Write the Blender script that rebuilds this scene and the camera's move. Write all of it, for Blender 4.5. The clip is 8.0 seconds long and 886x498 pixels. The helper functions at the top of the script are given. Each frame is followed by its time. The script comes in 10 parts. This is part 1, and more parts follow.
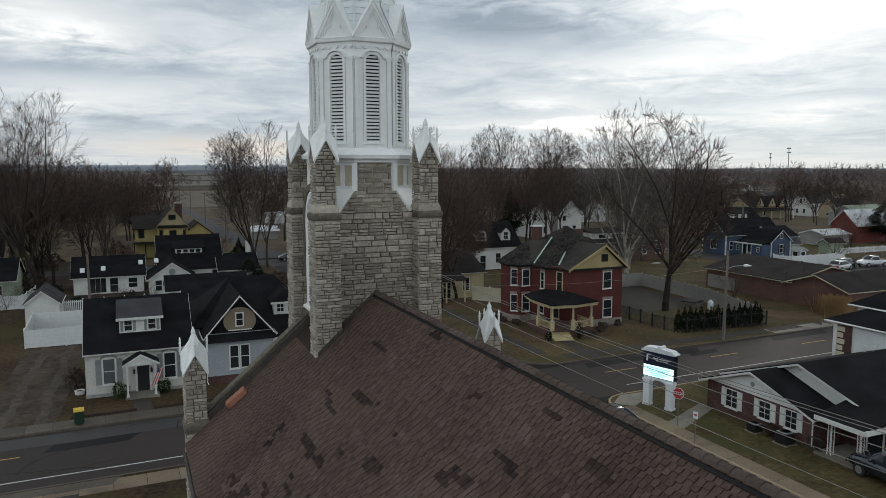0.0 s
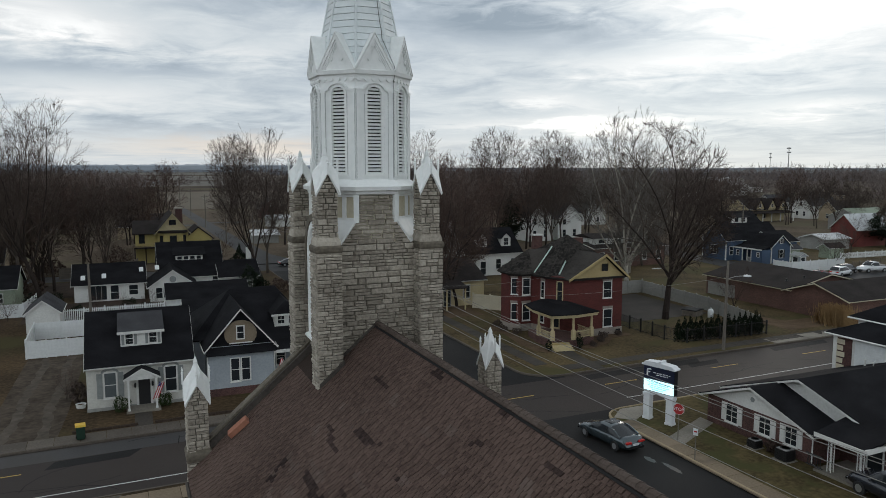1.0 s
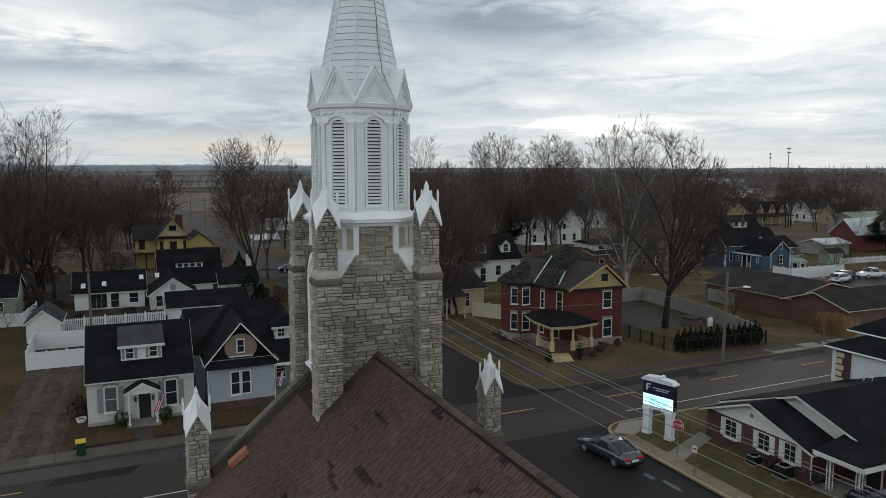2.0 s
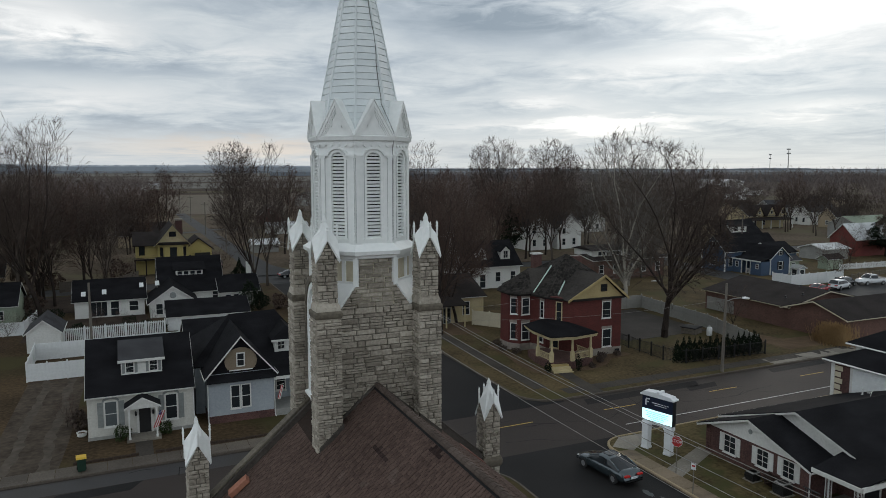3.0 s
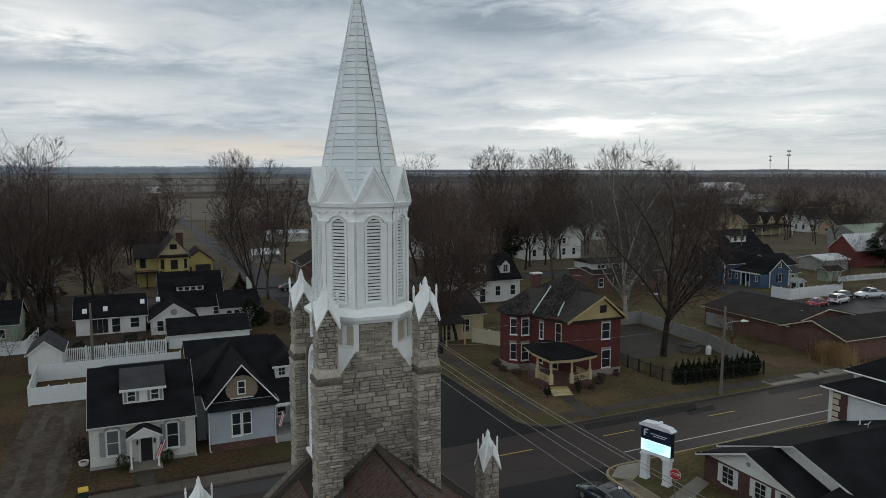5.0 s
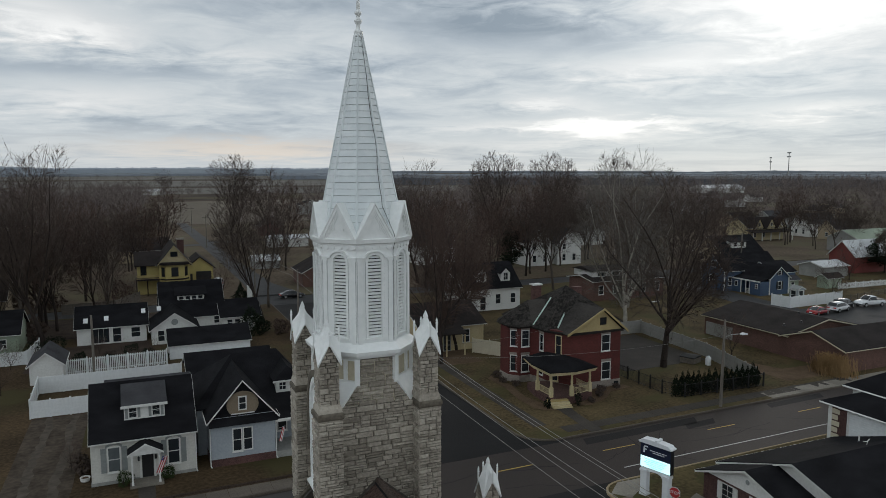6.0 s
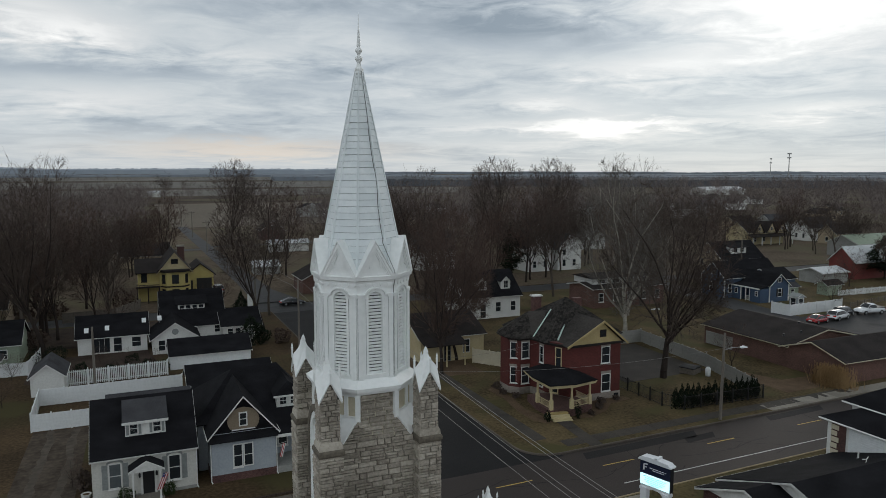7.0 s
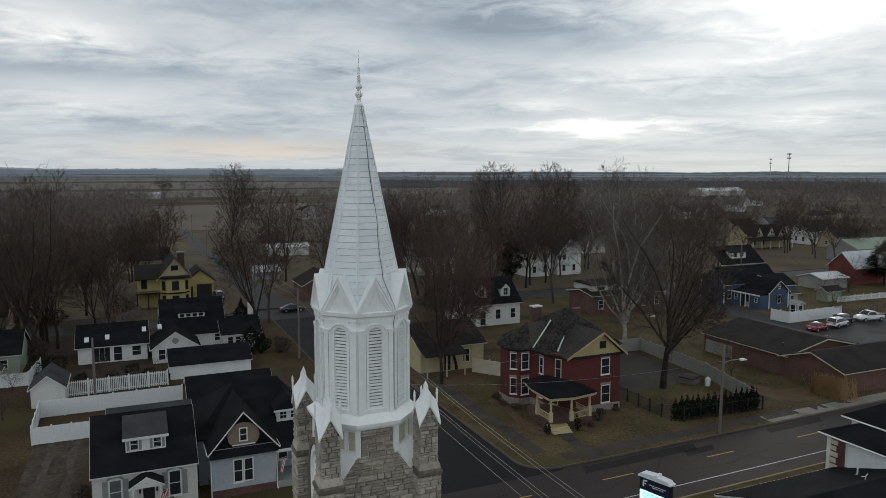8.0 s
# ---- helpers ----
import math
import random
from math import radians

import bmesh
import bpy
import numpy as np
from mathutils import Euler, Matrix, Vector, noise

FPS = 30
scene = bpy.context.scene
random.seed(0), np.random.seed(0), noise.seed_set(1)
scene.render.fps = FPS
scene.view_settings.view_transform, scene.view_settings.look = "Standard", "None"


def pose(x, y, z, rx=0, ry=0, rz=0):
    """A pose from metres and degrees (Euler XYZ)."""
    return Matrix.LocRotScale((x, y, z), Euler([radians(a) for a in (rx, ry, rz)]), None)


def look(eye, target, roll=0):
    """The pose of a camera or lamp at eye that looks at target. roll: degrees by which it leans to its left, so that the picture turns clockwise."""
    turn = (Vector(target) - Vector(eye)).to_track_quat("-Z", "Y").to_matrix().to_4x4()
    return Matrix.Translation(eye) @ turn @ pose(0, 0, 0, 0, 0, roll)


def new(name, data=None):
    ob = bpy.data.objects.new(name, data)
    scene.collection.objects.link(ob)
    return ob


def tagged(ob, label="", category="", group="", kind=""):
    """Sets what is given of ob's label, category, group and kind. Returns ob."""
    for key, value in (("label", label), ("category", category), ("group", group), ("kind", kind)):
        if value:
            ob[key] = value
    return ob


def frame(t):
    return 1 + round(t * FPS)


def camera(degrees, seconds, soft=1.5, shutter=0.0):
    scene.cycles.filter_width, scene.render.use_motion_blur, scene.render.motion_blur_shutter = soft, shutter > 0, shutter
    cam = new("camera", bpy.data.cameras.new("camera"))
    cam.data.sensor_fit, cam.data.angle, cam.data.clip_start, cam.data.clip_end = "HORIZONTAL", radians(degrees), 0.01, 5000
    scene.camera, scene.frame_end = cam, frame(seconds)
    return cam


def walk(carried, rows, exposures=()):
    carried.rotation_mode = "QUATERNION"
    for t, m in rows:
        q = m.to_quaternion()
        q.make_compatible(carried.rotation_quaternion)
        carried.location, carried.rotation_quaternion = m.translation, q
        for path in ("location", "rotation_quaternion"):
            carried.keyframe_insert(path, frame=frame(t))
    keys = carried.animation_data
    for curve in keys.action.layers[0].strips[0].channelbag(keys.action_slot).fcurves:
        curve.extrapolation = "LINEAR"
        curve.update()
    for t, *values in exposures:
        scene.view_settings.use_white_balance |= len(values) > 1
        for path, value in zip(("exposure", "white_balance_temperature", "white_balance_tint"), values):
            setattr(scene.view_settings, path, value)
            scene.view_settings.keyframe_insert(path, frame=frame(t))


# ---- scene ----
# ---------------------------------------------------------------- camera
# a drone rising beside the steeple: seconds, x, y, z, yaw, pitch
cam = camera(63.06, 8.0, soft=0.5)
PATH = [
    (0.0, -3.110, 4.716, 17.225, -23.53, -6.44),
    (0.5, -3.125, 4.747, 17.775, -23.54, -6.46),
    (1.0, -3.136, 4.772, 18.334, -23.53, -6.49),
    (1.5, -3.128, 4.790, 18.894, -23.53, -6.50),
    (3.0, -3.089, 4.782, 20.551, -23.54, -6.48),
    (3.5, -3.077, 4.771, 21.105, -23.54, -6.46),
    (4.0, -3.070, 4.753, 21.670, -23.52, -6.45),
    (4.5, -3.072, 4.728, 22.242, -23.52, -6.44),
    (6.0, -3.115, 4.648, 24.060, -23.50, -6.33),
    (6.5, -3.116, 4.634, 24.706, -23.48, -6.30),
    (7.0, -3.112, 4.639, 25.360, -23.48, -6.29),
    (7.5, -3.104, 4.660, 26.015, -23.48, -6.27),
    (8.0, -3.095, 4.684, 26.647, -23.49, -6.30),
]
walk(cam, [(t, pose(x, y, z, 90 + pitch, 0, yaw)) for t, x, y, z, yaw, pitch in PATH], [(0.0, 0.04), (3.0, -0.06), (6.5, -0.14), (8.0, -0.14)])
# ---------------------------------------------------------------- world and sun
SUN_AZ, SUN_EL = radians(46.0), radians(12.0)      # azimuth clockwise from +y


# cloud forms of the sheet: azimuth and height in degrees, their half widths, and how thin (+) or thick (-) the cloud is there
CLOUDS = (
    (-2.4, 9.3, 3.2, 0.75, 0.30), (-6.5, 10.6, 4.5, 1.2, 0.22), (-3.5, 4.9, 5.5, 0.9, 0.16), (-3.0, 7.1, 9.0, 0.8, -0.13), (-2.0, 12.0, 5.0, 1.0, -0.06),
    (8.0, 12.5, 4.5, 1.6, -0.10), (9.0, 8.4, 3.2, 1.0, 0.14), (14.0, 7.0, 4.0, 0.8, -0.10), (20.0, 12.8, 6.0, 1.3, -0.13), (27.0, 10.8, 6.5, 1.5, -0.20),
    (37.0, 10.2, 6.0, 1.5, -0.15), (31.0, 7.0, 4.5, 0.7, -0.06), (24.0, 5.6, 4.0, 0.7, -0.06), (31.0, 5.0, 2.8, 0.35, 0.22), (35.6, 3.1, 3.0, 0.8, 0.42),
    (36.5, 3.3, 8.5, 0.30, 0.30), (38.5, 7.4, 6.0, 0.9, 0.24), (49.0, 10.5, 7.5, 2.4, 0.42), (51.0, 4.1, 3.5, 0.4, 0.22), (43.0, 5.0, 6.0, 0.7, -0.02),
    (28.5, 1.9, 6.0, 0.5, 0.10), (46.0, 1.7, 8.0, 0.5, -0.06), (4.0, 2.8, 8.0, 0.7, -0.08), (18.5, 4.0, 4.0, 0.5, -0.06), (17.0, 9.6, 3.0, 1.0, 0.06))


def make_world():
    w = bpy.data.worlds.new("overcast_sky")
    scene.world = w
    w.use_nodes = True
    nt = w.node_tree
    nt.nodes.clear()
    N, L = nt.nodes.new, nt.links.new
    out, bg = N("ShaderNodeOutputWorld"), N("ShaderNodeBackground")
    sky = N("ShaderNodeTexSky")
    sky.sky_type, sky.sun_disc = "NISHITA", False
    sky.sun_elevation, sky.sun_rotation = SUN_EL, SUN_AZ
    tc = N("ShaderNodeTexCoord")
    sep = N("ShaderNodeSeparateXYZ")
    L(tc.outputs["Generated"], sep.inputs[0])

    def m(op, a, b=None, c=None, clamp=False):
        n = N("ShaderNodeMath")
        n.operation, n.use_clamp = op, clamp
        for i, v in enumerate((a, b, c)):
            if v is None:
                continue
            if isinstance(v, (int, float)):
                n.inputs[i].default_value = v
            else:
                L(v, n.inputs[i])
        return n.outputs[0]

    def mix(kind, fac, a, b):
        n = N("ShaderNodeMix")
        n.data_type, n.blend_type = "RGBA", kind
        for s, v in ((0, fac), (6, a), (7, b)):
            if isinstance(v, (int, float, tuple)):
                n.inputs[s].default_value = v
            else:
                L(v, n.inputs[s])
        return n.outputs[2]

    def puff(vx, vy, sx, sy, detail, rough, warp):
        c, n = N("ShaderNodeCombineXYZ"), N("ShaderNodeTexNoise")
        L(m("MULTIPLY", vx, sx), c.inputs[0]), L(m("MULTIPLY", vy, sy), c.inputs[1])
        n.inputs["Scale"].default_value, n.inputs["Detail"].default_value, n.inputs["Roughness"].default_value, n.inputs["Distortion"].default_value = 1.0, detail, rough, warp
        L(c.outputs[0], n.inputs["Vector"])
        return n.outputs[0]

    up = m("MAXIMUM", sep.outputs[2], 0.0)
    az = m("MULTIPLY", m("ARCTAN2", sep.outputs[0], sep.outputs[1]), 57.2958)
    el = m("MULTIPLY", m("ARCSINE", sep.outputs[2]), 57.2958)
    # the sheet is streaked along the horizon, the streaks growing finer towards it
    lift_ = m("POWER", m("MAXIMUM", el, 0.05), 0.62)
    big = puff(az, lift_, 0.055, 1.05, 3.0, 0.5, 0.4)
    mid = puff(az, lift_, 0.16, 2.7, 8.0, 0.60, 0.7)
    fine = puff(az, lift_, 0.50, 6.5, 6.0, 0.62, 0.5)
    t = m("ADD", m("MULTIPLY_ADD", big, 0.30, 0.11), m("ADD", m("MULTIPLY_ADD", mid, 0.52, -0.04), m("MULTIPLY", fine, 0.16)))
    # the forms' edges are frayed by the finer noise
    wob_x = m("MULTIPLY_ADD", m("SUBTRACT", mid, 0.5), 7.0, az)
    wob_y = m("MULTIPLY_ADD", m("SUBTRACT", mid, 0.5), 2.6, m("MULTIPLY_ADD", m("SUBTRACT", fine, 0.5), 1.2, el))
    for a0, e0, wa, we, amount in CLOUDS:
        qx = m("MULTIPLY", m("SUBTRACT", wob_x, a0), 1.0 / wa)
        qy = m("MULTIPLY", m("SUBTRACT", wob_y, e0), 1.0 / we)
        d2 = m("MULTIPLY_ADD", qx, qx, m("MULTIPLY", qy, qy))
        t = m("MULTIPLY_ADD", m("EXPONENT", m("MULTIPLY", d2, -0.7)), amount, t)
    ramp = N("ShaderNodeValToRGB")
    e = ramp.color_ramp.elements
    e[0].position, e[0].color = 0.30, (0.30, 0.365, 0.43, 1)
    e[1].position, e[1].color = 1.0, (1.16, 1.16, 1.14, 1)
    for p, c in ((0.45, (0.47, 0.535, 0.595, 1)), (0.58, (0.63, 0.685, 0.72, 1)), (0.74, (0.80, 0.825, 0.835, 1))):
        k = e.new(p)
        k.color = c
    L(t, ramp.inputs[0])
    # glow of the veiled sun
    sun_dir = (math.sin(SUN_AZ) * math.cos(SUN_EL), math.cos(SUN_AZ) * math.cos(SUN_EL), math.sin(SUN_EL))
    dot = N("ShaderNodeVectorMath")
    dot.operation = "DOT_PRODUCT"
    dot.inputs[1].default_value = sun_dir
    L(tc.outputs["Generated"], dot.inputs[0])
    d = m("MAXIMUM", dot.outputs["Value"], 0.0)
    glow = m("MULTIPLY", m("POWER", d, 40.0), 0.10)
    # pale band near the horizon, peach where the cloud thins low down
    low = m("POWER", m("SUBTRACT", 1.0, up, None, True), 34.0)
    col = mix("MIX", m("MULTIPLY", low, 0.50), ramp.outputs[0], (0.70, 0.715, 0.715, 1))
    ga = m("MULTIPLY", m("SUBTRACT", az, 9.0), 0.10)
    ge = m("MULTIPLY", m("SUBTRACT", wob_y, 1.5), 1.35)
    peach = m("EXPONENT", m("MULTIPLY", m("MULTIPLY_ADD", ga, ga, m("MULTIPLY", ge, ge)), -1.0))
    col = mix("MIX", m("MULTIPLY", peach, 0.62), col, (0.84, 0.72, 0.60, 1))
    gl = N("ShaderNodeCombineColor")
    for i in range(3):
        L(glow, gl.inputs[i])
    col = mix("ADD", 1.0, col, gl.outputs[0])
    # thinner cloud away from the sun, thicker overhead
    back = m("SUBTRACT", 0.25, dot.outputs["Value"], None, True)
    lift = m("ADD", 1.0, m("ADD", m("MULTIPLY", back, SKY_BACK), m("MULTIPLY", m("POWER", up, 1.5), SKY_TOP)))
    lc = N("ShaderNodeCombineColor")
    for i in range(3):
        L(lift, lc.inputs[i])
    col = mix("MULTIPLY", 1.0, col, lc.outputs[0])
    col = mix("ADD", 1.0, col, mix("MULTIPLY", 1.0, sky.outputs[0], (0.0012, 0.0017, 0.0026, 1)))
    L(col, bg.inputs[0])
    bg.inputs[1].default_value = 1.0
    L(bg.outputs[0], out.inputs[0])


SKY_BACK, SKY_TOP = 0.45, -0.3
make_world()
sun_data = bpy.data.lights.new("sun", "SUN")
sun_data.energy, sun_data.angle, sun_data.color = 0.35, radians(18), (1.0, 0.93, 0.84)
sun = new("sun", sun_data)
sun.matrix_world = look((0, 0, 60), Vector((0, 0, 60)) - Vector((math.sin(SUN_AZ) * math.cos(SUN_EL), math.cos(SUN_AZ) * math.cos(SUN_EL), math.sin(SUN_EL))))
# ---------------------------------------------------------------- materials
def surface(name, a, b, rough=0.7, scale=6.0, big=0.6, bump=0.2, metal=0.0, vary=0.0, spec=0.5, stain=None, stretch=None, fine=None, stain_scale=0.35, stain_at=0.56):
    """Two-scale procedural surface: colours a..b by noise, vary by piece, stain a third colour in patches."""
    mt = bpy.data.materials.new(name)
    mt.use_nodes = True
    nt = mt.node_tree
    N, L = nt.nodes.new, nt.links.new
    p = nt.nodes["Principled BSDF"]
    tc = N("ShaderNodeTexCoord")
    vec = tc.outputs["Object"]
    if vary:
        # per-piece offset, so that pieces which share a mesh differ
        inf, geo = N("ShaderNodeObjectInfo"), N("ShaderNodeNewGeometry")
        ad = N("ShaderNodeMath")
        ad.operation = "ADD"
        L(inf.outputs["Random"], ad.inputs[0]), L(geo.outputs["Random Per Island"], ad.inputs[1])
        fr = N("ShaderNodeMath")
        fr.operation = "FRACT"
        L(ad.outputs[0], fr.inputs[0])
        vec = geo.outputs["Position"]
    if stretch:
        mp = N("ShaderNodeMapping")
        mp.inputs["Scale"].default_value = stretch
        L(vec, mp.inputs[0])
        vec = mp.outputs[0]
    n1, n2 = N("ShaderNodeTexNoise"), N("ShaderNodeTexNoise")
    n1.inputs["Scale"].default_value, n1.inputs["Detail"].default_value = scale, 6.0
    n2.inputs["Scale"].default_value, n2.inputs["Detail"].default_value = big, 3.0
    L(vec, n1.inputs[0]), L(vec, n2.inputs[0])
    mx = N("ShaderNodeMath")
    mx.operation = "MULTIPLY_ADD"
    L(n1.outputs[0], mx.inputs[0])
    mx.inputs[1].default_value = 0.9
    ad2 = N("ShaderNodeMath")
    ad2.operation = "MULTIPLY_ADD"
    L(n2.outputs[0], ad2.inputs[0])
    ad2.inputs[1].default_value, ad2.inputs[2].default_value = 0.9, -0.4
    L(ad2.outputs[0], mx.inputs[2])
    fac = mx.outputs[0]
    if vary:
        v2 = N("ShaderNodeMath")
        v2.operation = "MULTIPLY_ADD"
        L(fr.outputs[0], v2.inputs[0])
        v2.inputs[1].default_value = vary
        sb = N("ShaderNodeMath")
        sb.operation = "SUBTRACT"
        L(fac, sb.inputs[0])
        sb.inputs[1].default_value = vary / 2
        L(sb.outputs[0], v2.inputs[2])
        fac = v2.outputs[0]
    ramp = N("ShaderNodeValToRGB")
    e = ramp.color_ramp.elements
    e[0].position, e[0].color = 0.25, (*a, 1)
    e[1].position, e[1].color = 0.78, (*b, 1)
    L(fac, ramp.inputs[0])
    col = ramp.outputs[0]
    if stain:
        n3 = N("ShaderNodeTexNoise")
        n3.inputs["Scale"].default_value, n3.inputs["Detail"].default_value = stain_scale, 5.0
        L(vec, n3.inputs[0])
        r3 = N("ShaderNodeValToRGB")
        r3.color_ramp.elements[0].position, r3.color_ramp.elements[1].position = stain_at, stain_at + 0.12
        L(n3.outputs[0], r3.inputs[0])
        mm = N("ShaderNodeMix")
        mm.data_type = "RGBA"
        L(r3.outputs[0], mm.inputs[0]), L(col, mm.inputs[6])
        mm.inputs[7].default_value = (*stain, 1)
        col = mm.outputs[2]
    L(col, p.inputs["Base Color"])
    p.inputs["Roughness"].default_value, p.inputs["Metallic"].default_value = rough, metal
    p.inputs["Specular IOR Level"].default_value = spec
    if bump:
        bp = N("ShaderNodeBump")
        bp.inputs["Strength"].default_value, bp.inputs["Distance"].default_value = bump, 0.03
        L(n1.outputs[0], bp.inputs["Height"])
        L(bp.outputs[0], p.inputs["Normal"])
    return mt


def brick_surface(name, c1, c2, mortar, w=0.21, h=0.075, rough=0.85, second=0.62):
    mt = surface(name, c1, c2, rough, 9.0, 0.5, 0.15)
    nt = mt.node_tree
    N, L = nt.nodes.new, nt.links.new
    p = nt.nodes["Principled BSDF"]
    old = p.inputs["Base Color"].links[0].from_socket
    geo = N("ShaderNodeNewGeometry")
    sep, cmb = N("ShaderNodeSeparateXYZ"), N("ShaderNodeCombineXYZ")
    L(geo.outputs["Position"], sep.inputs[0])
    s = N("ShaderNodeMath")
    s.operation = "ADD"
    L(sep.outputs[0], s.inputs[0]), L(sep.outputs[1], s.inputs[1])
    L(s.outputs[0], cmb.inputs[0]), L(sep.outputs[2], cmb.inputs[1])
    bt = N("ShaderNodeTexBrick")
    bt.inputs["Scale"].default_value = 1.0
    bt.inputs["Brick Width"].default_value, bt.inputs["Row Height"].default_value = w, h
    bt.inputs["Mortar Size"].default_value = 0.006
    bt.inputs["Color1"].default_value, bt.inputs["Color2"].default_value = (1, 1, 1, 1), (second, second, second, 1)
    bt.inputs["Mortar"].default_value = (*mortar, 1)
    L(cmb.outputs[0], bt.inputs["Vector"])
    mm = N("ShaderNodeMix")
    mm.data_type, mm.blend_type = "RGBA", "MULTIPLY"
    mm.inputs[0].default_value = 1.0
    L(old, mm.inputs[6]), L(bt.outputs[0], mm.inputs[7])
    L(mm.outputs[2], p.inputs["Base Color"])
    return mt


def shiny(name, c, rough=0.2, metal=0.0, coat=0.0):
    mt = surface(name, tuple(v * 0.9 for v in c), tuple(min(1, v * 1.1) for v in c), rough, 3.0, 0.8, 0.0, metal)
    mt.node_tree.nodes["Principled BSDF"].inputs["Coat Weight"].default_value = coat
    return mt


def glowing(name, c, power):
    mt = surface(name, c, c, 0.3, 3, 1, 0)
    p = mt.node_tree.nodes["Principled BSDF"]
    p.inputs["Emission Color"].default_value, p.inputs["Emission Strength"].default_value = (*c, 1), power
    return mt


M = {}
M["stone"] = surface("limestone", (0.21, 0.184, 0.15), (0.465, 0.422, 0.356), 0.9, 9.0, 0.35, 0.8, vary=0.36, stain=(0.13, 0.115, 0.09), stain_at=0.62)
M["stone_trim"] = surface("stone_trim", (0.085, 0.072, 0.054), (0.19, 0.165, 0.13), 0.9, 7.0, 0.6, 0.5, stain=(0.10, 0.095, 0.08))
M["mortar"] = surface("mortar", (0.11, 0.098, 0.08), (0.17, 0.153, 0.128), 0.95, 12.0, 1.0, 0.4)
M["white_metal"] = surface("painted_metal", (0.77, 0.795, 0.785), (0.88, 0.895, 0.885), 0.45, 5.0, 0.5, 0.06, stain=(0.66, 0.685, 0.675), stain_at=0.6)
M["spire_metal"] = surface("spire_metal", (0.68, 0.73, 0.74), (0.81, 0.85, 0.855), 0.42, 4.0, 0.4, 0.05, vary=0.35, stain=(0.56, 0.6, 0.6), stain_at=0.6)
M["seam"] = surface("seam_metal", (0.30, 0.33, 0.345), (0.42, 0.45, 0.46), 0.6, 6, 1, 0.1)
M["louvre_dark"] = surface("belfry_shade_black", (0.008, 0.008, 0.008), (0.02, 0.02, 0.02), 0.9, 8, 1, 0.1)
M["cream"] = surface("cream_board", (0.50, 0.45, 0.33), (0.60, 0.55, 0.42), 0.7, 8, 1, 0.1)
M["shingle"] = surface("brown_shingle", (0.062, 0.041, 0.034), (0.130, 0.090, 0.075), 0.92, 30.0, 0.25, 0.3, vary=0.26, spec=0.12)
M["shingle_worn"] = surface("worn_dark_shingle", (0.024, 0.016, 0.0145), (0.062, 0.042, 0.037), 0.92, 30.0, 0.5, 0.3, vary=0.4, spec=0.12)
M["shingle_pale"] = surface("pale_grey_brown_shingle", (0.085, 0.061, 0.052), (0.140, 0.104, 0.088), 0.92, 30.0, 0.5, 0.35, vary=0.35, spec=0.12)
M["cap_shingle"] = surface("cap_shingle", (0.07, 0.054, 0.046), (0.12, 0.094, 0.08), 0.92, 20.0, 0.4, 0.35, vary=0.35, spec=0.12)
M["seam_dark"] = surface("joint_shadow_line", (0.24, 0.25, 0.25), (0.36, 0.37, 0.37), 0.8, 6, 1, 0.1)
M["terracotta_dull"] = surface("dull_red_flashing", (0.14, 0.06, 0.045), (0.22, 0.09, 0.065), 0.85, 8, 1, 0.3)
M["shingle_bed"] = surface("shingle_bed", (0.03, 0.022, 0.018), (0.05, 0.036, 0.03), 0.95, 20, 1, 0.2, spec=0.12)
M["flashing"] = surface("brown_flashing", (0.06, 0.052, 0.046), (0.10, 0.088, 0.078), 0.75, 9, 1, 0.2, spec=0.12)
M["roof_black"] = surface("black_shingle", (0.006, 0.006, 0.007), (0.018, 0.018, 0.0205), 0.92, 14, 0.5, 0.4, stretch=(1, 1, 3), spec=0.08)
M["roof_grey"] = surface("grey_shingle", (0.03, 0.03, 0.033), (0.07, 0.07, 0.075), 0.9, 14, 0.5, 0.4, spec=0.12)
M["roof_slate"] = surface("weathered_slate", (0.015, 0.0135, 0.0125), (0.056, 0.050, 0.045), 0.85, 5, 0.4, 0.5, vary=0.5, spec=0.12)
M["roof_brown"] = surface("brown_roof", (0.017, 0.014, 0.0135), (0.038, 0.032, 0.030), 0.9, 12, 0.5, 0.4, spec=0.12)
M["roof_metal"] = surface("galvanised_roof", (0.42, 0.44, 0.45), (0.6, 0.62, 0.63), 0.5, 3, 0.5, 0.1)
M["white_paint"] = surface("white_paint", (0.56, 0.56, 0.535), (0.71, 0.71, 0.685), 0.6, 6, 0.4, 0.1, stain=(0.5, 0.5, 0.47), stain_at=0.6)
M["grey_vinyl"] = surface("weathered_vinyl", (0.20, 0.195, 0.18), (0.29, 0.285, 0.265), 0.6, 4, 0.3, 0.05)
M["track"] = surface("packed_wheel_track", (0.060, 0.050, 0.040), (0.115, 0.097, 0.079), 0.95, 1.6, 0.9, 0.4, spec=0.12)
M["white_vinyl"] = surface("white_vinyl", (0.62, 0.64, 0.64), (0.76, 0.78, 0.78), 0.5, 4, 0.3, 0.05)
M["white_brick"] = brick_surface("white_painted_brick", (0.47, 0.46, 0.42), (0.60, 0.59, 0.545), (0.9, 0.9, 0.9), second=0.95)
M["grey_siding"] = surface("blue_grey_siding", (0.25, 0.28, 0.305), (0.33, 0.36, 0.385), 0.6, 6, 0.5, 0.1)
M["grey_shutter"] = surface("grey_shutter_paint", (0.19, 0.205, 0.20), (0.26, 0.275, 0.27), 0.65, 6, 1, 0.1)
M["red_brick"] = brick_surface("red_brick", (0.075, 0.014, 0.011), (0.130, 0.026, 0.021), (0.9, 1.1, 1.1))
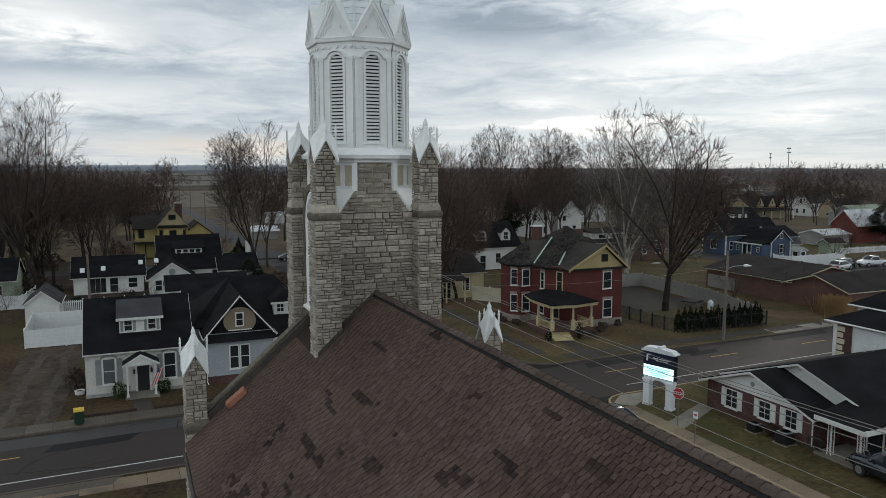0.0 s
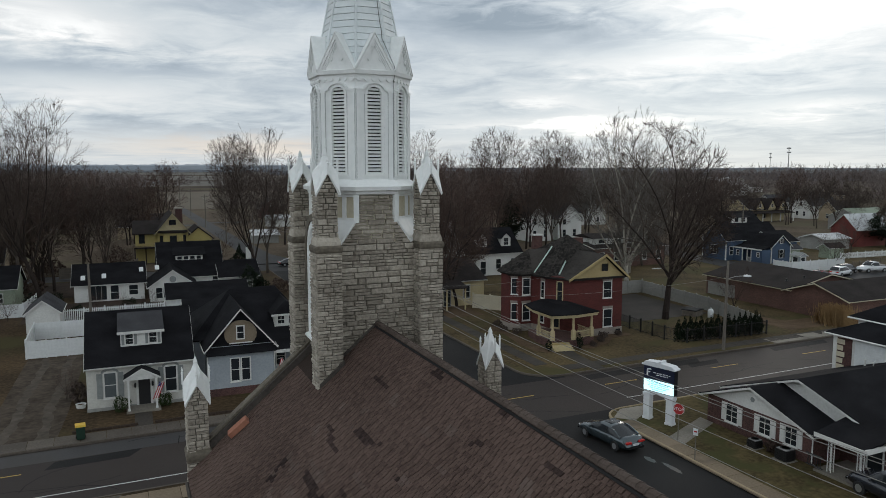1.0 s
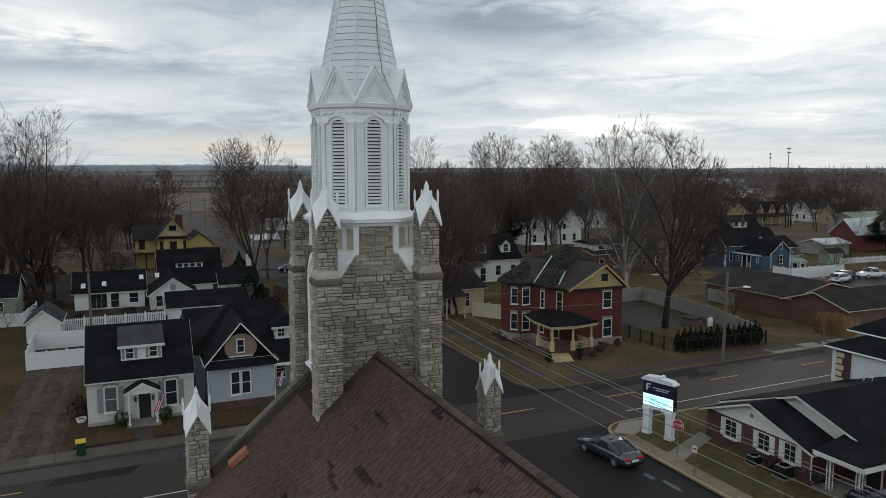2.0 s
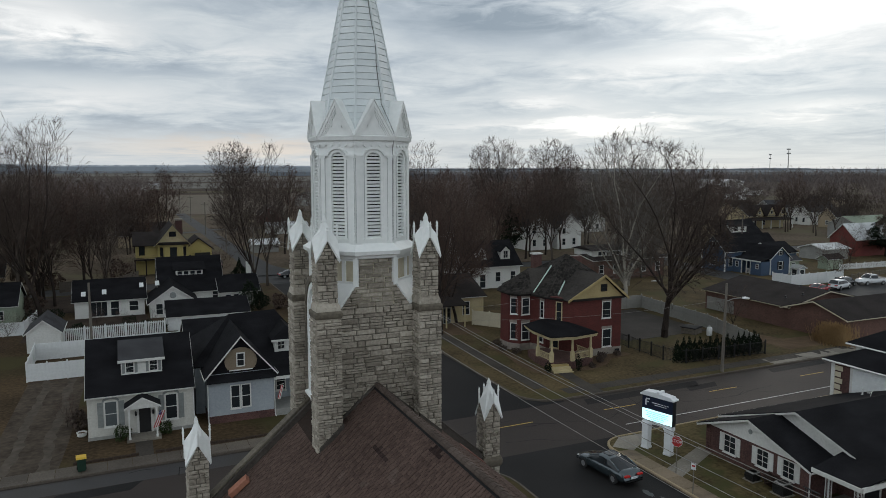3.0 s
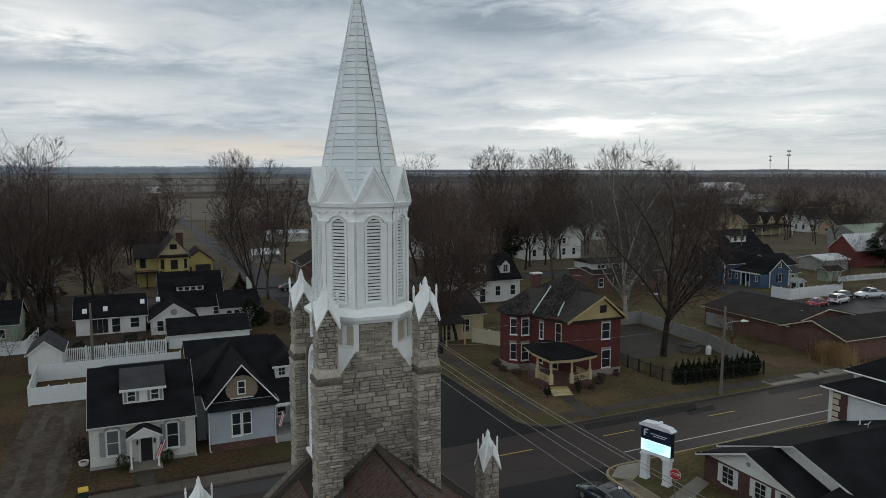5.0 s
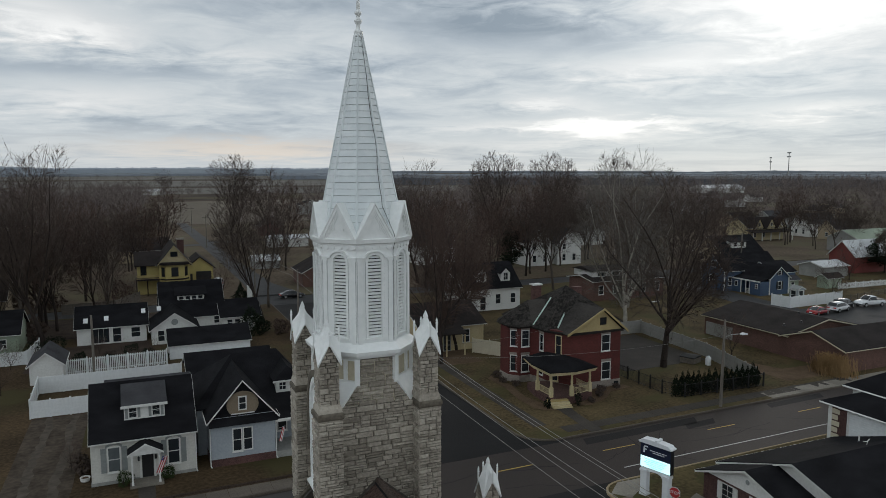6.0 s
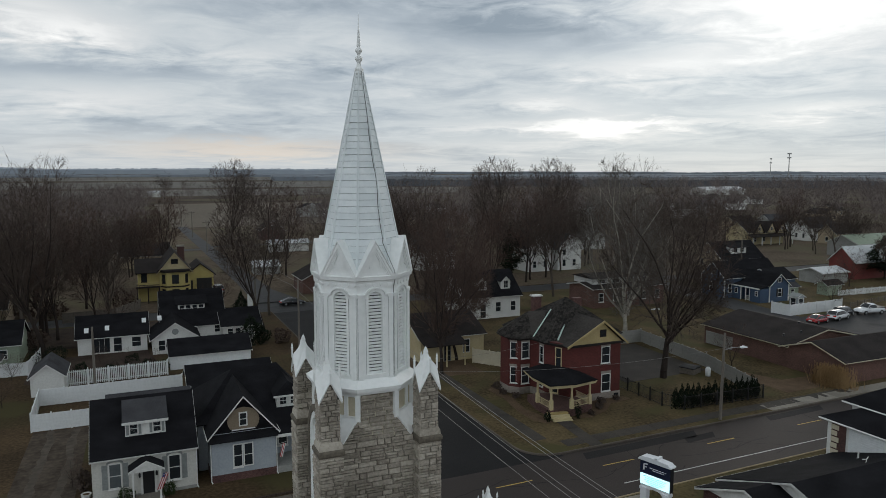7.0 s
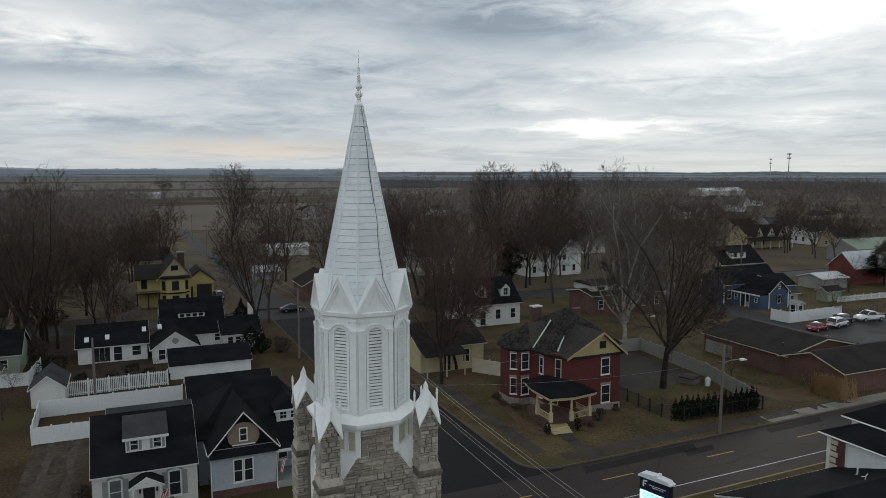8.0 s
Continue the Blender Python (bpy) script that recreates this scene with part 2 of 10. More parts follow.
M["dark_brick"] = brick_surface("dark_brick", (0.055, 0.024, 0.021), (0.13, 0.06, 0.052), (1.3, 1.6, 1.6))
M["brown_brick"] = brick_surface("brown_brick", (0.10, 0.05, 0.04), (0.17, 0.09, 0.07), (1.1, 1.2, 1.2))
M["yellow"] = surface("yellow_siding", (0.40, 0.33, 0.115), (0.52, 0.43, 0.165), 0.6, 6, 0.5, 0.1)
M["ochre"] = surface("ochre_trim", (0.31, 0.235, 0.10), (0.41, 0.32, 0.15), 0.6, 6, 0.5, 0.1)
M["cream_trim"] = surface("cream_trim", (0.43, 0.355, 0.20), (0.53, 0.45, 0.275), 0.6, 6, 1, 0.1)
M["blue"] = surface("blue_siding", (0.032, 0.060, 0.108), (0.048, 0.084, 0.145), 0.6, 6, 0.5, 0.1)
M["tan"] = surface("tan_siding", (0.30, 0.24, 0.16), (0.40, 0.33, 0.23), 0.7, 6, 0.5, 0.1)
M["gable_tan"] = surface("brown_tan_shingle", (0.16, 0.125, 0.085), (0.24, 0.19, 0.135), 0.8, 9, 0.8, 0.3)
M["olive"] = surface("pale_green_siding", (0.22, 0.27, 0.20), (0.30, 0.35, 0.27), 0.7, 6, 0.5, 0.1)
M["barn_red"] = surface("barn_red", (0.115, 0.020, 0.017), (0.175, 0.036, 0.029), 0.7, 6, 0.5, 0.2)
M["grey_block"] = surface("grey_block", (0.22, 0.22, 0.21), (0.32, 0.32, 0.30), 0.85, 5, 0.5, 0.2)
M["foundation"] = surface("rough_foundation_stone", (0.17, 0.145, 0.125), (0.31, 0.27, 0.235), 0.9, 3, 0.5, 0.6)
M["glass"] = shiny("window_glass", (0.02, 0.024, 0.028), 0.08)
M["screen_glass"] = shiny("pale_blind_glass", (0.10, 0.115, 0.12), 0.2)
M["asphalt"] = surface("asphalt", (0.0235, 0.0172, 0.0148), (0.0425, 0.032, 0.0272), 0.70, 24, 0.12, 0.25, stain=(0.031, 0.0235, 0.0198), stain_scale=0.1, stain_at=0.5, spec=0.3)
M["asphalt_damp"] = surface("damp_lane_asphalt", (0.042, 0.040, 0.041), (0.064, 0.061, 0.060), 0.6, 20, 0.15, 0.2, stain=(0.05, 0.046, 0.043), stain_scale=0.15, stain_at=0.5, spec=0.25)
M["asphalt_new"] = surface("dark_asphalt", (0.013, 0.0125, 0.0125), (0.026, 0.025, 0.025), 0.72, 24, 0.15, 0.25, spec=0.12)
M["asphalt_wet"] = surface("damp_asphalt", (0.03, 0.03, 0.031), (0.055, 0.054, 0.054), 0.72, 20, 0.2, 0.2, stain=(0.02, 0.02, 0.021), stain_scale=0.2, spec=0.2)
M["puddle"] = surface("wet_asphalt", (0.012, 0.012, 0.013), (0.03, 0.03, 0.031), 0.36, 3.0, 0.8, 0.1)
M["concrete"] = surface("concrete", (0.16, 0.145, 0.12), (0.27, 0.245, 0.205), 0.9, 7, 0.4, 0.25, vary=0.35, stain=(0.13, 0.115, 0.095), stain_scale=0.3)
M["dirt"] = surface("gravel_dirt", (0.040, 0.031, 0.023), (0.10, 0.080, 0.062), 0.95, 2.2, 0.5, 0.5, spec=0.12)
M["grass"] = surface("winter_grass", (0.022, 0.0155, 0.0085), (0.098, 0.066, 0.036), 0.95, 3.2, 0.12, 0.6, stain=(0.060, 0.052, 0.023), stain_scale=0.09, stain_at=0.5, spec=0.12)
M["grass_green"] = surface("greenish_winter_grass", (0.044, 0.034, 0.016), (0.125, 0.098, 0.045), 0.95, 3.2, 0.4, 0.6, stain=(0.062, 0.060, 0.024), stain_scale=0.3, stain_at=0.5, spec=0.12)
M["grass_mixed"] = surface("patchy_winter_grass", (0.034, 0.025, 0.012), (0.138, 0.103, 0.053), 0.95, 3.2, 0.2, 0.6, stain=(0.074, 0.066, 0.029), stain_scale=0.13, stain_at=0.5, spec=0.12)
M["ground"] = surface("winter_ground", (0.026, 0.018, 0.013), (0.076, 0.052, 0.037), 0.95, 0.9, 0.02, 0.4, stain=(0.08, 0.07, 0.04), stain_scale=0.018, stain_at=0.48, spec=0.12)
M["field"] = surface("stubble_field", (0.105, 0.088, 0.068), (0.165, 0.14, 0.11), 0.95, 0.5, 0.01, 0.2, spec=0.12)
# far fields: stubble colour greyed to stand for haze
M["field_far"] = surface("haze_greyed_field", (0.105, 0.098, 0.088), (0.17, 0.16, 0.142), 0.95, 0.03, 0.004, 0.0, spec=0.12)
M["yard"] = surface("dead_grass_yard", (0.050, 0.038, 0.026), (0.148, 0.112, 0.078), 0.95, 1.4, 0.05, 0.5, stain=(0.102, 0.088, 0.052), stain_scale=0.06, stain_at=0.5, spec=0.12)
M["mulch"] = surface("dark_mulch", (0.025, 0.018, 0.014), (0.075, 0.055, 0.043), 0.95, 5, 0.4, 0.6, spec=0.12)
M["litter"] = surface("fallen_leaves", (0.075, 0.05, 0.032), (0.15, 0.104, 0.066), 0.95, 12, 0.6, 0.7, spec=0.12)
M["white_line"] = surface("road_paint_white", (0.42, 0.42, 0.40), (0.62, 0.62, 0.6), 0.7, 15, 1.5, 0.1)
M["yellow_line"] = surface("road_paint_yellow", (0.42, 0.28, 0.05), (0.58, 0.39, 0.09), 0.7, 15, 1.5, 0.1)
M["bark"] = surface("grey_brown_bark", (0.045, 0.036, 0.030), (0.11, 0.092, 0.078), 0.95, 5, 0.4, 0.6, stretch=(4, 4, 0.6), spec=0.12)
M["bark_dark"] = surface("dark_bark", (0.022, 0.017, 0.015), (0.055, 0.043, 0.037), 0.95, 5, 0.4, 0.6, stretch=(4, 4, 0.6), spec=0.12)
M["bark_pale"] = surface("sycamore_bark", (0.16, 0.145, 0.12), (0.36, 0.33, 0.28), 0.9, 1.2, 0.3, 0.4)
M["twig"] = surface("twigs", (0.054, 0.041, 0.035), (0.112, 0.087, 0.074), 0.95, 1.0, 0.1, 0, spec=0.12)
M["dry_grass"] = surface("dry_orange_grass", (0.22, 0.135, 0.06), (0.36, 0.24, 0.12), 0.9, 4, 0.6, 0, spec=0.12)
M["thicket"] = surface("bramble_thicket", (0.045, 0.031, 0.026), (0.10, 0.072, 0.058), 0.95, 2.0, 0.3, 0, spec=0.12)
M["twig_red"] = surface("reddish_twigs", (0.064, 0.043, 0.036), (0.124, 0.086, 0.071), 0.95, 1.0, 0.1, 0, spec=0.12)
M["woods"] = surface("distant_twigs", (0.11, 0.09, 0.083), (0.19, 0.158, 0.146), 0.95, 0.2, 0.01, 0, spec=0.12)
# the haze of distance is painted into this woods colour
M["woods_far"] = surface("haze_painted_woods", (0.16, 0.18, 0.205), (0.21, 0.23, 0.255), 0.95, 0.02, 0.004, 0, spec=0.12)
M["evergreen"] = surface("evergreen_needles", (0.006, 0.010, 0.006), (0.018, 0.026, 0.014), 0.9, 6, 0.8, 0.3, spec=0.12)
M["shrub"] = surface("boxwood_leaves", (0.018, 0.032, 0.012), (0.05, 0.07, 0.025), 0.85, 8, 1, 0.3, spec=0.12)
M["pole_wood"] = surface("pole_wood", (0.11, 0.095, 0.08), (0.20, 0.18, 0.155), 0.9, 4, 0.5, 0.3, stretch=(6, 6, 0.5))
M["fence_wood"] = surface("old_fence_wood", (0.10, 0.085, 0.07), (0.18, 0.155, 0.13), 0.9, 4, 0.5, 0.3)
M["black_metal"] = shiny("black_metal", (0.012, 0.012, 0.013), 0.45)
M["wire"] = surface("weathered_cable", (0.20, 0.19, 0.18), (0.30, 0.29, 0.27), 0.6, 2, 0.5, 0)
M["wire_dark"] = surface("dark_cable", (0.06, 0.06, 0.06), (0.10, 0.10, 0.10), 0.6, 2, 0.5, 0)
M["sign_navy"] = shiny("navy_sign_face", (0.012, 0.018, 0.045), 0.3)
M["sign_black"] = shiny("black_cabinet", (0.008, 0.008, 0.010), 0.4)
M["sign_glow"] = glowing("lit_display", (0.62, 0.92, 0.98), 1.15)
M["sign_text"] = glowing("display_text", (0.22, 0.66, 0.74), 0.75)
M["sign_white"] = surface("sign_white", (0.66, 0.68, 0.70), (0.74, 0.76, 0.78), 0.5, 4, 1, 0)
M["stop_red"] = surface("stop_red", (0.33, 0.018, 0.02), (0.42, 0.03, 0.03), 0.45, 4, 1, 0)
M["bin_green"] = shiny("green_plastic", (0.012, 0.04, 0.025), 0.5)
M["bin_yellow"] = shiny("yellow_plastic", (0.62, 0.40, 0.03), 0.5)
M["ac_metal"] = surface("grey_enamel", (0.25, 0.25, 0.24), (0.34, 0.34, 0.33), 0.6, 5, 1, 0.1)
M["terracotta"] = surface("new_brick_red", (0.30, 0.12, 0.075), (0.40, 0.18, 0.115), 0.85, 8, 1, 0.3)
M["tyre"] = surface("tyre_rubber", (0.012, 0.012, 0.012), (0.025, 0.025, 0.025), 0.85, 10, 1, 0.1)
M["rim"] = shiny("alloy", (0.45, 0.46, 0.47), 0.35, 0.8)
M["car_slate"] = shiny("slate_blue_grey_paint", (0.055, 0.075, 0.085), 0.2, 0.6, 1.0)
M["car_white"] = shiny("white_car_paint", (0.66, 0.68, 0.70), 0.25, 0.0, 0.8)
M["car_red"] = shiny("red_car_paint", (0.30, 0.014, 0.02), 0.25, 0.0, 0.8)
M["car_black"] = shiny("black_car_paint", (0.012, 0.013, 0.016), 0.2, 0.0, 0.8)
M["car_navy"] = shiny("navy_car_paint", (0.010, 0.013, 0.022), 0.25, 0.0, 0.8)
M["car_silver"] = shiny("silver_car_paint", (0.36, 0.38, 0.40), 0.28, 0.5, 0.8)
M["lamp_red"] = shiny("red_lens", (0.5, 0.015, 0.012), 0.2)
M["lamp_clear"] = shiny("clear_lens", (0.55, 0.56, 0.57), 0.1)
M["snow"] = surface("old_snow", (0.45, 0.46, 0.48), (0.62, 0.63, 0.65), 0.7, 5, 1, 0.3)
M["flag_red"] = surface("flag_red", (0.36, 0.03, 0.04), (0.42, 0.04, 0.05), 0.8, 6, 1, 0)
M["flag_blue"] = surface("flag_blue", (0.03, 0.04, 0.14), (0.05, 0.06, 0.18), 0.8, 6, 1, 0)


# ---------------------------------------------------------------- mesh helpers
def add_box(bm, x0, x1, y0, y1, z0, z1):
    v = [bm.verts.new(p) for p in ((x0, y0, z0), (x1, y0, z0), (x1, y1, z0), (x0, y1, z0), (x0, y0, z1), (x1, y0, z1), (x1, y1, z1), (x0, y1, z1))]
    for f in ((3, 2, 1, 0), (4, 5, 6, 7), (0, 1, 5, 4), (1, 2, 6, 5), (2, 3, 7, 6), (3, 0, 4, 7)):
        bm.faces.new([v[i] for i in f])
    return v


def add_prism(bm, pts, a, b, axis="y"):
    """Polygon pts in the plane across the axis, extruded from a to b. axis y: pts are (x, z); x: (y, z); z: (x, y)."""
    place = {"y": lambda p, t: (p[0], t, p[1]), "x": lambda p, t: (t, p[0], p[1]), "z": lambda p, t: (p[0], p[1], t)}[axis]
    A, B = [bm.verts.new(place(p, a)) for p in pts], [bm.verts.new(place(p, b)) for p in pts]
    n = len(pts)
    fs = [bm.faces.new(A), bm.faces.new(B[::-1])]
    for i in range(n):
        fs.append(bm.faces.new((A[i], B[i], B[(i + 1) % n], A[(i + 1) % n])))
    bmesh.ops.recalc_face_normals(bm, faces=fs)


def add_slab(bm, quad, thick):
    """A flat quad (or polygon) of points, thickened downwards along its normal."""
    q = [Vector(p) for p in quad]
    n = (q[1] - q[0]).cross(q[2] - q[0]).normalized()
    if n.z < 0:
        q.reverse()
        n.negate()
    A, B = [bm.verts.new(p) for p in q], [bm.verts.new(p - n * thick) for p in q]
    bm.faces.new(A), bm.faces.new(B[::-1])
    for i in range(len(q)):
        bm.faces.new((A[(i + 1) % len(q)], A[i], B[i], B[(i + 1) % len(q)]))


def add_tube(bm, pts, radii, sides=6, cap=True):
    """A tapered tube along pts."""
    rings = []
    for i, p in enumerate(pts):
        p = Vector(p)
        d = (Vector(pts[min(i + 1, len(pts) - 1)]) - Vector(pts[max(i - 1, 0)])).normalized()
        s = d.cross(Vector((0, 0, 1)) if abs(d.z) < 0.9 else Vector((1, 0, 0))).normalized()
        u = s.cross(d)
        r = radii[i] if isinstance(radii, (list, tuple)) else radii
        rings.append([bm.verts.new(p + (s * math.cos(2 * math.pi * k / sides) + u * math.sin(2 * math.pi * k / sides)) * r) for k in range(sides)])
    for a, b in zip(rings, rings[1:]):
        for k in range(sides):
            bm.faces.new((a[k], a[(k + 1) % sides], b[(k + 1) % sides], b[k]))
    if cap:
        bm.faces.new(rings[0][::-1]), bm.faces.new(rings[-1])


def add_lathe(bm, prof, sides=8, at=(0, 0), turn=0.0):
    """Profile of (radius, z) turned about a vertical axis."""
    rings = [[bm.verts.new((at[0] + r * math.sin(turn + 2 * math.pi * k / sides), at[1] - r * math.cos(turn + 2 * math.pi * k / sides), z)) for k in range(sides)] for r, z in prof]
    for a, b in zip(rings, rings[1:]):
        for k in range(sides):
            bm.faces.new((a[k], a[(k + 1) % sides], b[(k + 1) % sides], b[k]))
    bm.faces.new(rings[0][::-1]), bm.faces.new(rings[-1])


def shift(bm, m):
    bmesh.ops.transform(bm, matrix=m, verts=bm.verts)
    return bm


def mesh_of(bm, name, material, smooth=False):
    bmesh.ops.remove_doubles(bm, verts=bm.verts, dist=0.0004)
    me = bpy.data.meshes.new(name)
    bm.to_mesh(me)
    bm.free()
    for m in (material if isinstance(material, (list, tuple)) else (material,)):
        me.materials.append(m)
    if smooth:
        me.polygons.foreach_set("use_smooth", [True] * len(me.polygons))
    return me


def part(name, bm, material, parent=None, label="", m=None, smooth=False):
    """One mesh object under a thing or part. bm may be a ready mesh."""
    me = bm if isinstance(bm, bpy.types.Mesh) else mesh_of(bm, name, material, smooth)
    ob = new(name, me)
    if parent is not None:
        ob.parent = parent
    if m is not None:
        ob.matrix_basis = m
    return tagged(ob, label)


def thing(name, label, category, m=None, group="", kind=""):
    ob = new(name)
    ob.empty_display_size = 0.3
    if m is not None:
        ob.matrix_basis = m
    return tagged(ob, label, category, group, kind)


def single(name, bm, material, label, category, m=None, group="", kind="", smooth=False):
    return tagged(part(name, bm, material, None, label, m, smooth), "", category, group, kind)


def box_part(name, dims, material, parent, label="", bevel=0.0, m=None):
    bm = bmesh.new()
    add_box(bm, *dims)
    if bevel:
        bmesh.ops.bevel(bm, geom=bm.edges[:], offset=bevel, segments=1, affect="EDGES")
    return part(name, bm, material, parent, label, m)


FACE = {"-y": 0, "+x": 90, "+y": 180, "-x": -90}
# ---------------------------------------------------------------- ground, streets, pavements
def street_y(x, off):
    """The main street runs nearly along x; off is the distance north of its yellow line."""
    return 53.45 + 0.023 * x + off


def sheet(name, pts, z0, z1, material, label, category):
    bm = bmesh.new()
    add_prism(bm, pts, z0, z1, "z")
    return single(name, bm, material, label, category, kind="structure")


def ring_ground():
    bm = bmesh.new()
    R = [0, 150, 400, 900, 1800, 4700]
    rings = []
    for r in R:
        rings.append([bm.verts.new((r * math.cos(k * math.pi / 24), 40 + r * math.sin(k * math.pi / 24), -0.16)) for k in range(48)] if r else [bm.verts.new((0, 40, -0.16))])
    for k in range(48):
        bm.faces.new((rings[0][0], rings[1][k], rings[1][(k + 1) % 48]))
    for a, b in zip(rings[1:], rings[2:]):
        for k in range(48):
            bm.faces.new((a[k], b[k], b[(k + 1) % 48], a[(k + 1) % 48]))
    return single("ground", bm, M["ground"], "flat brown winter ground reaching the horizon", "ground", kind="structure")


ring_ground()
W0, W1, E1 = 19.6, 28.3, 28.6             # kerb lines of the side street
FAR, NEAR = 3.65, -5.6                    # kerbs of the main street
N2A, N2B = 134.0, 141.5                   # second cross street
Z_ROAD = -0.13


def corner_pts(cx, cy, r, a0, a1, n=6):
    return [(cx + r * math.cos(radians(a0 + (a1 - a0) * i / n)), cy + r * math.sin(radians(a0 + (a1 - a0) * i / n))) for i in range(n + 1)]


# carriageways
sheet("road", [(-160, street_y(-160, NEAR - 3)), (220, street_y(220, NEAR - 3)), (220, street_y(220, FAR + 3)), (-160, street_y(-160, FAR + 3))], -0.155, Z_ROAD, M["asphalt"], "worn grey-brown asphalt main street with patched cracks", "road")
sheet("road", [(W0 - 3, street_y(W0, FAR - 0.4)), (E1 + 3, street_y(E1, FAR - 0.4)), (E1 + 3, N2B + 4), (W0 - 3, N2B + 4)], -0.150, Z_ROAD + 0.004, M["asphalt_new"], "dark newer asphalt side street running north", "road")
sheet("road", [(W0 - 3, -60), (E1 + 3, -60), (E1 + 3, street_y(E1, NEAR + 0.3)), (W0 - 3, street_y(W0, NEAR + 0.3))], -0.150, Z_ROAD + 0.004, M["asphalt_new"], "dark damp asphalt side street beside the church", "road")
sheet("road", [(-140, N2A - 1), (220, N2A - 1), (220, N2B + 1), (-140, N2B + 1)], -0.148, Z_ROAD + 0.008, M["asphalt_wet"], "damp asphalt back street with puddles", "road")
sheet("road", [(17.9, N2B + 2), (27.2, N2B + 2), (24.0, 158), (22.6, 200), (21.3, 262), (19.9, 345), (15.6, 345), (17.0, 264), (17.9, 200), (18.3, 160)], -0.1, 0.004, M["asphalt_wet"], "narrow damp asphalt street leading out to the fields", "road")
sheet("road", [(-40, 243), (17.5, 243), (17.4, 248), (-40, 248)], -0.1, 0.003, M["asphalt_wet"], "damp asphalt lane between far yards", "road")
sheet("road", [(21.4, 250), (120, 252), (120, 257), (21.4, 255)], -0.1, 0.003, M["asphalt_wet"], "damp asphalt lane between far yards", "road")
sheet("road", [(92.5, 70), (99.5, 70), (108, 133.5), (101, 133.5)], -0.1, 0.022, M["asphalt_wet"], "narrow damp asphalt lane past the blue house", "road")
sheet("parking_lot", [(99, 62), (150, 62), (150, 92.5), (99.5, 92.5)], -0.1, 0.03, M["asphalt_wet"], "damp asphalt parking lot behind the brick building", "parking lot")

# raised blocks of lawn, their edges are the kerbs
r = 4.0
sheet("lawn", [(-150, street_y(-150, FAR + 0.16)), (W0 - 0.16 - r, street_y(W0, FAR + 0.16))] + corner_pts(W0 - 0.16 - r, street_y(W0, FAR + 0.16) + r, r, -90, 0)[1:] + [(W0 - 0.16, N2A), (-150, N2A)], -0.15, 0.0, M["grass"], "tan winter grass of the house lots", "lawn")
sheet("lawn", corner_pts(E1 - 0.3 + 0.16 + 3, street_y(E1, FAR + 0.16) + 3, 3, 180, 270) + [(210, street_y(210, FAR + 0.16)), (210, N2A), (E1 - 0.14, N2A)], -0.15, 0.0, M["grass_mixed"], "tan winter grass round the red house", "lawn")
sheet("lawn", [(E1 + 0.16, -50), (210, -50), (210, street_y(210, NEAR - 0.16)), (E1 + 0.16 + 2, street_y(E1, NEAR - 0.16))] + corner_pts(E1 + 0.16 + 2, street_y(E1, NEAR - 0.16) - 2, 2, 90, 180)[1:], -0.15, 0.0, M["grass_green"], "greenish winter lawn beside the brick office", "lawn")
sheet("lawn", [(-150, -50), (W0 - 0.16, -50), (W0 - 0.16, street_y(W0, NEAR - 0.16) - r)] + corner_pts(W0 - 0.16 - r, street_y(W0, NEAR - 0.16) - r, r, 0, 90)[1:] + [(-150, street_y(-150, NEAR - 0.16))], -0.15, 0.0, M["grass"], "winter lawn round the church", "lawn")
sheet("lawn", [(-150, N2B), (W0 - 1.6, N2B), (W0 - 1.0, N2B + 3.5), (22, N2B + 3.5), (19, 336), (-150, 336)], -0.15, -0.01, M["yard"], "bare brown yards of the next block", "lawn")
sheet("lawn", [(E1 - 1, N2B), (260, N2B), (260, 340), (19, 336), (22, N2B + 3.5), (E1 - 3, N2B + 3.5)], -0.15, -0.01, M["yard"], "brown yards under the trees of the next block", "lawn")
sheet("field", [(14.0, 337), (120, 345), (150, 575), (13.0, 570)], -0.15, -0.004, M["field"], "pale stubble field beyond the town", "field")
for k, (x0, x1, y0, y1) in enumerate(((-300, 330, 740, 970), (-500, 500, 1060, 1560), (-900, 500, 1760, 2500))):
    sheet("field", [(x0, y0), (x1, y0), (x1 + 120, y1), (x0 - 60, y1)], -0.15, 0.02, M["field_far"], "far-off farm field with haze greyed into its colour", "field")


M["concrete_old"] = surface("old_brown_concrete", (0.065, 0.053, 0.042), (0.125, 0.104, 0.083), 0.9, 7, 0.4, 0.25, vary=0.35, stain=(0.085, 0.073, 0.058), stain_scale=0.3)
M["kerb_tan"] = surface("tan_kerb", (0.26, 0.20, 0.115), (0.38, 0.30, 0.185), 0.9, 7, 0.4, 0.25)


def kerb_line(pts, label="worn concrete kerb"):
    bm = bmesh.new()
    P = [Vector((*p, 0)) for p in pts]
    prev = None
    for i, p in enumerate(P):
        d = (P[min(i + 1, len(P) - 1)] - P[max(i - 1, 0)]).normalized()
        n = Vector((-d.y, d.x, 0))
        ring = [bm.verts.new(p + n * o + Vector((0, 0, z))) for o, z in ((-0.09, -0.15), (-0.08, 0.005), (-0.06, 0.03), (0.08, 0.03), (0.09, -0.15))]
        if prev:
            for k in range(4):
                bm.faces.new((prev[k], prev[k + 1], ring[k + 1], ring[k]))
        prev = ring
    return single("kerb", bm, M["kerb_tan"] if "pale" in label else M["concrete_old"], label, "kerb", kind="structure")


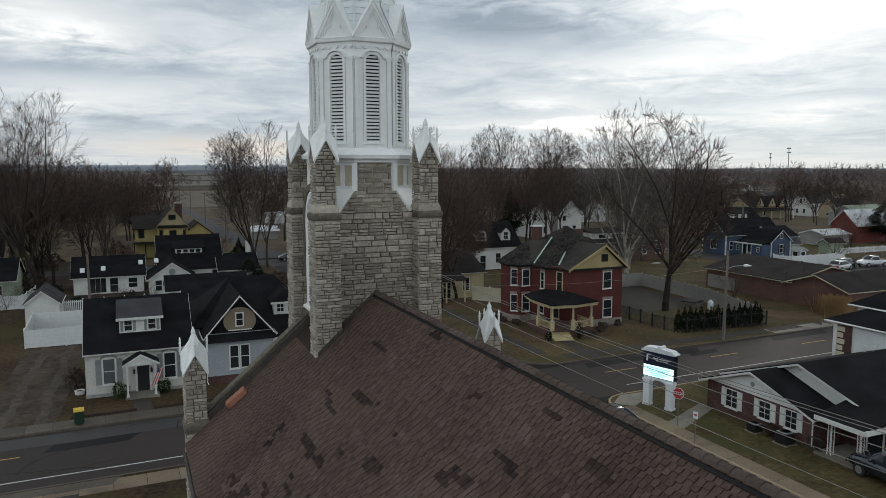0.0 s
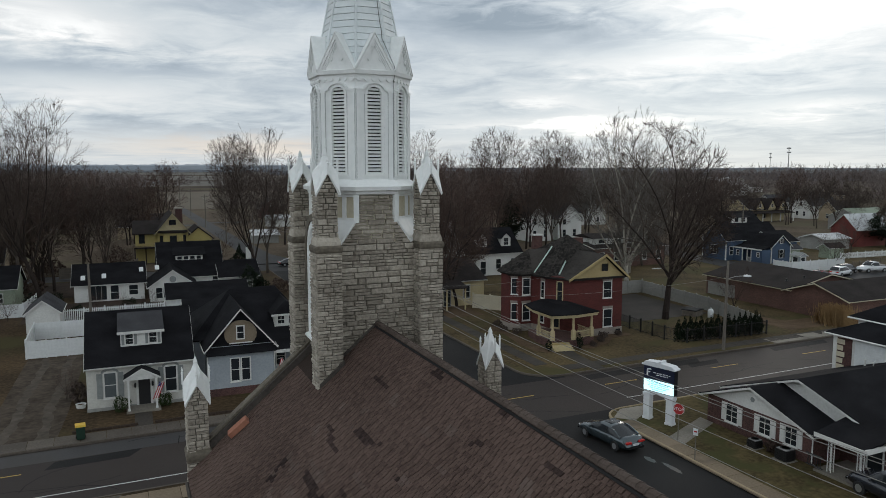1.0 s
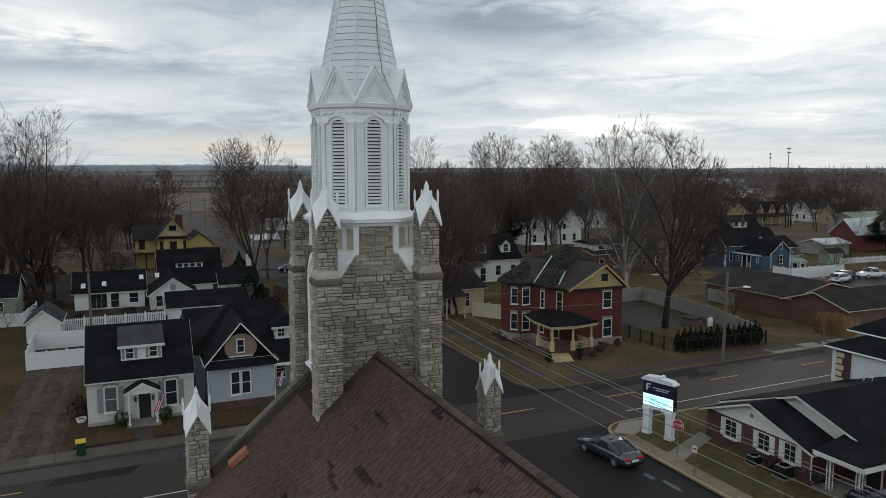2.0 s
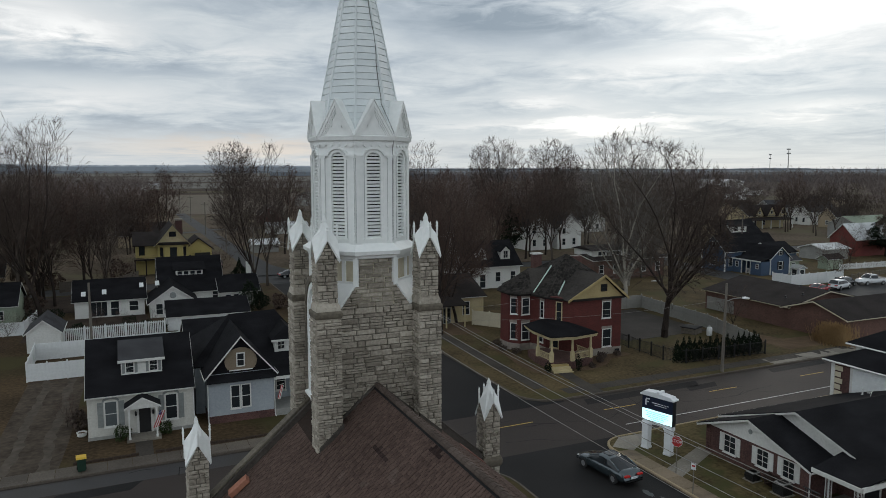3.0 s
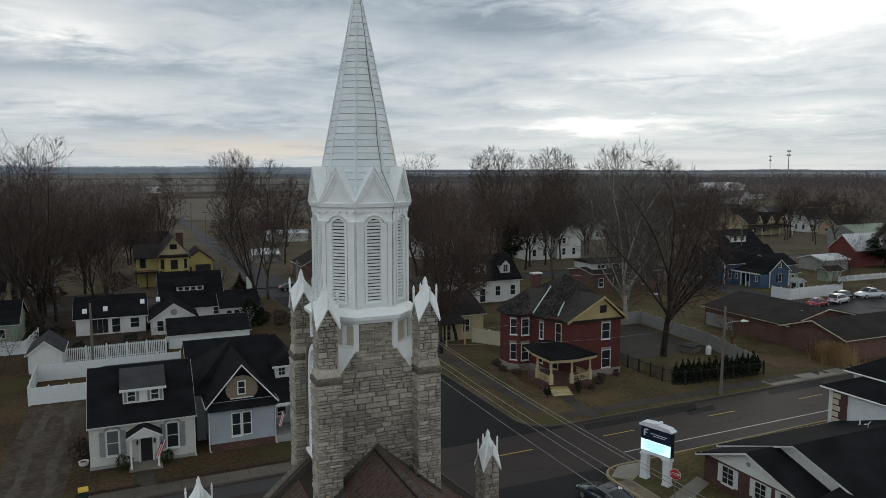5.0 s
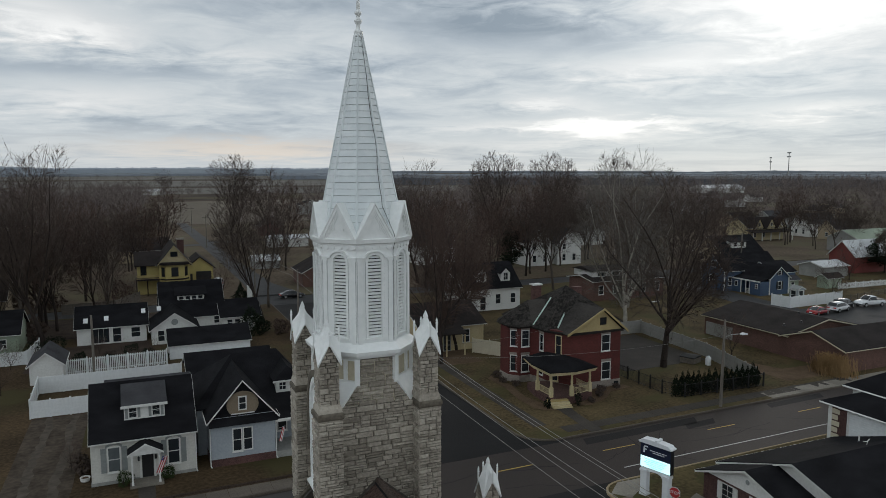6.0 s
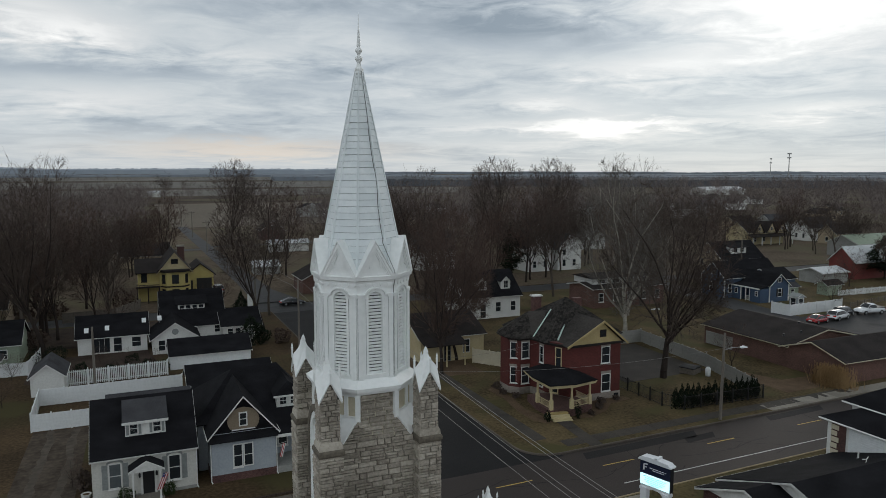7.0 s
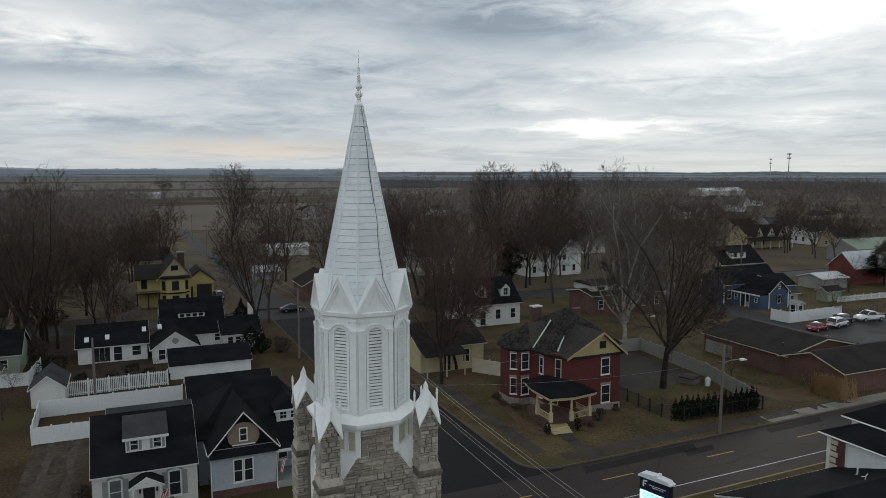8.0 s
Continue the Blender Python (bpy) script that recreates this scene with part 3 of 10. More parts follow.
kerb_line([(-60, street_y(-60, FAR + 0.08)), (W0 - r, street_y(W0, FAR + 0.08))] + corner_pts(W0 - r, street_y(W0, FAR + 0.08) + r, r, -90, 0)[1:] + [(W0 - 0.08, N2A)])
kerb_line([(28.38, N2A)] + corner_pts(31.38, street_y(E1, FAR + 0.08) + 3, 3, 180, 270) + [(110, street_y(110, FAR + 0.08))])
kerb_line([(110, street_y(110, NEAR - 0.08)), (30.7, street_y(30.7, NEAR - 0.08))] + corner_pts(30.7, street_y(E1, NEAR - 0.08) - 2, 2, 90, 180)[1:] + [(28.7, 0)], "pale worn kerb round the street corner")
kerb_line([(W0 - 0.08, 0), (W0 - 0.08, street_y(W0, NEAR) - r)] + corner_pts(W0 - 0.08 - r, street_y(W0, NEAR - 0.08) - r, r, 0, 90) + [(-60, street_y(-60, NEAR - 0.08))])


def lines():
    def stripe(x0, x1, off, w, mt, label):
        bm = bmesh.new()
        n = max(1, int((x1 - x0) / 4))
        for i in range(n):
            a, b = x0 + (x1 - x0) * i / n, x0 + (x1 - x0) * (i + 1) / n
            j0, j1 = random.uniform(-0.01, 0.01), random.uniform(-0.01, 0.01)
            vs = [bm.verts.new(p) for p in ((a, street_y(a, off - w / 2 + j0), Z_ROAD + 0.006), (b, street_y(b, off - w / 2 + j1), Z_ROAD + 0.006), (b, street_y(b, off + w / 2 + j1), Z_ROAD + 0.006), (a, street_y(a, off + w / 2 + j0), Z_ROAD + 0.006))]
            bm.faces.new(vs)
        single("road_marking", bm, mt, label, "road marking", kind="structure")
    stripe(33, 130, -3.6, 0.12, M["white_line"], "white painted edge line on the street")
    stripe(-60, 14, -3.9, 0.12, M["white_line"], "white painted edge line on the street")
    for x in (-45.5, -37.5, -29.5, -21.5, -13.2, 23.0, 33.5, 45.5, 57.5, 69.5):
        stripe(x, x + 3.4, 0.0, 0.12, M["yellow_line"], "yellow dashed centre line, scuffed")
    # the far lane is damp and darker west of the crossing
    bm = bmesh.new()
    add_prism(bm, [(-150, street_y(-150, 1.3)), (13, street_y(13, 1.5)), (17.5, street_y(17, 3.5)), (-150, street_y(-150, 3.5))], Z_ROAD - 0.02, Z_ROAD + 0.0025, "z")
    single("damp_lane", bm, M["asphalt_damp"], "darker damp lane along the kerb", "road", kind="structure")
    # dark patches of new asphalt
    for x0, x1, o0, o1 in ((33, 46, 1.7, 3.2), (44, 47.5, 0.9, 2.2), (56, 64, 2.0, 3.3), (-8.6, -3.8, 0.1, 1.5)):
        bm = bmesh.new()
        add_prism(bm, [(x0, street_y(x0, o0)), (x1, street_y(x1, o0 + 0.15)), (x1 + 0.8, street_y(x1, o1)), (x0 + 0.5, street_y(x0, o1 - 0.2))], Z_ROAD - 0.02, Z_ROAD + 0.004, "z")
        single("asphalt_patch", bm, M["asphalt_new"], "dark rectangular repair patch in the asphalt", "road patch", kind="structure")


lines()


def tar_cracks():
    """Thin dark sealed cracks wandering over the main street."""
    bm = bmesh.new()
    rnd = random.Random(11)
    for _ in range(46):
        x, off = rnd.uniform(-30, 75), rnd.uniform(-4.6, 3.2)
        a = rnd.choice((0, 0, math.pi / 2)) + rnd.uniform(-0.3, 0.3)
        p = Vector((x, street_y(x, off), Z_ROAD + 0.003))
        for _ in range(rnd.randint(3, 9)):
            a += rnd.uniform(-0.4, 0.4)
            q = p + Vector((math.cos(a), math.sin(a), 0)) * rnd.uniform(0.5, 1.3)
            if not (street_y(q.x, NEAR + 0.2) < q.y < street_y(q.x, FAR - 0.2)):
                break
            n = Vector((-math.sin(a), math.cos(a), 0)) * 0.03
            bm.faces.new([bm.verts.new(v) for v in (p - n, q - n, q + n, p + n)])
            p = q
    single("road_cracks", bm, M["asphalt_new"], "dark tar-sealed cracks across the street", "road cracks", kind="stuff")


tar_cracks()


def pavement(label, pts0, direction, n, length, width, mt=None, z=0.012, skip=()):
    """A strip of concrete slabs, each a piece of its own."""
    d = Vector((*direction, 0)).normalized()
    nrm = Vector((-d.y, d.x, 0))
    root = thing("pavement", label, "pavement", kind="structure")
    bm = bmesh.new()
    add_box(bm, 0.012, length - 0.012, 0, width, -0.08, 0.0)
    bmesh.ops.bevel(bm, geom=[e for e in bm.edges if all(v.co.z > -0.01 for v in e.verts)], offset=0.01, segments=1, affect="EDGES")
    me = mesh_of(bm, "slab", mt or M["concrete"])
    rot = math.degrees(math.atan2(d.y, d.x))
    for i in range(n):
        if i in skip:
            continue
        p = Vector((*pts0, 0)) + d * length * i
        part("slab", me, None, root, m=pose(p.x, p.y, z + random.uniform(-0.006, 0.006), random.uniform(-0.2, 0.2), random.uniform(-0.2, 0.2), rot))
    return root


M["concrete_dark"] = surface("dark_mossy_concrete", (0.026, 0.021, 0.0165), (0.055, 0.045, 0.036), 0.9, 7, 0.4, 0.25, vary=0.35, stain=(0.024, 0.020, 0.016), stain_scale=0.3)
M["concrete_tan"] = surface("tan_concrete", (0.15, 0.112, 0.072), (0.235, 0.18, 0.122), 0.9, 7, 0.4, 0.25, vary=0.35, stain=(0.11, 0.083, 0.057), stain_scale=0.3)
sd = (1, 0.023)
pavement("grey concrete pavement along the houses", (-26, street_y(-26, FAR + 0.2)), sd, 27, 1.6, 1.7, M["concrete_old"])
pavement("dark old concrete pavement in front of the red house", (33.0, street_y(33, FAR + 1.0)), sd, 26, 1.5, 1.5, M["concrete_dark"])
pavement("pale new concrete pavement beyond the hedge", (58.4, street_y(58.4, FAR + 0.25)), sd, 10, 2.6, 1.8, M["concrete"])
pavement("tan concrete pavement beside the side street", (30.0, 20.5), (0, 1), 15, 1.7, 1.5, M["concrete_tan"])
pavement("tan concrete pavement at the church's street side", (-30, street_y(-30, NEAR - 2.0)), sd, 28, 1.7, 1.6, M["concrete_tan"])
pavement("old concrete pavement west of the red house", (32.2, street_y(32, FAR + 3.4)), (0, 1), 26, 1.5, 1.4, M["concrete_dark"])
sheet("corner_pad", [(28.95, 46.9), (29.9, 45.7), (32.2, 47.1), (32.8, 48.2), (30.5, 48.25)], -0.1, 0.016, M["concrete"], "pale concrete corner ramp by the sign", "pavement")
sheet("walk", [(29.95, 40.7), (34.8, 43.1), (34.8, 44.4), (29.95, 42.2)], -0.1, 0.02, M["concrete"], "concrete walk to the office wall", "walkway")
sheet("walk", [(35.4, 62.6), (36.7, 62.6), (37.2, 65.6), (35.6, 65.6)], -0.1, 0.02, M["concrete_dark"], "old concrete walk to the porch steps", "walkway")
sheet("walk", [(35.0, street_y(35, FAR + 0.2)), (36.3, street_y(35, FAR + 0.2)), (36.7, 62.7), (35.4, 62.7)], -0.1, 0.02, M["concrete_dark"], "old concrete walk to the street", "walkway")
sheet("walk", [(-3.4, street_y(-3, FAR + 1.9)), (-2.2, street_y(-3, FAR + 1.9)), (-2.2, 61.9), (-3.4, 61.9)], -0.1, 0.02, M["concrete_dark"], "short concrete walk to the white house's porch", "walkway")
sheet("driveway", [(-13.0, street_y(-12, FAR + 1.9)), (-8.3, street_y(-8, FAR + 1.9)), (-8.0, 64), (-7.6, 82.2), (-12.6, 82.2), (-12.8, 70)], -0.1, 0.012, M["dirt"], "worn gravel driveway beside the white house", "driveway")
track_rnd = random.Random(31)
for x in (-11.6, -9.4):
    left, right = [], []
    for k in range(30):
        y = street_y(x, FAR + 1.9) + k * 0.82
        bend = 0.028 * (y - 59) + 0.12 * math.sin(y * 0.5 + x)
        left.append((x - 0.30 + bend + track_rnd.uniform(-0.16, 0.14), y))
        right.append((x + 0.34 + bend + track_rnd.uniform(-0.14, 0.16), y))
    sheet("wheel_track", right + left[::-1], -0.05, 0.018, M["track"], "pale worn gravel wheel track in the driveway", "driveway")
sheet("driveway", [(-14.0, street_y(-14, NEAR - 0.2)), (-4.2, street_y(-4, NEAR - 0.2)), (-4.6, 46.6), (-14.0, 46.4)], -0.1, 0.018, M["concrete_old"], "concrete driveway apron at the kerb", "driveway")
sheet("parking_lot", [(-40, 34), (-6.2, 34), (-6.2, 46.0), (-40, 45.2)], -0.1, 0.02, M["asphalt"], "grey asphalt lot beside the church", "parking lot")
sheet("patio", [(50.5, 73), (63.3, 73.5), (63.8, 88.5), (50.5, 88.5)], -0.1, 0.015, M["concrete_dark"], "cracked concrete yard behind the red house", "patio")
sheet("garden_bed", [(-15.5, 100.6), (-11.5, 99.0), (0.4, 99.2), (0.4, 100.4), (-1.2, 109.4), (-1.5, 112.8), (-15.5, 112.8)], -0.1, 0.01, M["mulch"], "dark garden bed in front of the long white house", "garden bed")
sheet("leaf_litter", [(-60, 112), (-10.6, 118), (-3, 121.5), (14, 122), (14, 133), (-60, 133)], -0.1, 0.006, M["mulch"], "dark wet leaves under the yard trees", "leaves")
sheet("leaf_litter", [(65, 62.5), (110, 63), (98, 66), (68.5, 66.5), (66, 74), (64.6, 74)], -0.1, 0.008, M["litter"], "brown fallen leaves over the side yard", "leaves")
sheet("leaf_litter", [(29, 84), (37, 84), (37, 100), (29, 100)], -0.1, 0.008, M["litter"], "brown fallen leaves under the trees", "leaves")
# ---------------------------------------------------------------- church
TX, TY = 4.75, 30.40                       # axis of the tower and the spire
RIDGE_X, RIDGE_Z, SLOPE = 4.75, 12.86, 0.87
FRONT_Y = 31.7                             # front wall of the nave
HALF = 1.72                                # half the tower's width


def roof_z(x):
    return RIDGE_Z - SLOPE * abs(x - RIDGE_X)


church = thing("church_nave", "stone church nave under a steep brown shingle roof", "church")
EAVE_L, EAVE_R = -1.62, 11.12
bm = bmesh.new()
add_prism(bm, [(EAVE_L + 0.45, -0.1), (EAVE_R - 0.45, -0.1), (EAVE_R - 0.45, roof_z(EAVE_R) - 0.05), (RIDGE_X, RIDGE_Z - 0.5), (EAVE_L + 0.45, roof_z(EAVE_L) - 0.05)], 0.0, FRONT_Y - 0.3)
part("wall", bm, M["mortar"], church, "rough limestone nave wall")
bm = bmesh.new()
for e in (EAVE_L, EAVE_R):
    add_slab(bm, [(e, -0.3, roof_z(e)), (e, FRONT_Y - 0.25, roof_z(e)), (RIDGE_X, FRONT_Y - 0.25, RIDGE_Z), (RIDGE_X, -0.3, RIDGE_Z)], 0.16)
nave_roof = part("roof", bm, M["shingle_bed"], church, "brown asphalt shingle roof with lifted patches")
# ridge cap and the dark vent line beside it
bm = bmesh.new()
for u0, u1, h in ((-0.165, -0.115, 0.045),):
    add_slab(bm, [(RIDGE_X + u0, -0.3, roof_z(RIDGE_X + u0) + h), (RIDGE_X + u0, TY - HALF + 0.02, roof_z(RIDGE_X + u0) + h), (RIDGE_X + u1, TY - HALF + 0.02, roof_z(RIDGE_X + u1) + h), (RIDGE_X + u1, -0.3, roof_z(RIDGE_X + u1) + h)], 0.05)
part("ridge_vent", bm, M["asphalt_new"], nave_roof, "black ridge vent strip")
bm = bmesh.new()
prof = [(-0.125, roof_z(RIDGE_X - 0.125) + 0.06), (-0.08, RIDGE_Z + 0.02), (0.0, RIDGE_Z + 0.055), (0.12, RIDGE_Z + 0.0), (0.30, roof_z(RIDGE_X + 0.30) + 0.06)]
prev = None
for yy, dz in ((0.0, 0.0), (0.26, 0.018), (0.285, 0.018)):
    row = [bm.verts.new((RIDGE_X + x, yy, z + 0.03 - dz)) for x, z in prof]
    if prev:
        for a, b, c, d in zip(prev, prev[1:], row[1:], row):
            bm.faces.new((a, b, c, d))
    else:
        low = [bm.verts.new((RIDGE_X + x, yy, z)) for x, z in prof]
        for a, b, c, d in zip(low, low[1:], row[1:], row):
            bm.faces.new((a, b, c, d))
    prev = row
bmesh.ops.recalc_face_normals(bm, faces=bm.faces)
cap_me = mesh_of(bm, "ridge_cap", M["cap_shingle"])
for i in range(int((TY - HALF) / 0.27)):
    part("ridge_cap", cap_me, None, nave_roof, m=Matrix.Translation((0, 0.05 + i * 0.27, 0)))
# gutter along the near eave
bm = bmesh.new()
add_tube(bm, [(EAVE_L - 0.05, -0.2, roof_z(EAVE_L) - 0.12), (EAVE_L - 0.05, FRONT_Y - 0.9, roof_z(EAVE_L) - 0.12)], 0.07, 8)
part("gutter", bm, M["flashing"], church, "brown eaves gutter")
# step flashing where the roof meets the tower
bm = bmesh.new()
for s in (-1, 1):
    pts = [(RIDGE_X, RIDGE_Z + 0.0), (RIDGE_X, RIDGE_Z + 0.09), (RIDGE_X + s * 1.42, roof_z(RIDGE_X + 1.42) + 0.12), (RIDGE_X + s * 1.42, roof_z(RIDGE_X + 1.42))]
    add_prism(bm, pts, TY - HALF - 0.10, TY - HALF + 0.05)
    pts = [(RIDGE_X + s * 1.40, roof_z(RIDGE_X + 1.40)), (RIDGE_X + s * 1.40, roof_z(RIDGE_X + 1.40) + 0.16), (RIDGE_X + s * 2.25, roof_z(RIDGE_X + 2.25) + 0.16), (RIDGE_X + s * 2.25, roof_z(RIDGE_X + 2.25))]
    add_prism(bm, pts, TY - HALF - 0.66, TY - HALF - 0.52)
part("step_flashing", bm, M["flashing"], nave_roof, "brown metal flashing against the tower")

# front gable wall with its sloping coping, either side of the tower
for s in (-1, 1):
    a, b = 1.55, 6.2
    bm = bmesh.new()
    pts = [(RIDGE_X + s * a, 0.0), (RIDGE_X + s * b, 0.0), (RIDGE_X + s * b, roof_z(RIDGE_X + b) + 0.30), (RIDGE_X + s * a, roof_z(RIDGE_X + a) + 0.30)]
    add_prism(bm, pts, FRONT_Y - 0.28, FRONT_Y + 0.2)
    part("parapet", bm, M["flashing"], church, "gable parapet faced with brown flashing")
    n = 7
    for i in range(n):
        bm = bmesh.new()
        x0, x1 = a + (b - a) * i / n + 0.006, a + (b - a) * (i + 1) / n - 0.006
        pts = [(RIDGE_X + s * x0, roof_z(RIDGE_X + x0) + 0.305), (RIDGE_X + s * x1, roof_z(RIDGE_X + x1) + 0.305), (RIDGE_X + s * x1, roof_z(RIDGE_X + x1) + 0.42), (RIDGE_X + s * x0, roof_z(RIDGE_X + x0) + 0.42)]
        add_prism(bm, pts, FRONT_Y - 0.14, FRONT_Y + 0.28)
        bmesh.ops.bevel(bm, geom=bm.edges[:], offset=0.012, segments=1, affect="EDGES")
        part("coping_stone", bm, M["stone_trim"] if s < 0 else M["flashing"], church, "pale weathered stone coping" if s < 0 else "dark metal-clad coping")

# reddish strip of torn flashing by the right-hand pinnacle
bm = bmesh.new()
add_slab(bm, [(9.0, 30.55, roof_z(9.0) + 0.06), (10.1, 30.55, roof_z(10.1) + 0.06), (10.2, 30.95, roof_z(10.2) + 0.09), (9.1, 31.0, roof_z(9.1) + 0.09)], 0.03)
part("torn_flashing", bm, M["terracotta_dull"], nave_roof, "dull red strip of torn flashing")
# loose new brick-coloured board on the roof
bx = 0.20
single("loose_block", (lambda b: (add_box(b, -0.42, 0.42, -0.19, 0.19, 0, 0.2), bmesh.ops.bevel(b, geom=b.edges[:], offset=0.008, segments=1, affect="EDGES"), b)[2])(bmesh.new()), M["terracotta"],
       "reddish brick block lying loose on the shingle roof", "brick block", Matrix.Translation((bx, 30.75, roof_z(bx) + 0.05)) @ pose(0, 0, 0, 0, -math.degrees(math.atan(SLOPE)), 0) @ pose(0, 0, 0, 0, 0, -8))

# ------------------------------------------------ bell tower
tower = thing("bell_tower", "square limestone bell tower with white broaches and corner buttresses", "tower")
bm = bmesh.new()
add_box(bm, TX - HALF + 0.04, TX + HALF - 0.04, TY - HALF + 0.04, TY + HALF - 0.04, 0, 15.7)
tower_wall = part("wall", bm, M["mortar"], tower, "coursed limestone wall with raised mortar")
OCT = [(math.sin(radians(45 * k - 22.5)), -math.cos(radians(45 * k - 22.5))) for k in range(8)]   # vertices, face k lies between k and k+1
COS8 = math.cos(math.pi / 8)


def oct_ring(bm, prof, material=None):
    """Octagonal moulding: profile of (apothem, z) round the tower's axis."""
    rings = [[bm.verts.new((TX + a / COS8 * x, TY + a / COS8 * y, z)) for x, y in OCT] for a, z in prof]
    for a, b in zip(rings, rings[1:]):
        for k in range(8):
            bm.faces.new((a[k], a[(k + 1) % 8], b[(k + 1) % 8], b[k]))
    bm.faces.new(rings[0][::-1]), bm.faces.new(rings[-1])
    return bm


# stone stage turning octagonal
part("octagon_stage", oct_ring(bmesh.new(), [(HALF - 0.05, 15.0), (HALF - 0.05, 17.42)]), M["cream"], tower, "octagonal stage with cream boarded corners")
for k in range(4):
    q = pose(TX, TY, 0, 0, 0, 90 * k)
    bm = bmesh.new()
    h, t = HALF, HALF * math.tan(math.pi / 8)
    lo = 15.70
    outer = [(-h + 0.42, -h - 0.015, lo), (-t, -h - 0.015, 16.52), (-h - 0.015, -t, 16.52), (-h - 0.015, -h + 0.42, lo)]
    add_slab(bm, outer, 0.05)
    for (p0, p1) in ((outer[0], outer[1]), (outer[3], outer[2])):
        add_tube(bm, [p0, p1], 0.045, 4)
    part("broach", bm, M["white_metal"], tower, "white metal broach at a tower corner", m=q)
    for kk, (x, y) in enumerate(((-t - 0.005, -h), (-h, -t - 0.005))):
        bm = bmesh.new()
        add_box(bm, -0.09, 0.09, -0.09, 0.09, 16.42, 17.42)
        part("post", bm, M["white_metal"], tower, "white painted corner post", m=q @ pose(x * 0.985, y * 0.985, 0, 0, 0, -22.5 if kk == 0 else -67.5))
    # panel frame and recessed board on the diagonal
    bm = bmesh.new()
    for (x0, x1, z0, z1) in ((-0.62, 0.62, 16.48, 16.58), (-0.62, 0.62, 17.30, 17.42), (0.16, 0.30, 16.58, 17.30)):
        add_box(bm, x0, x1, -0.05, 0.02, z0, z1)
    part("panel_frame", bm, M["white_metal"], tower, "white panel frame", m=q @ pose(0, 0, 0, 0, 0, -45) @ pose(0, -HALF + 0.03, 0))

# cornice roof between the stage and the belfry
part("cornice", oct_ring(bmesh.new(), [(HALF, 17.36), (HALF + 0.10, 17.40), (HALF + 0.12, 17.50), (HALF + 0.24, 17.53), (HALF + 0.26, 17.66), (1.60, 17.92)]), M["white_metal"], tower, "white metal cornice with sloping top")

# ------------------------------------------------ corner buttresses
CAP = {}


def cap_mesh(half, z_low, z_mid, z_tip, name):
    """White metal pinnacle cap: four steep gables folded down to the corners, rising to one tip."""
    bm = bmesh.new()
    tip = (0, 0, z_tip)
    ring = []
    for k in range(4):
        a = radians(45 + 90 * k)
        ring.append((half * 1.42 * math.cos(a), half * 1.42 * math.sin(a), z_low))
        a = radians(90 + 90 * k)
        ring.append((half * 1.03 * math.cos(a), half * 1.03 * math.sin(a), z_mid))
    inner = [(x * 0.93, y * 0.93, z - 0.07) for x, y, z in ring]
    T, Ti = bm.verts.new((0, 0, z_tip)), bm.verts.new((0, 0, z_tip - 0.25))
    shoulder = [bm.verts.new((x * 0.36, y * 0.36, z_tip - (z_tip - z_low) * (0.30 if i % 2 == 0 else 0.26))) for i, (x, y, z) in enumerate(ring)]
    R, I = [bm.verts.new(p) for p in ring], [bm.verts.new(p) for p in inner]
    n = 8
    for i in range(n):
        j = (i + 1) % n
        bm.faces.new((R[i], R[j], shoulder[j], shoulder[i]))
        bm.faces.new((shoulder[i], shoulder[j], T))
        bm.faces.new((I[j], I[i], Ti))
        bm.faces.new((R[j], R[i], I[i], I[j]))
    # small knob at the tip
    add_lathe(bm, [(0.10, z_tip - 0.16), (0.105, z_tip - 0.12), (0.07, z_tip - 0.02), (0.005, z_tip + 0.10)], 4, turn=radians(45))
    return mesh_of(bm, name, M["white_metal"])


def spike_mesh(z0, z1):
    bm = bmesh.new()
    h = z1 - z0
    add_lathe(bm, [(0.035, z0), (0.04, z0 + h * 0.6), (0.055, z0 + h * 0.64), (0.03, z0 + h * 0.72), (0.045, z0 + h * 0.8), (0.004, z1)], 6)
    return mesh_of(bm, "spike", M["white_metal"])


def add_cap(parent, kind):
    cap, spike, half = CAP[kind]
    c = part("cap", cap, None, parent, "white painted metal pinnacle cap")
    for k in range(4):
        a = radians(90 * k)
        part("spike", spike, None, c, "thin white metal finial", m=pose(half * 1.03 * math.cos(a), half * 1.03 * math.sin(a), 0))


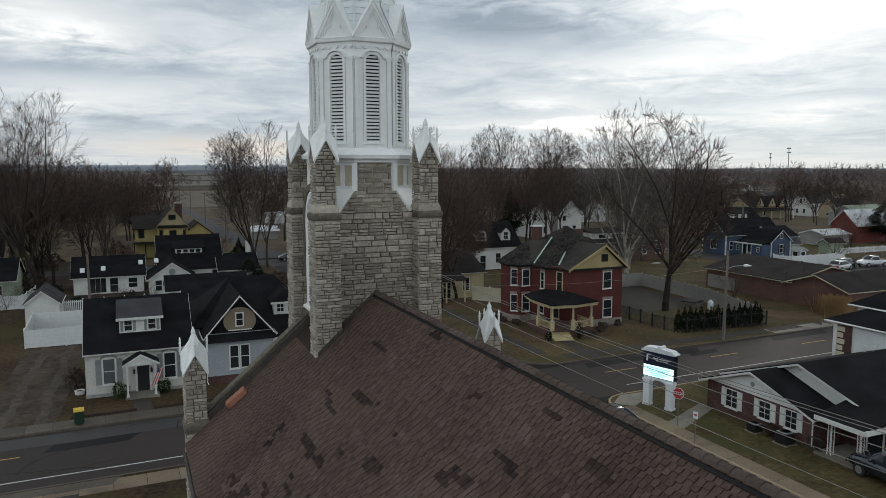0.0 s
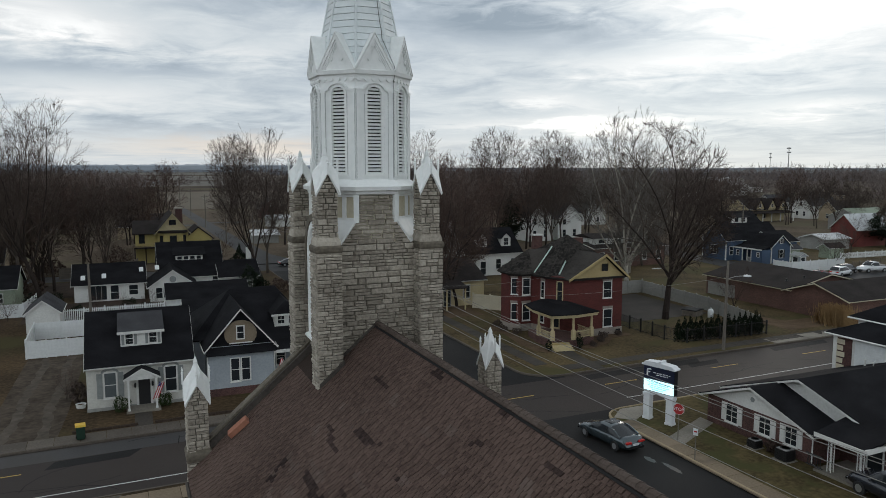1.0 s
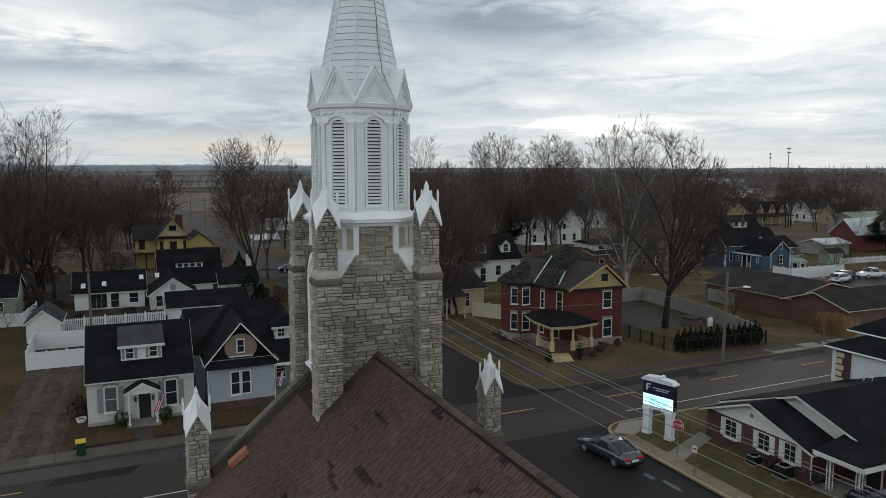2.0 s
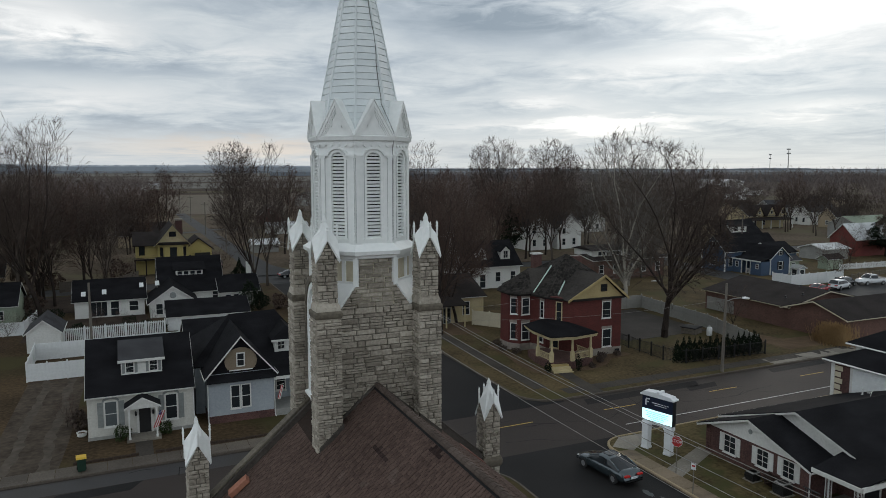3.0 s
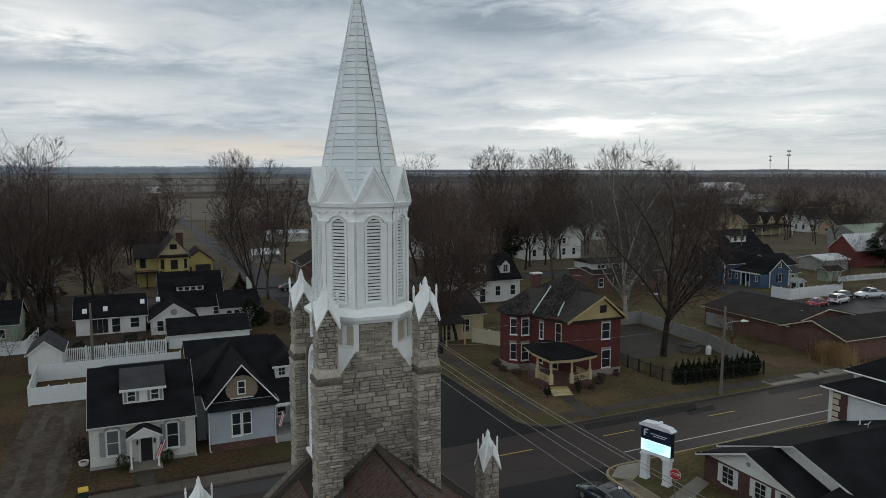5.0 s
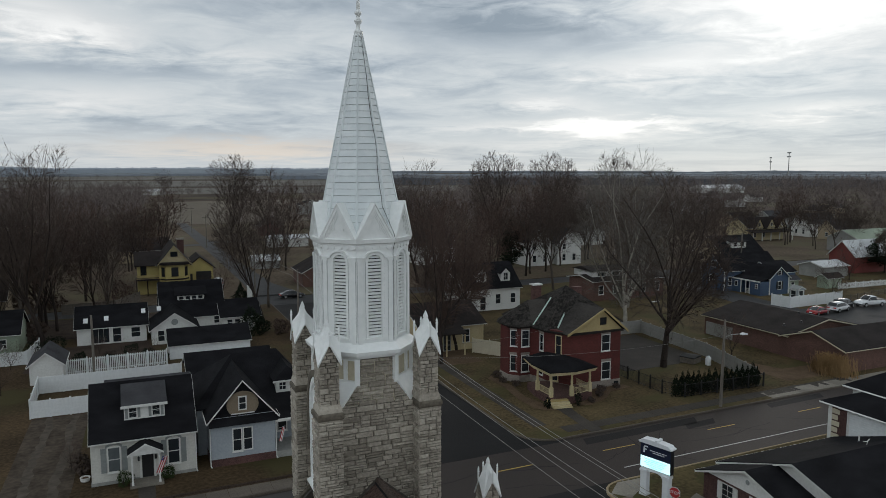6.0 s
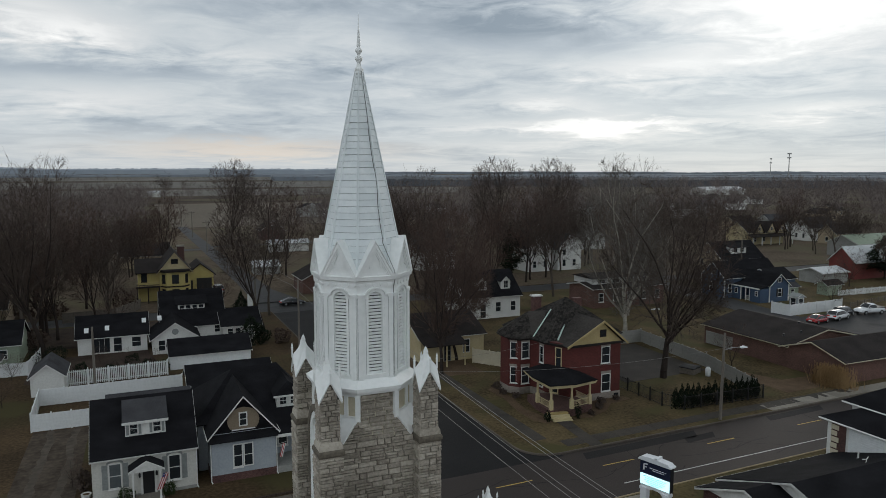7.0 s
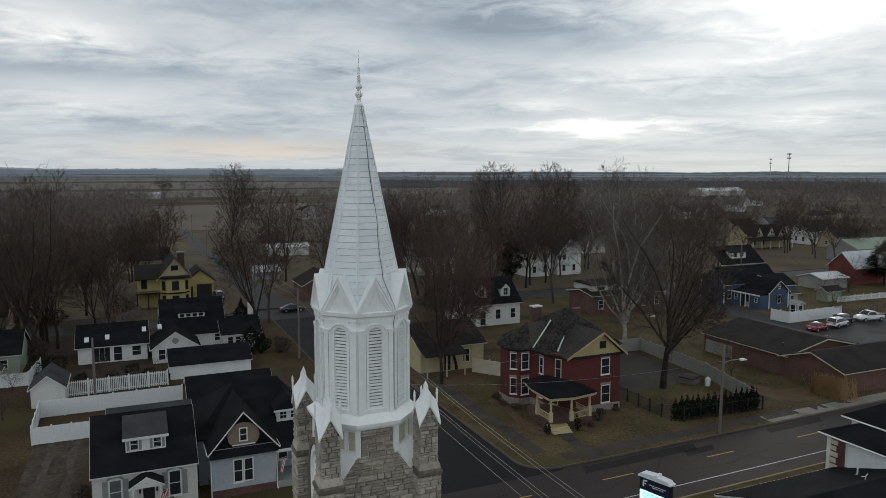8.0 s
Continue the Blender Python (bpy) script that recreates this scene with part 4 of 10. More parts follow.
CAP["tower"] = (cap_mesh(0.43, 17.42, 18.16, 18.86, "cap"), spike_mesh(18.08, 18.66), 0.43)
CAP["nave"] = (cap_mesh(0.45, 9.86, 10.62, 11.45, "cap"), spike_mesh(10.54, 11.2), 0.45)
BUTTRESS = []      # (centre x, y, half width, z0, z1) of the stone faces, for the stones below
LOWER, UPPER = 0.44, 0.355
for sx in (-1, 1):
    for sy in (-1, 1):
        cx, cy = TX + sx * 1.84, TY + sy * 1.84
        b = thing("buttress", "limestone corner buttress with a white metal pinnacle cap", "buttress", pose(cx, cy, 0), group="tower buttresses")
        bm = bmesh.new()
        g = 0.035
        add_box(bm, -LOWER + g, LOWER - g, -LOWER + g, LOWER - g, 0, 15.5)
        add_box(bm, -UPPER + g, UPPER - g, -UPPER + g, UPPER - g, 15.4, 17.55)
        for k in range(4):
            add_prism(bm, [(-UPPER + g, 17.5), (UPPER - g, 17.5), (0, 18.12)], -UPPER + g, UPPER - g, "y" if k % 2 else "x")
        part("shaft", bm, M["mortar"], b, "mortared stone shaft")
        bm = bmesh.new()
        add_lathe(bm, [(LOWER * 1.41, 15.46), (LOWER * 1.42 + 0.05, 15.54), (LOWER * 1.42 + 0.05, 15.66), (LOWER * 1.42 - 0.02, 15.73)], 4, turn=radians(45))
        bmesh.ops.bevel(bm, geom=bm.edges[:], offset=0.02, segments=1, affect="EDGES")
        part("weathering", bm, M["stone_trim"], b, "dark mossy stone set-off")
        bm = bmesh.new()
        add_lathe(bm, [(LOWER * 1.40, 15.36), (LOWER * 1.40, 15.48)], 4, turn=radians(45))
        part("corbel", bm, M["stone"], b)
        bm = bmesh.new()
        add_lathe(bm, [(LOWER * 1.42 - 0.03, 15.72), (UPPER * 1.42 + 0.07, 15.86), (UPPER * 1.42 + 0.06, 15.88), (UPPER * 1.42 - 0.01, 16.0)], 4, turn=radians(45))
        part("slope", bm, M["stone"], b)
        add_cap(b, "tower")
        BUTTRESS.append((cx, cy))

# pinnacled buttresses at the nave's front corners
for cx in (TX - 5.93, TX + 6.05):
    cy = FRONT_Y + 0.02
    b = thing("nave_pinnacle", "stone corner pinnacle of the nave with a white metal cap", "pinnacle", pose(cx, cy, 0), group="nave pinnacles")
    bm = bmesh.new()
    add_box(bm, -0.35, 0.35, -0.35, 0.35, 0, 10.05)
    for k in range(2):
        add_prism(bm, [(-0.35, 10.0), (0.35, 10.0), (0, 10.58)], -0.35, 0.35, "y" if k % 2 else "x")
    part("shaft", bm, M["mortar"], b, "mortared stone shaft")
    bm = bmesh.new()
    add_lathe(bm, [(0.60, 7.7), (0.66, 7.85), (0.66, 8.0), (0.54, 8.2)], 4, turn=radians(45))
    bmesh.ops.bevel(bm, geom=bm.edges[:], offset=0.02, segments=1, affect="EDGES")
    part("weathering", bm, M["stone_trim"], b, "stone set-off")
    add_cap(b, "nave")

# ------------------------------------------------ arched window in the tower's side
def arch_pts(hw, z0, zs, n=10):
    """Pointed-round arch outline from the sill to the crown."""
    return [(-hw, z0)] + [(-hw * math.cos(math.pi * i / n), zs + hw * 1.25 * math.sin(math.pi * i / n)) for i in range(n + 1)] + [(hw, z0)]


def ring_prism(bm, outer, inner, a, b):
    """Band between two outlines of the same count, extruded along y."""
    n = len(outer)
    vs = [[bm.verts.new((p[0], t, p[1])) for p in o] for t in (a, b) for o in (outer, inner)]
    oa, ia, ob, ib = vs
    for i in range(n - 1):
        bm.faces.new((oa[i], oa[i + 1], ia[i + 1], ia[i]))
        bm.faces.new((ob[i + 1], ob[i], ib[i], ib[i + 1]))
        bm.faces.new((oa[i + 1], oa[i], ob[i], ob[i + 1]))
        bm.faces.new((ia[i], ia[i + 1], ib[i + 1], ib[i]))
    for i in (0, n - 1):
        bm.faces.new((oa[i], ia[i], ib[i], ob[i]))
    bmesh.ops.recalc_face_normals(bm, faces=bm.faces)


wm = pose(TX - HALF, TY + 0.05, 0, 0, 0, -90)
win = thing("window_1", "tall white arched belfry window in the tower's side", "window", wm, kind="structure")
bm = bmesh.new()
add_prism(bm, arch_pts(0.78, 12.1, 15.2), -0.02, 0.06)
part("panel", bm, M["white_metal"], win, "white boarded window infill")
bm = bmesh.new()
ring_prism(bm, arch_pts(0.95, 12.1, 15.2), arch_pts(0.76, 12.1, 15.2), -0.12, 0.02)
add_box(bm, -0.04, 0.04, -0.07, 0.0, 12.1, 16.1)
add_box(bm, -0.40, -0.36, -0.05, 0.0, 12.1, 15.9)
add_box(bm, 0.36, 0.40, -0.05, 0.0, 12.1, 15.9)
part("window_frame", bm, M["white_metal"], win, "white painted frame")
bm = bmesh.new()
ring_prism(bm, arch_pts(1.16, 13.4, 15.2), arch_pts(0.97, 13.4, 15.2), -0.16, 0.02)
part("hood_mould", bm, M["stone_trim"], win, "carved stone arch moulding")
bm = bmesh.new()
add_prism(bm, [(-0.24, 12.0), (0.02, 12.0), (0.02, 12.16), (-0.24, 12.08)], -1.05, 1.05, "x")
part("window_sill", bm, M["white_metal"], win, "white sloping sill")

# ------------------------------------------------ belfry drum and spire
spire = thing("steeple", "white metal octagonal belfry with louvres and a tall seamed spire", "steeple")
A0 = 1.62                                 # apothem of the drum
FW = A0 * math.tan(math.pi / 8)            # half a face's width
Z0, Z1 = 17.88, 21.36
# solid core, its near-black colour stands for the shade inside the belfry
part("core", oct_ring(bmesh.new(), [(A0 - 0.16, Z0 - 0.2), (A0 - 0.16, Z1)]), M["louvre_dark"], spire, "solid core painted near-black as the shade behind the louvres")
LW, LZ0, LZS = 0.25, 18.08, 20.80         # louvre opening: half width, sill, spring of its arch


def face_panel():
    """One wall of the drum with an arched opening through it."""
    bm = bmesh.new()
    n = 10
    inner = [(-LW, LZ0)] + [(-LW * math.cos(math.pi * i / n), LZS + LW * math.sin(math.pi * i / n)) for i in range(n + 1)] + [(LW, LZ0)]
    outer = [(-FW, LZ0)] + [(-FW, LZS)] + [(-FW + 2 * FW * i / (n - 2), Z1) for i in range(n - 1)] + [(FW, LZS), (FW, LZ0)]
    outer = outer[:len(inner)]
    ring_prism(bm, outer, inner, 0.0, 0.10)
    add_box(bm, -FW, FW, 0.0, 0.10, Z0 - 0.02, LZ0 - 0.001)
    return mesh_of(bm, "wall_panel", M["white_metal"])


def face_trim():
    bm = bmesh.new()
    n = 10
    o = [(-LW - 0.09, LZ0)] + [(-(LW + 0.09) * math.cos(math.pi * i / n), LZS + (LW + 0.09) * math.sin(math.pi * i / n)) for i in range(n + 1)] + [(LW + 0.09, LZ0)]
    i_ = [(-LW - 0.005, LZ0)] + [(-(LW + 0.005) * math.cos(math.pi * i / n), LZS + (LW + 0.005) * math.sin(math.pi * i / n)) for i in range(n + 1)] + [(LW + 0.005, LZ0)]
    ring_prism(bm, o, i_, -0.035, 0.004)
    add_box(bm, -LW - 0.13, LW + 0.13, -0.06, 0.004, LZ0 - 0.06, LZ0)
    # pilaster strips
    for s in (-1, 1):
        add_box(bm, s * FW - (0.17 if s > 0 else 0), s * FW + (0 if s > 0 else 0.17), -0.05, 0.004, Z0 + 0.06, 20.86)
        add_box(bm, s * FW - (0.215 if s > 0 else 0), s * FW + (0 if s > 0 else 0.215), -0.065, 0.004, 20.86, 20.93)
        x0, x1 = sorted((s * (LW + 0.1), s * FW))
        add_box(bm, x0, x1, -0.075, 0.004, 20.93, 20.98)
        add_box(bm, s * FW - (0.20 if s > 0 else 0), s * FW + (0 if s > 0 else 0.20), -0.045, 0.004, Z0, Z0 + 0.06)
    # label moulding over the arch
    o = [(-(LW + 0.145) * math.cos(math.pi * i / n), 20.95 + 0.02 + 0.24 * math.sin(math.pi * i / n)) for i in range(n + 1)]
    i2 = [(-(LW + 0.10) * math.cos(math.pi * i / n), 20.95 - 0.03 + 0.24 * math.sin(math.pi * i / n)) for i in range(n + 1)]
    ring_prism(bm, o, i2, -0.08, 0.004)
    # scalloped frieze under the cornice
    m = 5
    for k in range(m):
        c = -FW + 2 * FW * (k + 0.5) / m
        w = FW / m * 0.78
        add_prism(bm, [(c - w, 21.36), (c - w * 0.9, 21.29), (c - w * 0.45, 21.235), (c + w * 0.45, 21.235), (c + w * 0.9, 21.29), (c + w, 21.36)], -0.05, 0.004)
    add_box(bm, -FW - 0.01, FW + 0.01, -0.035, 0.004, 21.30, 21.37)
    return mesh_of(bm, "face_trim", M["white_metal"])


def slat_mesh():
    bm = bmesh.new()
    add_prism(bm, [(0.0, 0.0), (-0.010, 0.046), (0.055, 0.084), (0.055, 0.074), (0.006, 0.0)], -1, 1, "x")
    return mesh_of(bm, "slat", M["white_metal"])


GZB, GZA, GW = 21.60, 22.80, FW + 0.005
GK = (GZA - GZB) / GW


def gable_panel():
    bm = bmesh.new()
    add_prism(bm, [(-GW + 0.15, GZB), (GW - 0.15, GZB), (0, GZA - 0.15 * GK)], -0.03, 0.05)
    return mesh_of(bm, "gable", M["white_metal"])


def rake(o0, o1, a):
    bm = bmesh.new()
    add_prism(bm, [(-GW + o0, GZB), (0, GZA - o0 * GK), (GW - o0, GZB), (GW - o1, GZB), (0, GZA - o1 * GK), (-GW + o1, GZB)], a, 0.06)
    return mesh_of(bm, "rake_moulding", M["white_metal"])


def gable_roof():
    """Roof planes of a gablet, running back into the spire."""
    bm = bmesh.new()
    w, z0, z1 = GW + 0.02, GZB - 0.02, GZA + 0.03
    lo = [bm.verts.new(p) for p in ((-w, -0.13, z0), (0, -0.13, z1), (w, -0.13, z0), (-w, 0.1, z0), (0, 1.15, z1), (w, 0.1, z0))]
    up = [bm.verts.new((v.co.x * 1.03, v.co.y, v.co.z + 0.05)) for v in lo]
    for q in ((0, 1, 4, 3), (1, 2, 5, 4)):
        bm.faces.new([lo[i] for i in q])
        bm.faces.new([up[i] for i in q[::-1]])
    for i, j in ((0, 1), (1, 2), (2, 5), (5, 4), (4, 3), (3, 0)):
        bm.faces.new((lo[j], lo[i], up[i], up[j]))
    bmesh.ops.recalc_face_normals(bm, faces=bm.faces)
    return mesh_of(bm, "gable_roof", M["white_metal"])


def cusp():
    bm = bmesh.new()
    add_prism(bm, [(0.10, GZB + 0.62), (0.17, GZB + 0.50), (0.15, GZB + 0.36), (0.21, GZB + 0.30), (0.24, GZB + 0.40)], -0.06, -0.02)
    return mesh_of(bm, "bracket", M["white_metal"])


# thin dark strips paint the shadow lines along the panel joints
bm = bmesh.new()
for s in (-1, 1):
    for u in (0.172, 0.012):
        add_box(bm, s * (FW - u) - 0.006, s * (FW - u) + 0.006, -0.052 if u < 0.1 else -0.006, 0.003, Z0 + 0.06, 20.87)
    add_box(bm, s * (LW + 0.096) - 0.005, s * (LW + 0.096) + 0.005, -0.006, 0.003, LZ0, LZS)
joint_me = mesh_of(bm, "joint", M["seam_dark"])
panel_me, trim_me, slat_me, gable_me = face_panel(), face_trim(), slat_mesh(), gable_panel()
rakes, groof_me, cusp_me = [rake(0.0, 0.10, -0.12), rake(0.10, 0.17, -0.085), rake(0.17, 0.22, -0.06)], gable_roof(), cusp()
N_SLAT = 25
for k in range(8):
    f = pose(TX, TY, 0, 0, 0, 45 * k) @ pose(0, -A0, 0)
    wall_ = part("belfry_face", panel_me, None, spire, m=f)
    part("face_trim", trim_me, None, wall_)
    part("joint", joint_me, None, wall_, "thin dark strip painting the shadow line of a pilaster joint")
    gb_ = part("gable", gable_me, None, spire, "steep white gablet", m=pose(TX, TY, 0, 0, 0, 45 * k) @ pose(0, -1.645, 0))
    for me in rakes:
        part("rake_moulding", me, None, gb_)
    part("gable_roof", groof_me, None, gb_)
    for s_ in (-1, 1):
        part("bracket", cusp_me, None, gb_, m=Matrix.Diagonal((s_, 1, 1, 1)))
    if k in (0, 1, 2, 6, 7):
        for i in range(N_SLAT):
            z = LZ0 + (LZS + LW - LZ0) * i / N_SLAT
            half = LW if z < LZS else math.sqrt(max(0.0, LW ** 2 - (z + 0.05 - LZS) ** 2))
            if half > 0.05:
                part("slat", slat_me, None, wall_, m=Matrix.Translation((0, 0.02, z)) @ Matrix.Diagonal((half, 1, 1, 1)))
part("upper_cornice", oct_ring(bmesh.new(), [(A0 + 0.01, 21.34), (A0 + 0.04, 21.37), (A0 + 0.05, 21.43), (A0 + 0.11, 21.47), (A0 + 0.13, 21.60), (A0 + 0.07, 21.63), (1.3, 21.64)]), M["white_metal"], spire, "moulded white cornice")

ZS0, ZS1, RS0, RS1 = 21.5, 28.88, 1.49, 0.115    # spire cone: heights and apothems


def spire_a(z):
    return RS0 + (RS1 - RS0) * (z - ZS0) / (ZS1 - ZS0)


part("spire_core", oct_ring(bmesh.new(), [(spire_a(ZS0) - 0.02, ZS0), (RS1 - 0.02, ZS1)]), M["seam"], spire, "grey seams of the spire cladding")
COURSES = 32
spire_clad = part("cladding", oct_ring(bmesh.new(), [(spire_a(ZS0) - 0.015, ZS0), (RS1 - 0.015, ZS1)]), M["seam"], spire, "seamed metal cladding of the spire")
for c in range(COURSES):
    z0 = ZS0 + (ZS1 - ZS0) * c / COURSES + 0.012
    z1 = ZS0 + (ZS1 - ZS0) * (c + 1) / COURSES - 0.004
    bm = bmesh.new()
    tn = math.tan(math.pi / 8)
    a0, a1 = spire_a(z0), spire_a(z1)
    q = [(-a0 * tn + 0.03, -a0 - 0.018, z0), (a0 * tn - 0.03, -a0 - 0.018, z0), (max(0.01, a1 * tn - 0.03), -a1 - 0.004, z1), (-max(0.01, a1 * tn - 0.03), -a1 - 0.004, z1)]
    add_slab(bm, q, 0.02)
    me = mesh_of(bm, "panel", M["spire_metal"])
    for k in range(8):
        part("panel", me, None, spire_clad, m=pose(TX, TY, 0, 0, 0, 45 * k))
for k in range(8):
    bm = bmesh.new()
    x, y = OCT[k]
    add_tube(bm, [(TX + (spire_a(z) + 0.012) / COS8 * x, TY + (spire_a(z) + 0.012) / COS8 * y, z) for z in (ZS0, 25.0, ZS1)], [0.05, 0.042, 0.03], 6)
    part("hip_roll", bm, M["spire_metal"], spire, "rolled metal hip")
bm = bmesh.new()
add_lathe(bm, [(0.16, 28.78), (0.17, 28.84), (0.145, 28.87), (0.165, 28.92), (0.165, 28.98), (0.12, 29.02), (0.075, 29.12), (0.07, 29.22), (0.13, 29.31), (0.14, 29.38), (0.065, 29.46), (0.06, 29.52), (0.12, 29.60), (0.125, 29.66), (0.05, 29.74), (0.07, 29.80), (0.05, 30.1), (0.035, 30.3), (0.045, 30.33), (0.02, 30.37), (0.012, 30.7), (0.004, 30.98)], 10, at=(TX, TY))
part("finial", bm, M["white_metal"], spire, "turned white metal finial with a thin needle", smooth=True)
# dark lightning cable running down the spire
pts = []
rnd = random.Random(4)
for i in range(26):
    z = 28.9 - (28.9 - 22.75) * i / 25
    a = radians(18.3 + 1.6 * math.sin(i * 0.5) + rnd.uniform(-0.9, 0.9))
    ra = (spire_a(z) + 0.035) / math.cos(a)
    pts.append((TX + ra * math.sin(a), TY - ra * math.cos(a), z))
a = radians(22.5)
pts += [(TX + 1.86 * math.sin(a), TY - 1.86 * math.cos(a), z) for z in (21.75, 21.45)] + [(TX + 1.78 * math.sin(a), TY - 1.78 * math.cos(a), z) for z in (21.2, 20.0, 18.9, 18.0)]
bm = bmesh.new()
add_tube(bm, pts, 0.011, 5)
part("cable", bm, M["wire_dark"], spire, "dark lightning cable")
# ---------------------------------------------------------------- house parts
BAR = 0.014


def window(parent, x, y, z, w, h, face="-y", panes=(1, 2), trim=None, glass=None, sill=True, tw=0.09, label=""):
    """A sash window on a wall: (x, y) its middle on the wall's plane, z its foot."""
    m = pose(x, y, z, 0, 0, FACE[face]) if isinstance(face, str) else pose(x, y, z, 0, 0, face)
    bm = bmesh.new()
    add_box(bm, -w / 2 - tw, -w / 2, -0.06, 0.02, -tw, h + tw)
    add_box(bm, w / 2, w / 2 + tw, -0.06, 0.02, -tw, h + tw)
    add_box(bm, -w / 2, w / 2, -0.06, 0.02, h, h + tw)
    add_box(bm, -w / 2, w / 2, -0.06, 0.02, -tw, 0)
    wd = part("window", bm, trim or M["white_paint"], parent, label, m)
    if panes[0] > 1:
        for i in range(1, panes[0]):
            c = -w / 2 + w * i / panes[0]
            box_part("glazing_bar", (c - BAR, c + BAR, -0.035, 0.01, 0, h), trim or M["white_paint"], wd)
    for i in range(1, panes[1]):
        c = h * i / panes[1]
        hb = 0.025 if panes[1] == 2 else BAR
        box_part("glazing_bar", (-w / 2, w / 2, -0.042, 0.01, c - hb, c + hb), trim or M["white_paint"], wd)
    bm = bmesh.new()
    pw, ph = w / panes[0], h / panes[1]
    add_box(bm, 0.004, pw - 0.004, -0.014, 0.0, 0.004, ph - 0.004)
    pane_me = mesh_of(bm, "pane", glass or M["glass"])
    for i in range(panes[0]):
        for k in range(panes[1]):
            part("pane", pane_me, None, wd, m=Matrix.Translation((-w / 2 + pw * i, 0, ph * k)))
    if sill:
        bm = bmesh.new()
        add_box(bm, -w / 2 - tw - 0.04, w / 2 + tw + 0.04, -0.12, 0.02, -tw - 0.07, -tw)
        part("window_sill", bm, trim or M["white_paint"], wd)
    return wd


def gable_block(parent, x0, x1, y0, y1, ze, zr, axis, wall, roof, over=0.35, trim=None, z0=0.0, base=None, base_h=0.4, thick=0.14, ridge=None, gable_wall=None, name="roof", eave_over=None):
    """Walls and a pitched roof; axis is the ridge's direction. Fascia boards close the roof's edges."""
    trim = trim or M["white_paint"]
    eo = over if eave_over is None else eave_over
    rx = ridge if ridge is not None else ((y0 + y1) / 2 if axis == "x" else (x0 + x1) / 2)
    lo, hi = (y0, y1) if axis == "x" else (x0, x1)
    a, b = (x0, x1) if axis == "x" else (y0, y1)
    k0, k1 = (zr - ze) / (rx - lo), (zr - ze) / (hi - rx)
    bm = bmesh.new()
    add_prism(bm, [(lo, z0), (hi, z0), (hi, ze), (lo, ze)], a, b, axis)
    wl = part("wall", bm, wall, parent)
    bm = bmesh.new()
    add_prism(bm, [(lo, ze + 0.002), (hi, ze + 0.002), (rx, zr - 0.02)], a + 0.01, b - 0.01, axis)
    part("gable_wall", bm, gable_wall or wall, parent)
    if base:
        bm = bmesh.new()
        add_box(bm, x0 - 0.04, x1 + 0.04, y0 - 0.04, y1 + 0.04, -0.05, base_h)
        part("foundation", bm, base, parent)

    def pt(u, v, z):
        return (u, v, z) if axis == "x" else (v, u, z)
    t = thick
    e0, e1 = lo - eo, hi + eo
    za, zb = ze - eo * k0, ze - eo * k1
    bm = bmesh.new()
    add_prism(bm, [(e0, za), (e0, za + t), (rx, zr + t), (e1, zb + t), (e1, zb), (rx, zr)], a - over, b + over, axis)
    rf = part(name, bm, roof, parent)
    for end, d in ((a - over, -0.03), (b + over, 0.03)):
        bm = bmesh.new()
        add_prism(bm, [(e0, za - 0.08), (e0, za + t * 0.5), (rx, zr + t * 0.5), (e1, zb + t * 0.5), (e1, zb - 0.08), (rx, zr - 0.08)], end, end + d, axis)
        part("bargeboard", bm, trim, rf, "painted bargeboard")
    for e, zz, s in ((e0, za, -1), (e1, zb, 1)):
        bm = bmesh.new()
        add_prism(bm, [(e, zz + 0.0), (e + s * 0.05, zz + 0.0), (e + s * 0.07, zz + 0.09), (e, zz + 0.09)], a - over, b + over, axis)
        part("gutter", bm, trim, rf, "painted eaves gutter")
    return wl, rf


def downspout(parent, x, y, z0, z1, mt=None):
    bm = bmesh.new()
    add_tube(bm, [(x, y, z1), (x, y, z0 + 0.2), (x + 0.08, y - 0.12, z0 + 0.05)], 0.045, 6)
    return part("downspout", bm, mt or M["white_paint"], parent)


def siding(parent, u0, u1, z0, z1, face, at, mt, step=0.13, clip=None):
    """Lapped boards over a wall; clip(z) gives the half-open span (u0, u1) at a height."""
    bm = bmesh.new()
    z = z0
    while z < z1 - 0.02:
        t = min(step, z1 - z)
        a, b = clip(z + t) if clip else (u0, u1)
        if b - a > 0.1:
            add_prism(bm, [(-0.045, z), (0.0, z), (0.0, z + t), (-0.006, z + t)], a, b, "x")
        z += step
    m = pose(0, at, 0) if face == "-y" else pose(at, 0, 0, 0, 0, -90)
    return part("siding", bm, mt, parent, "lapped horizontal siding boards", m)


